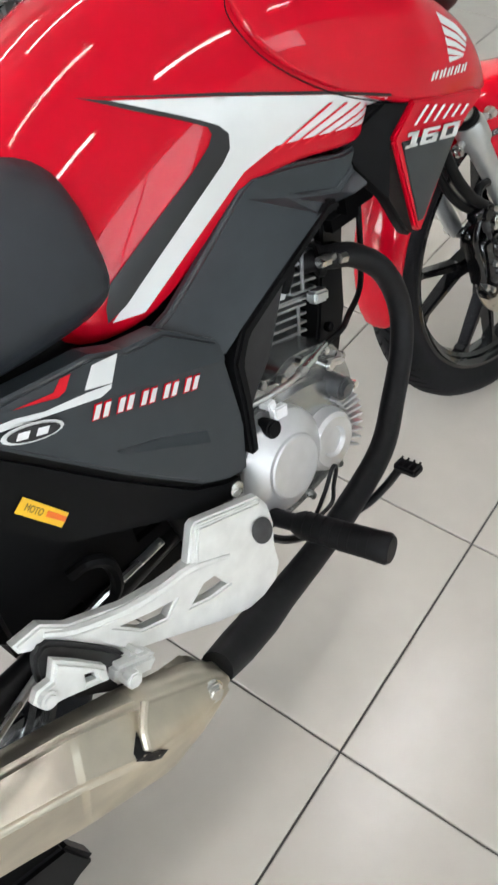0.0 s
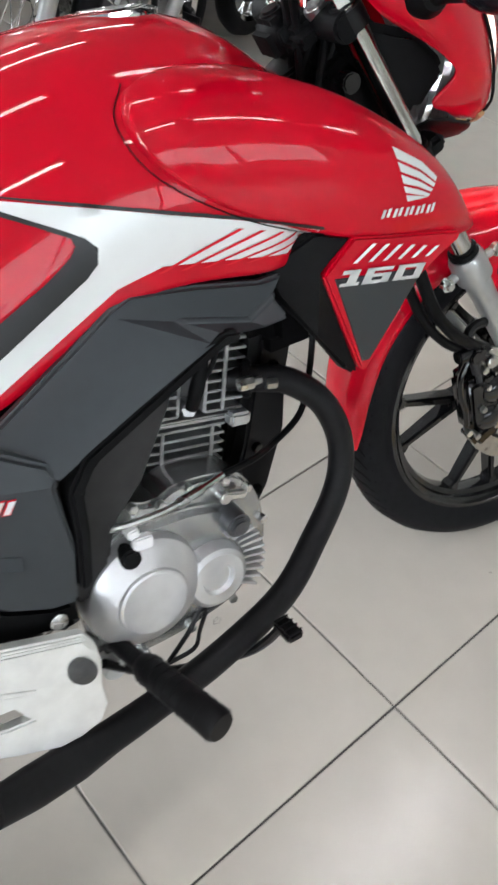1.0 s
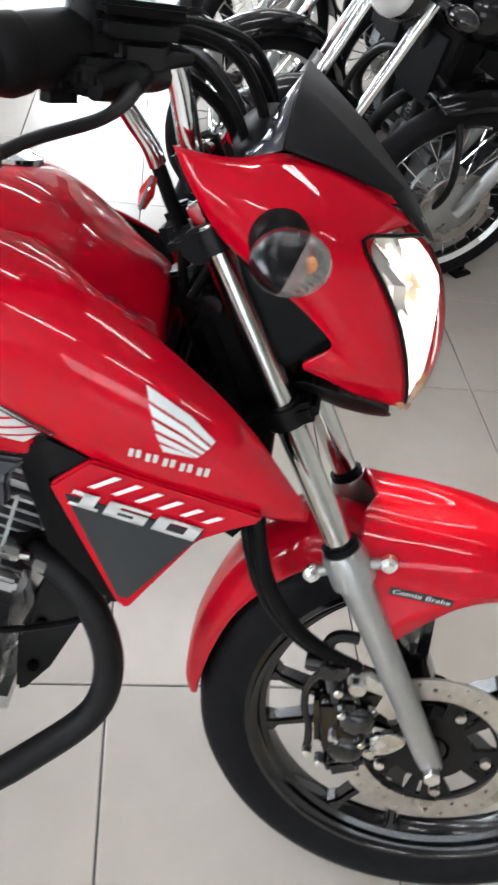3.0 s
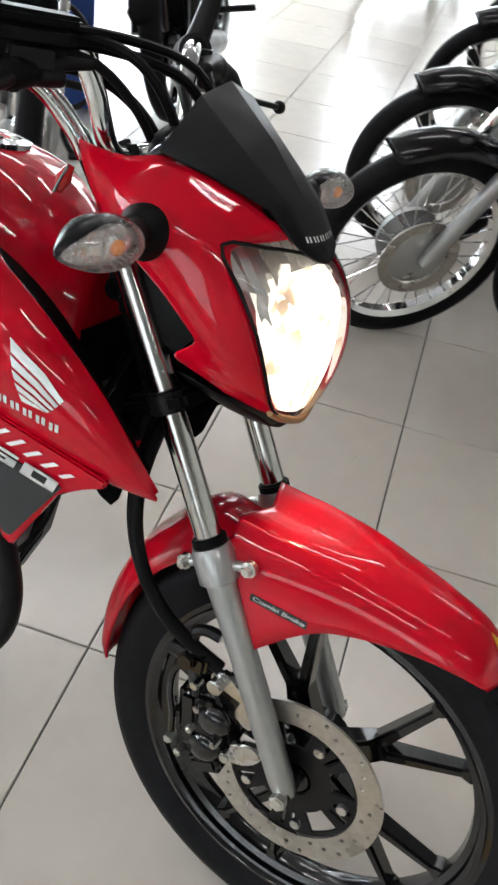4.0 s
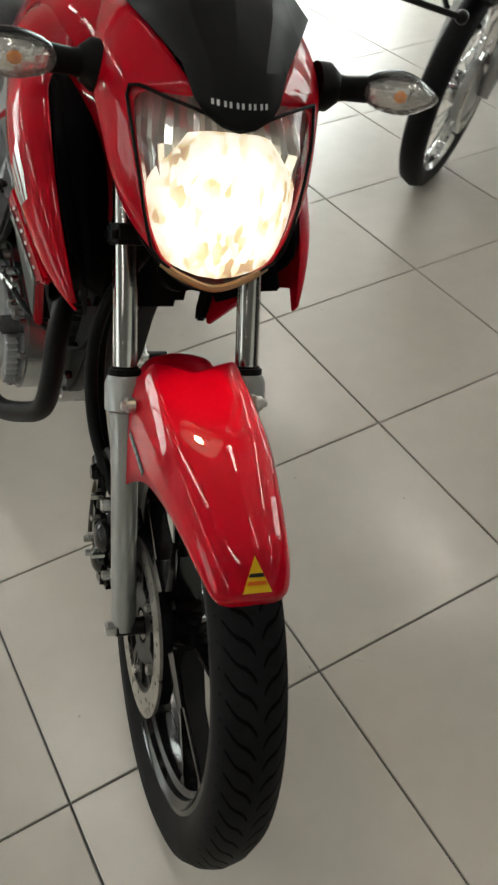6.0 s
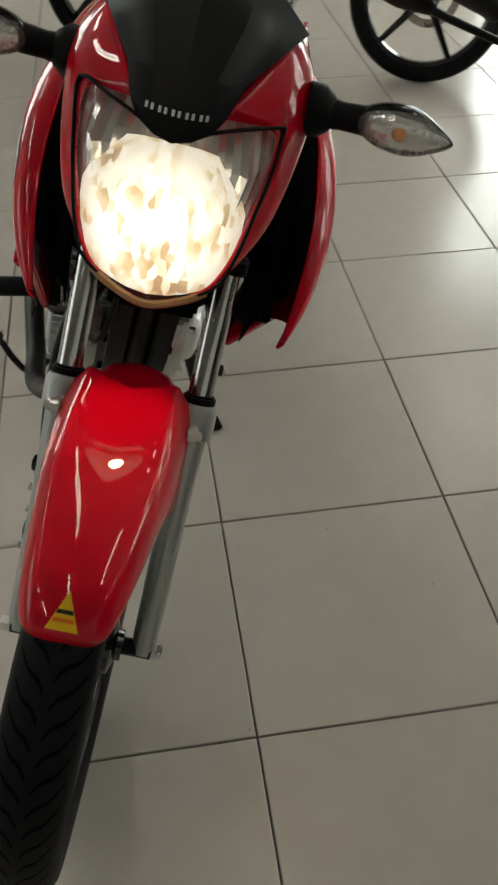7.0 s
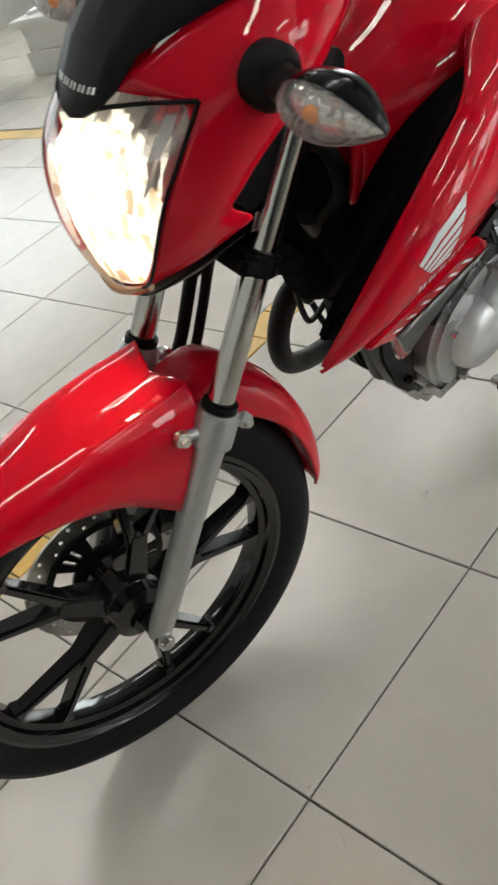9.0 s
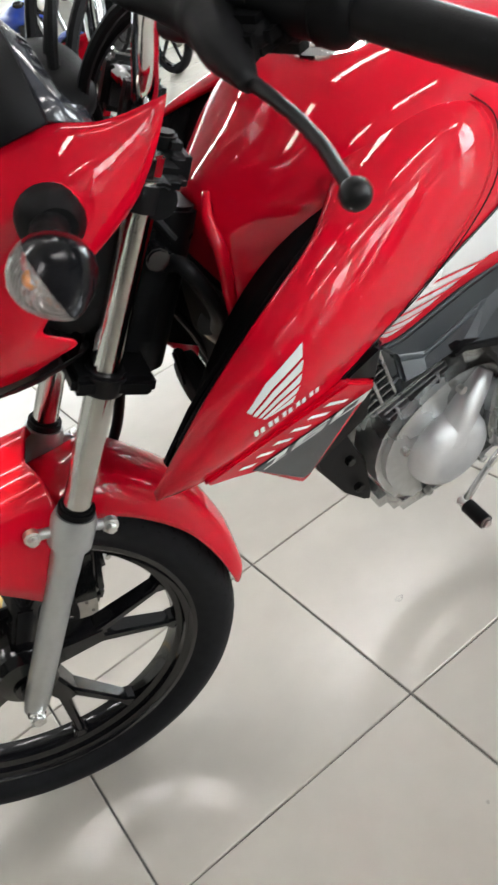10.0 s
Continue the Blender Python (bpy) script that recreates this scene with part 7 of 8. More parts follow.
# ---------- the motorcycles round about ----------
def parked_bike(paint, label, spoked, disc, wire_silver=True):
    """A small parked street motorcycle, its front wheel's foot at the origin, heading along +x."""
    root = tagged(new("parked_motorcycle"), label, "motorcycle", "parked motorcycles")
    r, base = 0.30, 1.27

    for nm, x, wd in (("front_wheel", 0.0, 0.075), ("rear_wheel", -base, 0.09)):
        c = (x, 0, r)
        lip = r - 0.062
        rim = part(nm, joined(turned([(lip + 0.006, -wd * 0.36), (lip - 0.010, -wd * 0.2), (lip - 0.012, wd * 0.2), (lip + 0.006, wd * 0.36), (lip + 0.003, 0)], c, segs=56),
                              turned([(0.0, -0.055), (0.035, -0.05), (0.045, -0.02), (0.045, 0.02), (0.035, 0.05), (0.0, 0.055)], c, closed=False, segs=24)),
                   CHROME if spoked else BLACK_GLOSS, root)
        part("tyre", turned([(lip + 0.003, -wd * 0.36), (r - 0.03, -wd * 0.5), (r - 0.010, -wd * 0.36), (r, 0), (r - 0.010, wd * 0.36), (r - 0.03, wd * 0.5), (lip + 0.003, wd * 0.36)], c, segs=64), RUBBER, rim, smooth=60)
        if spoked:
            for k in range(32):
                a = 2 * math.pi * k / 32
                b = a + (0.35 if k % 4 < 2 else -0.35)
                s = 1 if k % 2 else -1
                part("spoke", tube([(c[0] + 0.04 * math.cos(b), s * 0.03, r + 0.04 * math.sin(b)), (c[0] + lip * math.cos(a), 0, r + lip * math.sin(a))], 0.0022, 5, 0), CHROME, rim)
            part("drum_plate", turned([(0.0, -0.064), (0.055, -0.064), (0.086, -0.05), (0.090, -0.03), (0.0, -0.03)], c, closed=False, segs=32), SILVER_PAINT, rim)
            part("drum_plate", turned([(0.0, 0.064), (0.055, 0.064), (0.086, 0.05), (0.090, 0.03), (0.0, 0.03)], c, closed=False, segs=32), SILVER_PAINT, rim)
        else:
            for k in range(5):
                a = 2 * math.pi * k / 5
                part("spoke", tube([(c[0] + 0.035 * math.cos(a), 0, r + 0.035 * math.sin(a)), (c[0] + lip * math.cos(a + 0.15), 0, r + lip * math.sin(a + 0.15))], [0.018, 0.012], 8, 0, 0.7), BLACK_GLOSS, rim)
        if disc and x == 0.0:
            part("brake_disc", turned([(0.085, 0.062), (0.115, 0.062), (0.115, 0.058), (0.085, 0.058)], c, segs=48), STEEL, rim)

    def fk(z, y):
        return (-(z - r) * 0.5, y, z)

    for s in (-1, 1):
        part("fork_leg", tube([fk(r, s * 0.085), fk(0.34, s * 0.085), fk(0.56, s * 0.085)], [0.017, 0.021, 0.023], 16, 0), SILVER_PAINT, root)
        part("stanchion", rod(fk(0.56, s * 0.085), fk(0.90, s * 0.085), 0.0155), CHROME, root)
        part("grip", rod((-0.47, s * 0.23, 1.03), (-0.52, s * 0.34, 1.02), 0.017, 14, 0.003), GRIP_RUBBER, root)
        part("hand_lever", tube([(-0.41, s * 0.16, 1.04), (-0.385, s * 0.25, 1.02), (-0.40, s * 0.36, 1.0)], 0.006, 8), BLACK_METAL, root)
        part("mirror", joined(tube([(-0.43, s * 0.18, 1.04), (-0.42, s * 0.22, 1.15), (-0.43, s * 0.28, 1.24)], 0.006, 8), egg((-0.43, s * 0.31, 1.27), (0.03, 0.13, 0.08))), BLACK_PLASTIC, root)
        part("turn_signal", joined(rod((-0.25, s * 0.08, 0.86), (-0.25, s * 0.16, 0.86), 0.010, 10), egg((-0.245, s * 0.195, 0.86), (0.06, 0.09, 0.05))), BLACK_GLOSS, root)
        part("rear_shock", rod((-1.12, s * 0.12, 0.62), (-base, s * 0.12, 0.34), 0.022, 12), BLACK_METAL, root)
        part("side_cover", plate([(-0.98, 0.64), (-0.80, 0.62), (-0.76, 0.52), (-0.84, 0.44), (-1.02, 0.52)], s * 0.13, 0.04, 0.012), paint, root)
        part("foot_peg", rod((-0.72, s * 0.10, 0.30), (-0.70, s * 0.30, 0.30), 0.015, 10, 0.003), GRIP_RUBBER, root)
    part("handlebar", tube([(-0.52, -0.34, 1.02), (-0.46, -0.22, 1.035), (-0.40, -0.10, 1.03), (-0.36, -0.06, 0.95), (-0.36, 0.06, 0.95), (-0.40, 0.10, 1.03), (-0.46, 0.22, 1.035), (-0.52, 0.34, 1.02)], 0.011), CHROME, root)
    part("front_mudguard", grid([[(0.17, 0, 0.60), (0.165, 0.04, 0.595), (0.15, 0.058, 0.565)], [(0.04, 0, 0.655), (0.04, 0.045, 0.645), (0.04, 0.064, 0.61)], [(-0.12, 0, 0.635), (-0.12, 0.045, 0.625), (-0.115, 0.064, 0.59)], [(-0.27, 0, 0.53), (-0.265, 0.045, 0.52), (-0.25, 0.064, 0.49)], [(-0.33, 0, 0.36), (-0.325, 0.045, 0.355), (-0.305, 0.06, 0.35)]], both=True), paint, root, sub=1, solid=0.004, smooth=180)
    hl = part("headlamp", joined(egg((-0.235, 0, 0.86), (0.13, 0.19, 0.19)), block((-0.30, 0, 0.88), (0.10, 0.17, 0.16), 0.03)), BLACK_GLOSS, root)
    part("lamp_lens", egg((-0.195, 0, 0.86), (0.075, 0.165, 0.165)), REFLECTOR, hl)
    part("fuel_tank", loft([[(-0.88, 0, 0.80), (-0.88, 0.06, 0.79), (-0.88, 0.10, 0.74), (-0.88, 0.11, 0.66)], [(-0.70, 0, 0.91), (-0.70, 0.08, 0.90), (-0.70, 0.135, 0.84), (-0.70, 0.14, 0.70)], [(-0.52, 0, 0.925), (-0.52, 0.09, 0.91), (-0.52, 0.15, 0.85), (-0.52, 0.15, 0.71)], [(-0.40, 0, 0.86), (-0.40, 0.07, 0.85), (-0.40, 0.12, 0.80), (-0.40, 0.12, 0.72)]]), paint, root, sub=2, smooth=180)
    part("seat", loft([[(-0.85, 0, 0.80), (-0.85, 0.08, 0.79), (-0.85, 0.12, 0.75), (-0.85, 0.12, 0.68)], [(-1.05, 0, 0.79), (-1.05, 0.10, 0.785), (-1.05, 0.15, 0.75), (-1.05, 0.15, 0.69)], [(-1.30, 0, 0.83), (-1.30, 0.09, 0.825), (-1.30, 0.13, 0.80), (-1.30, 0.12, 0.74)], [(-1.52, 0, 0.86), (-1.52, 0.06, 0.855), (-1.52, 0.09, 0.84), (-1.52, 0.08, 0.80)]]), VINYL, root, sub=2, smooth=180)
    part("tail_cowl", loft([[(-1.15, 0, 0.68), (-1.15, 0.10, 0.67), (-1.15, 0.12, 0.62), (-1.15, 0.08, 0.60)], [(-1.45, 0, 0.80), (-1.45, 0.09, 0.79), (-1.45, 0.10, 0.74), (-1.45, 0.07, 0.71)], [(-1.64, 0, 0.82), (-1.64, 0.05, 0.815), (-1.64, 0.06, 0.785), (-1.64, 0.04, 0.77)]]), paint, root, sub=1, smooth=180)
    part("tail_lamp", egg((-1.62, 0, 0.76), (0.06, 0.11, 0.06)), TAIL_RED, root)
    part("rear_mudguard", grid([[(-1.05, 0, 0.58), (-1.05, 0.05, 0.57)], [(-1.28, 0, 0.66), (-1.28, 0.06, 0.65)], [(-1.50, 0, 0.62), (-1.50, 0.06, 0.61)], [(-1.66, 0, 0.45), (-1.65, 0.06, 0.45)]], both=True), BLACK_PLASTIC, root, sub=1, solid=0.004, smooth=180)
    eng = part("engine", joined(block((-0.66, 0, 0.34), (0.30, 0.22, 0.18), 0.03), rod((-0.62, -0.14, 0.33), (-0.62, 0.14, 0.33), 0.07, 28, 0.01), rod((-0.73, -0.13, 0.36), (-0.73, 0.13, 0.36), 0.06, 28, 0.01)), DARK_CAST, root)
    for k in range(9):
        part("cooling_fin", block((-0.57 - 0.004 * k, 0, 0.44 + 0.02 * k), (0.14, 0.14, 0.008), 0.002), CAST, eng)
    part("cylinder", block((-0.59, 0, 0.52), (0.11, 0.11, 0.20), 0.01), BLACK_METAL, eng)
    part("frame_tube", joined(tube([(-0.36, 0, 0.80), (-0.46, 0, 0.55), (-0.52, 0, 0.28), (-0.62, 0, 0.22), (-0.86, 0, 0.24)], 0.019), tube([(-0.36, 0, 0.76), (-0.80, 0, 0.66), (-1.3, 0, 0.70)], 0.022)), BLACK_METAL, root)
    for q in (-1, 1):
        part("swing_arm", tube([(-0.84, q * 0.08, 0.32), (-base, q * 0.095, 0.30)], 0.018, 10, 0), BLACK_METAL, root)
    part("exhaust", tube([(-0.54, -0.06, 0.53), (-0.45, -0.08, 0.47), (-0.44, -0.11, 0.36), (-0.55, -0.14, 0.24), (-0.80, -0.16, 0.21), (-1.0, -0.17, 0.24), (-1.05, -0.175, 0.25), (-1.55, -0.18, 0.36)], [0.02, 0.02, 0.02, 0.02, 0.02, 0.025, 0.045, 0.045], 16), BLACK_METAL, root)
    part("air_box", block((-0.92, 0, 0.56), (0.26, 0.24, 0.20), 0.03), BLACK_PLASTIC, root)
    part("steering_cover", block((-0.46, 0, 0.66), (0.14, 0.20, 0.22), 0.03), BLACK_PLASTIC, root)
    part("inner_mudguard", block((-1.02, 0, 0.42), (0.16, 0.16, 0.22), 0.03), BLACK_PLASTIC, root)
    for q in (-1, 1):
        part("crash_bar", tube([(-0.40, 0, 0.66), (-0.42, q * 0.16, 0.60), (-0.42, q * 0.24, 0.45), (-0.44, q * 0.20, 0.32), (-0.52, q * 0.06, 0.28)], 0.010, 10), BLACK_METAL, root)
    part("side_stand", joined(tube([(-0.78, 0.12, 0.26), (-0.72, 0.20, 0.10), (-0.70, 0.235, 0.055)], 0.011, 8), block((-0.69, 0.24, 0.052), (0.07, 0.04, 0.012), 0.003, (10, 0, 0))), BLACK_METAL, root)
    return root


def parked(x, y, heading):
    return pose(x, y, 0, 0, 0, heading) @ pose(0, 0, 0, -10, 0, 0)


black_bike = parked_bike(BLACK_PAINT, "black street motorcycle with wire-spoked wheels, parked in a row", True, True)
black_bike.matrix_world = parked(0.31, 1.80, 212)
for x, y, h in ((0.85, 1.92, 195), (0.32, 2.36, 203), (1.62, 2.25, 200), (-0.86, 1.70, 300), (0.95, 3.15, 200), (1.75, 3.35, 200), (0.42, 3.3, 200), (2.5, 2.6, 195), (0.55, 4.2, 200), (1.5, 4.4, 200)):
    copy_thing(black_bike, parked(x, y, h))
blue_bike = parked_bike(BLUE, "blue street motorcycle with black cast wheels, parked behind the row", False, True)
blue_bike.matrix_world = parked(-1.03, 4.27, 100)
copy_thing(blue_bike, parked(-1.9, -5.0, 100))
white_bike = parked_bike(WHITE_PAINT, "pearl white motorcycle with black cast wheels, parked by the walkway", False, True)
white_bike.matrix_world = parked(-2.15, 1.50, 67)
copy_thing(white_bike, parked(-2.15, -0.85, 10))
copy_thing(white_bike, parked(-2.9, -5.4, 95))
copy_thing(black_bike, parked(-0.55, 6.2, 250))
copy_thing(black_bike, parked(-1.0, -5.2, 100))


# ---------- low display bench with goods ----------
bench = tagged(new("display_bench"), "low white display bench along the walkway, cluttered with goods", "bench")
bench.matrix_world = pose(-2.95, -2.75, 0)
part("bench_top", block((0, 0, 0.33), (0.62, 3.2, 0.05), 0.006), WHITE_LAM, bench)
part("front_panel", block((0.28, 0, 0.075), (0.03, 3.16, 0.15), 0.004), WHITE_LAM, bench)
for y, b in ((-1.15, 0.8), (-0.32, 0.55), (1.18, 0.72)):
    part("upper_panel", block((0.262, y, 0.228), (0.02, b, 0.152), 0.003), WHITE_LAM, bench)
part("shelf", block((-0.02, 0, 0.14), (0.54, 3.1, 0.018), 0.002), WHITE_LAM, bench)
part("back_panel", block((-0.29, 0, 0.152), (0.02, 3.16, 0.30), 0.002), WHITE_LAM, bench)
for y in (-1.5, 0, 1.5):
    part("bench_leg", block((-0.05, y, 0.152), (0.50, 0.05, 0.304), 0.004), WHITE_LAM, bench)


def helmet(mat, label, m):
    root = tagged(new("helmet"), label, "helmet", "helmets on the bench")
    b = egg((0, 0, 0.13), (0.31, 0.24, 0.26))
    bmesh.ops.bisect_plane(b, geom=b.verts[:] + b.edges[:] + b.faces[:], plane_co=(0, 0, 0.02), plane_no=(0, 0, -1), clear_outer=True)
    part("shell", b, mat, root, solid=0.012)
    v = egg((0.012, 0, 0.145), (0.31, 0.235, 0.20))
    bmesh.ops.bisect_plane(v, geom=v.verts[:] + v.edges[:] + v.faces[:], plane_co=(0.06, 0, 0), plane_no=(-1, 0, 0.1), clear_outer=True)
    part("helmet_visor", v, SMOKE, root)
    laid_patch = egg((0, 0, 0.13), (0.314, 0.244, 0.264), n=20)
    for no, co in (((0, 0, -1), (0, 0, 0.15)), ((0, 0, 1), (0, 0, 0.215)), ((0, -1, 0), (0, 0.04, 0)), ((1, 0, 0), (-0.01, 0, 0)), ((-1, 0, 0), (-0.09, 0, 0))):
        bmesh.ops.bisect_plane(laid_patch, geom=laid_patch.verts[:] + laid_patch.edges[:] + laid_patch.faces[:], plane_co=co, plane_no=no, clear_outer=True)
    part("red_patch", laid_patch, TAIL_RED, root)
    part("trim_rim", tube([(0.13, 0.06, 0.03), (0, 0.11, 0.02), (-0.13, 0.05, 0.03), (-0.13, -0.05, 0.03), (0, -0.11, 0.02), (0.13, -0.06, 0.03)], 0.008, 8), BLACK_PLASTIC, root)
    root.matrix_world = m
    return root


helmet(NAVY, "dark navy full-face helmet with a red patch on the bench", pose(-2.86, -3.02, 0.357, 0, 0, 75) @ Matrix.Scale(1.35, 4))
rng = random.Random(5)
def crumpled(size, much):
    """A soft heap with an uneven surface."""
    b = egg((0, 0, size[2] * 0.42), size, n=18)
    for v in b.verts:
        k = 1 + much * (math.sin(37 * v.co.x + 1.3) * math.cos(41 * v.co.y) + 0.6 * math.sin(83 * v.co.y + 60 * v.co.z))
        v.co = (v.co.x * k, v.co.y * k, max(0.0, v.co.z * k))
    return b


for x, y, h, kind_ in ((-2.78, -2.72, 30, 0), (-2.72, -2.52, -20, 1), (-2.88, -2.50, 60, 2), (-2.74, -2.30, 10, 0), (-2.70, -2.08, 70, 3), (-2.85, -2.16, 15, 1), (-2.74, -1.86, -35, 1), (-2.88, -1.90, 20, 2), (-2.72, -1.62, 40, 0), (-2.88, -1.55, 0, 1)):
    if kind_ == 0:
        ob = tagged(part("plastic_bag", crumpled((0.20, 0.15, 0.10), 0.16), BAG), "crumpled clear white plastic bag on the bench", "bag", "goods on the bench")
    elif kind_ == 1:
        ob = tagged(part("glove", joined(crumpled((0.20, 0.10, 0.05), 0.10), crumpled((0.09, 0.16, 0.045), 0.12)), BLACK_PLASTIC, smooth=180), "black riding glove lying on the bench", "glove", "goods on the bench")
    elif kind_ == 2:
        ob = tagged(part("cardboard_box", joined(block((0, 0, 0.055), (0.16, 0.12, 0.11), 0.004), block((0, 0, 0.112), (0.165, 0.04, 0.003), 0)), BLACK_GLOSS), "dark accessory box standing on the bench", "box", "goods on the bench")
    else:
        ob = tagged(part("tape_roll", turned([(0.045, -0.012), (0.075, -0.012), (0.075, 0.012), (0.045, 0.012)], (0, 0, 0), segs=32), WHITE_LAM, xf=pose(0, 0, 0.013, 90, 0, 0)), "white roll of tape lying on the bench", "tape", "goods on the bench")
    ob.matrix_world = pose(x, y, 0.3555, 0, 0, h)
for x, y in ((-2.85, -2.55), (-2.88, -2.28)):
    ob = tagged(part("cloth", crumpled((0.26, 0.18, 0.11), 0.14), BLACK_PLASTIC, smooth=180), "dark folded cloth on the lower shelf of the bench", "cloth", "goods on the shelf")
    ob.matrix_world = pose(x, y, 0.15, 0, 0, 20)
for i in range(4):
    m = pose(-2.9 + rng.uniform(-0.12, 0.14), -4.2 + 0.25 * i, 0.357, 0, 0, rng.uniform(-50, 50))
    mat, lab = ((PAPER, "white folded leaflet lying on the bench"), (BLACK_GLOSS, "small black accessory box on the bench"), (WHITE_LAM, "small white parts box on the bench"))[i % 3]
    ob = part(("leaflet", "accessory_box", "parts_box")[i % 3], block((0, 0, 0.012 if i % 3 == 0 else 0.03), (0.22, 0.15, 0.022 if i % 3 == 0 else 0.06), 0.003), mat)
    ob.matrix_world = m
    tagged(ob, lab, "box" if i % 3 else "paper", "goods on the bench")

# blue bin with a wrapped sack, standing among the parked motorcycles
bin_ = tagged(new("storage_bin"), "blue plastic bin with a yellow warning triangle, among parked motorcycles", "bin")
bin_.matrix_world = pose(-1.29, 3.00, 0, 0, 0, 25) @ Matrix.Diagonal((0.66, 0.9, 1, 1))
part("body", loft([[(-0.17, 0, 0.45), (-0.17, 0.17, 0.45), (-0.15, 0.15, 0.0)], [(0.17, 0, 0.45), (0.17, 0.17, 0.45), (0.15, 0.15, 0.0)]]), BLUE_PLASTIC, bin_)
part("warning_mark", plate([(0.05, 0.25), (0.12, 0.25), (0.085, 0.31)], -0.171, 0.003, 0), YELLOW_STICKER, bin_)
sack = tagged(part("sack", loft([[(-0.16, 0, 0.75), (-0.16, 0.10, 0.72), (-0.15, 0.14, 0.46)], [(-0.05, 0, 0.86), (-0.05, 0.13, 0.80), (-0.05, 0.16, 0.452)], [(0.10, 0, 0.80), (0.10, 0.12, 0.76), (0.10, 0.15, 0.452)], [(0.16, 0, 0.70), (0.16, 0.09, 0.68), (0.15, 0.13, 0.46)]]), PAPER, sub=1, smooth=180), "crumpled white and yellow wrapped sack on the bin", "sack")
sack.matrix_world = pose(-1.29, 3.00, 0, 0, 0, 25) @ Matrix.Diagonal((0.66, 0.9, 1, 1))


# ---------- floor ----------
slab = part("floor", block(((X0 + X1) / 2, (Y0 + Y1) / 2, -0.055), (X1 - X0 + 0.4, Y1 - Y0 + 0.4, 0.10), 0), GROUT)
tagged(slab, "showroom floor of pale glossy square tiles with dark joints", "floor", kind="structure")


def tile_mesh(name, a, b, mat, gap=0.0035):
    """One tile, its top at z = 0, its sides sloping into the joint."""
    bm = bmesh.new()
    x, y, e = a / 2 - gap / 2, b / 2 - gap / 2, 0.0016
    lo = [bm.verts.new(p) for p in ((-x, -y, -0.006), (x, -y, -0.006), (x, y, -0.006), (-x, y, -0.006))]
    mi = [bm.verts.new(p) for p in ((-x, -y, -0.0012), (x, -y, -0.0012), (x, y, -0.0012), (-x, y, -0.0012))]
    hi = [bm.verts.new(p) for p in ((-x + e, -y + e, 0), (x - e, -y + e, 0), (x - e, y - e, 0), (-x + e, y - e, 0))]
    for p, q in ((lo, mi), (mi, hi)):
        for j in range(4):
            bm.faces.new((p[j], p[(j + 1) % 4], q[(j + 1) % 4], q[j]))
    bm.faces.new(hi)
    me = bpy.data.meshes.new(name)
    bm.to_mesh(me)
    bm.free()
    me.materials.append(mat)
    return me


STRIP = (-0.470, -0.364)   # the yellow walkway line along x
CROSS = (-1.785, -1.675)   # the yellow line that leaves it
whole, cut = tile_mesh("tile", PITCH, PITCH, TILE), tile_mesh("tile", PITCH, -STRIP[1], TILE)
small = tile_mesh("yellow_tile", 0.106, 0.106, YELLOW_TILE, 0.004)
spots, rows_y = [], []
y = 0.0
while y < Y1:
    rows_y.append((y + PITCH / 2, whole))
    y += PITCH
rows_y.append((STRIP[1] / 2, cut))
y = STRIP[0]
while y > Y0:
    rows_y.append((y - PITCH / 2, whole))
    y -= PITCH
for yy, me in rows_y:
    k0, k1 = math.floor(X0 / PITCH), math.ceil(X1 / PITCH)
    for k in range(k0, k1):
        spots.append((PITCH * (k + 0.5), yy, me))
near = sorted(spots, key=lambda s: abs(s[0] + 0.2) + abs(s[1] - 0.6))
for x, yy, me in near[:300]:
    if me is whole and yy < STRIP[0] and CROSS[0] - 0.2 < x < CROSS[1] + 0.2:
        continue
    ob = new("tile", me)
    ob.parent = slab
    ob.location = (x, yy, 0)
far = []
for x, yy, me in [s for s in near[300:]] + [s for s in near[:300] if s[2] is whole and s[1] < STRIP[0] and CROSS[0] - 0.2 < s[0] < CROSS[1] + 0.2]:
    if yy < STRIP[0] and abs(x - (CROSS[0] + CROSS[1]) / 2) < PITCH / 2 + 0.053:
        x0, x1 = x - PITCH / 2, x + PITCH / 2
        spans = [(x0, min(x1, CROSS[0])), (max(x0, CROSS[1]), x1)]
    else:
        spans = [(x - PITCH / 2, x + PITCH / 2)]
    b = PITCH if me is whole else -STRIP[1]
    for a0, a1 in spans:
        if a1 - a0 > 0.02:
            far.append(((a0 + a1) / 2, yy, a1 - a0, b))
verts, faces = [], []
for x, yy, a, b in far:
    k = len(verts)
    g, e = 0.00175, 0.0016
    p, q = a / 2 - g, b / 2 - g
    for dx, dy, z in ((-p, -q, -0.006), (p, -q, -0.006), (p, q, -0.006), (-p, q, -0.006), (-p + e, -q + e, 0), (p - e, -q + e, 0), (p - e, q - e, 0), (-p + e, q - e, 0)):
        verts.append((x + dx, yy + dy, z))
    faces += [(k + 4, k + 5, k + 6, k + 7)] + [(k + j, k + (j + 1) % 4, k + 4 + (j + 1) % 4, k + 4 + j) for j in range(4)]
me = bpy.data.meshes.new("far_tiles")
me.from_pydata(verts, [], faces)
me.materials.append(TILE)
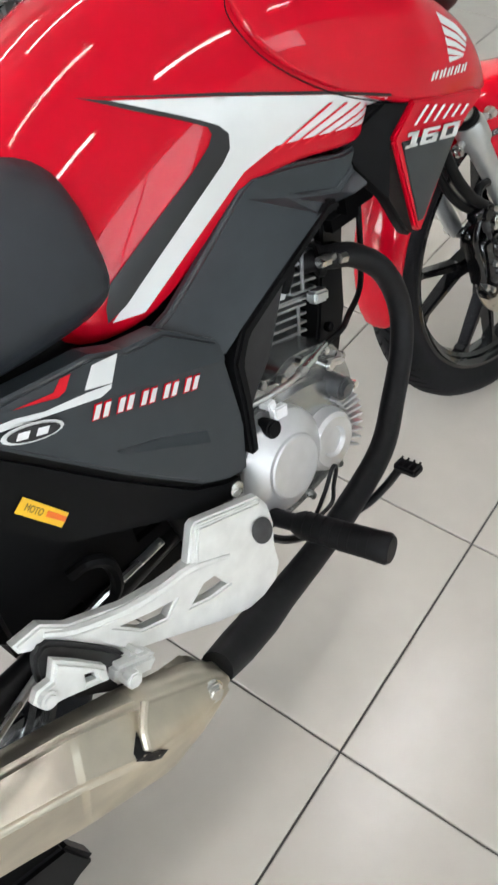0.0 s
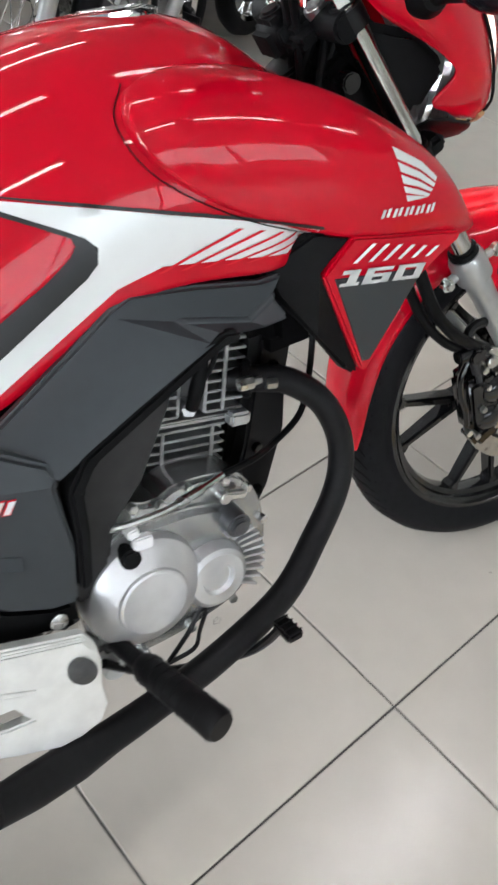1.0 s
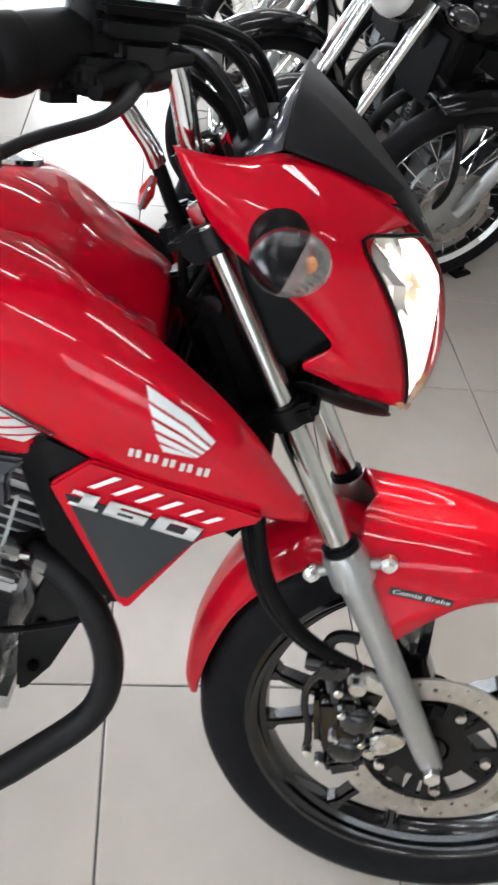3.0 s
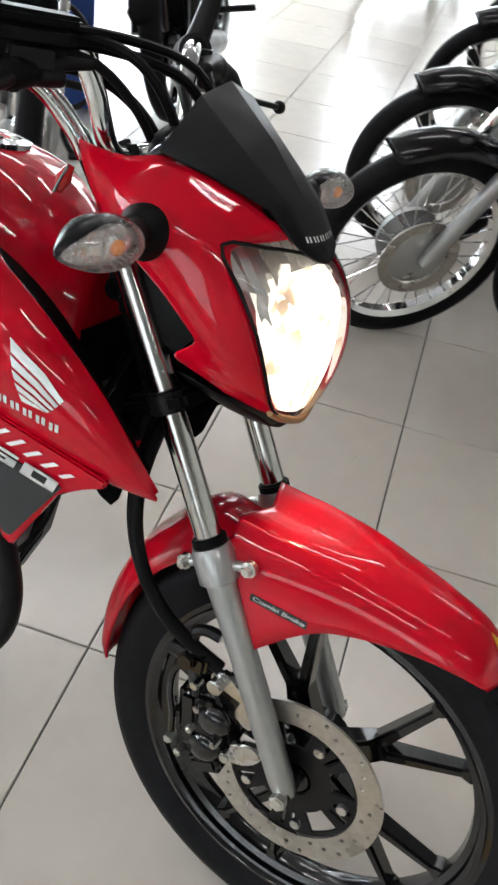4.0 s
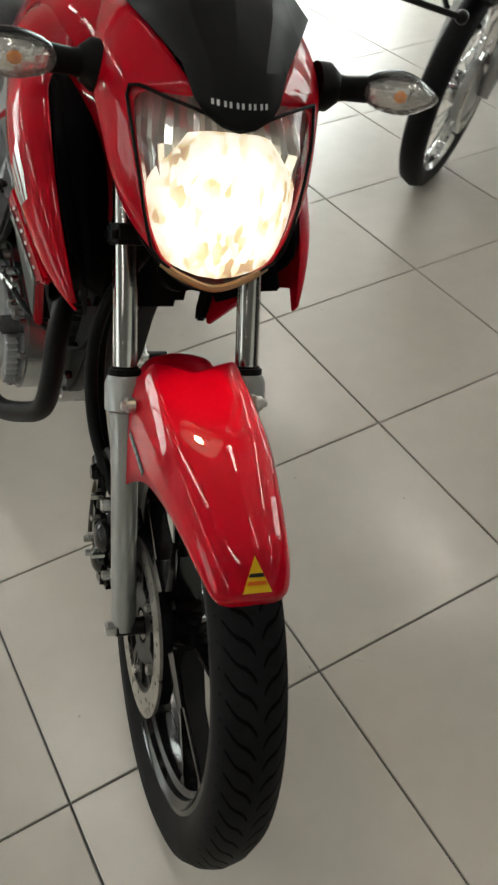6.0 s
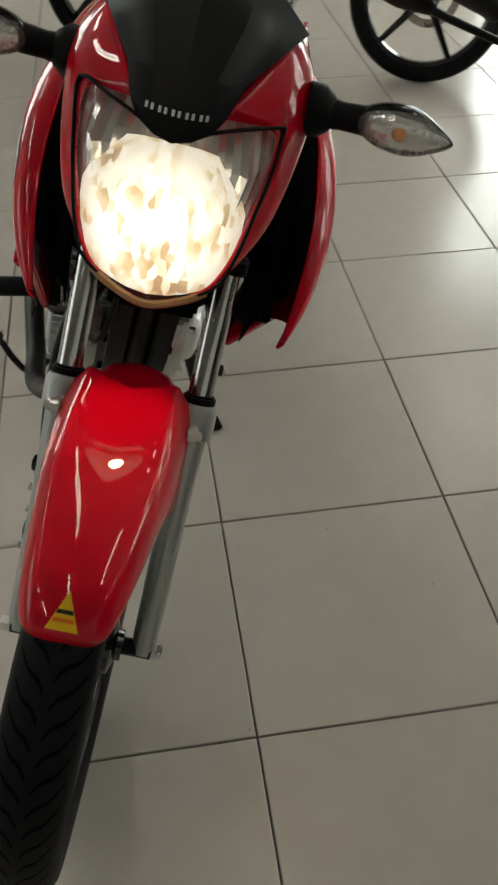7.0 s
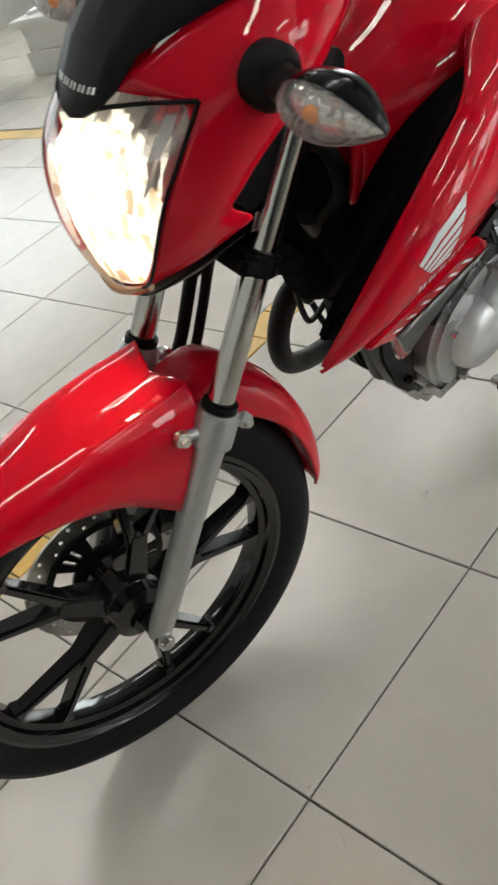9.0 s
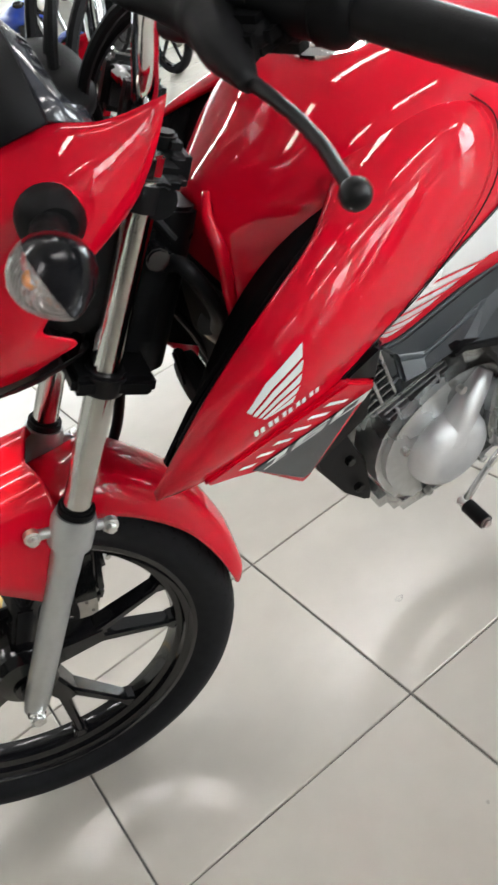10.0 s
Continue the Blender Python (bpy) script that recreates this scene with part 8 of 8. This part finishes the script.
ft = new("far_tiles", me)
ft.parent = slab
ft["kind"] = "stuff"
xs = X0 + 0.053
while xs < X1:
    ob = new("yellow_tile", small)
    ob.parent = slab
    ob.location = (xs, (STRIP[0] + STRIP[1]) / 2, 0)
    xs += 0.106
ys = STRIP[0] - 0.053
while ys > Y0:
    ob = new("yellow_tile", small)
    ob.parent = slab
    ob.location = ((CROSS[0] + CROSS[1]) / 2, ys, 0)
    ys -= 0.106

# specks, a ring-shaped stain and scratches on the tiles
rng = random.Random(11)
verts, faces = [], []


def speck(cx, cy, rx, ry, turn, n=7, hole=0.0):
    k = len(verts)
    ring = []
    for j in range(n):
        a = 2 * math.pi * j / n
        q = 1 + rng.uniform(-0.3, 0.3)
        x, y = rx * q * math.cos(a), ry * q * math.sin(a)
        ring.append((cx + x * math.cos(turn) - y * math.sin(turn), cy + x * math.sin(turn) + y * math.cos(turn), x, y))
    verts.extend((p[0], p[1], 0.0004) for p in ring)
    if hole:
        verts.extend((cx + (p[0] - cx) * hole, cy + (p[1] - cy) * hole, 0.0004) for p in ring)
        faces.extend((k + j, k + (j + 1) % n, k + n + (j + 1) % n, k + n + j) for j in range(n))
    else:
        faces.append(tuple(range(k, k + n)))


speck(-0.121, 0.294, 0.008, 0.006, 0.3, 18, 0.7)
for dx, dy in ((0.002, 0.001), (-0.003, 0.002), (0.006, -0.003)):
    speck(-0.121 + dx, 0.294 + dy, 0.0025, 0.0018, dx * 300)
for _ in range(70):
    speck(rng.uniform(-1.6, 1.6), rng.uniform(-1.2, 2.2), rng.uniform(0.0012, 0.004), rng.uniform(0.0010, 0.003), rng.uniform(0, 3))
for _ in range(16):
    speck(rng.uniform(-1.2, 1.2), rng.uniform(-0.9, 1.8), rng.uniform(0.010, 0.026), 0.0007, rng.uniform(0, 3), 6)
me = bpy.data.meshes.new("floor_speck")
me.from_pydata(verts, [], faces)
me.materials.append(SPECK)
sp_ = new("floor_speck", me)
sp_.parent = slab
sp_["kind"] = "stuff"
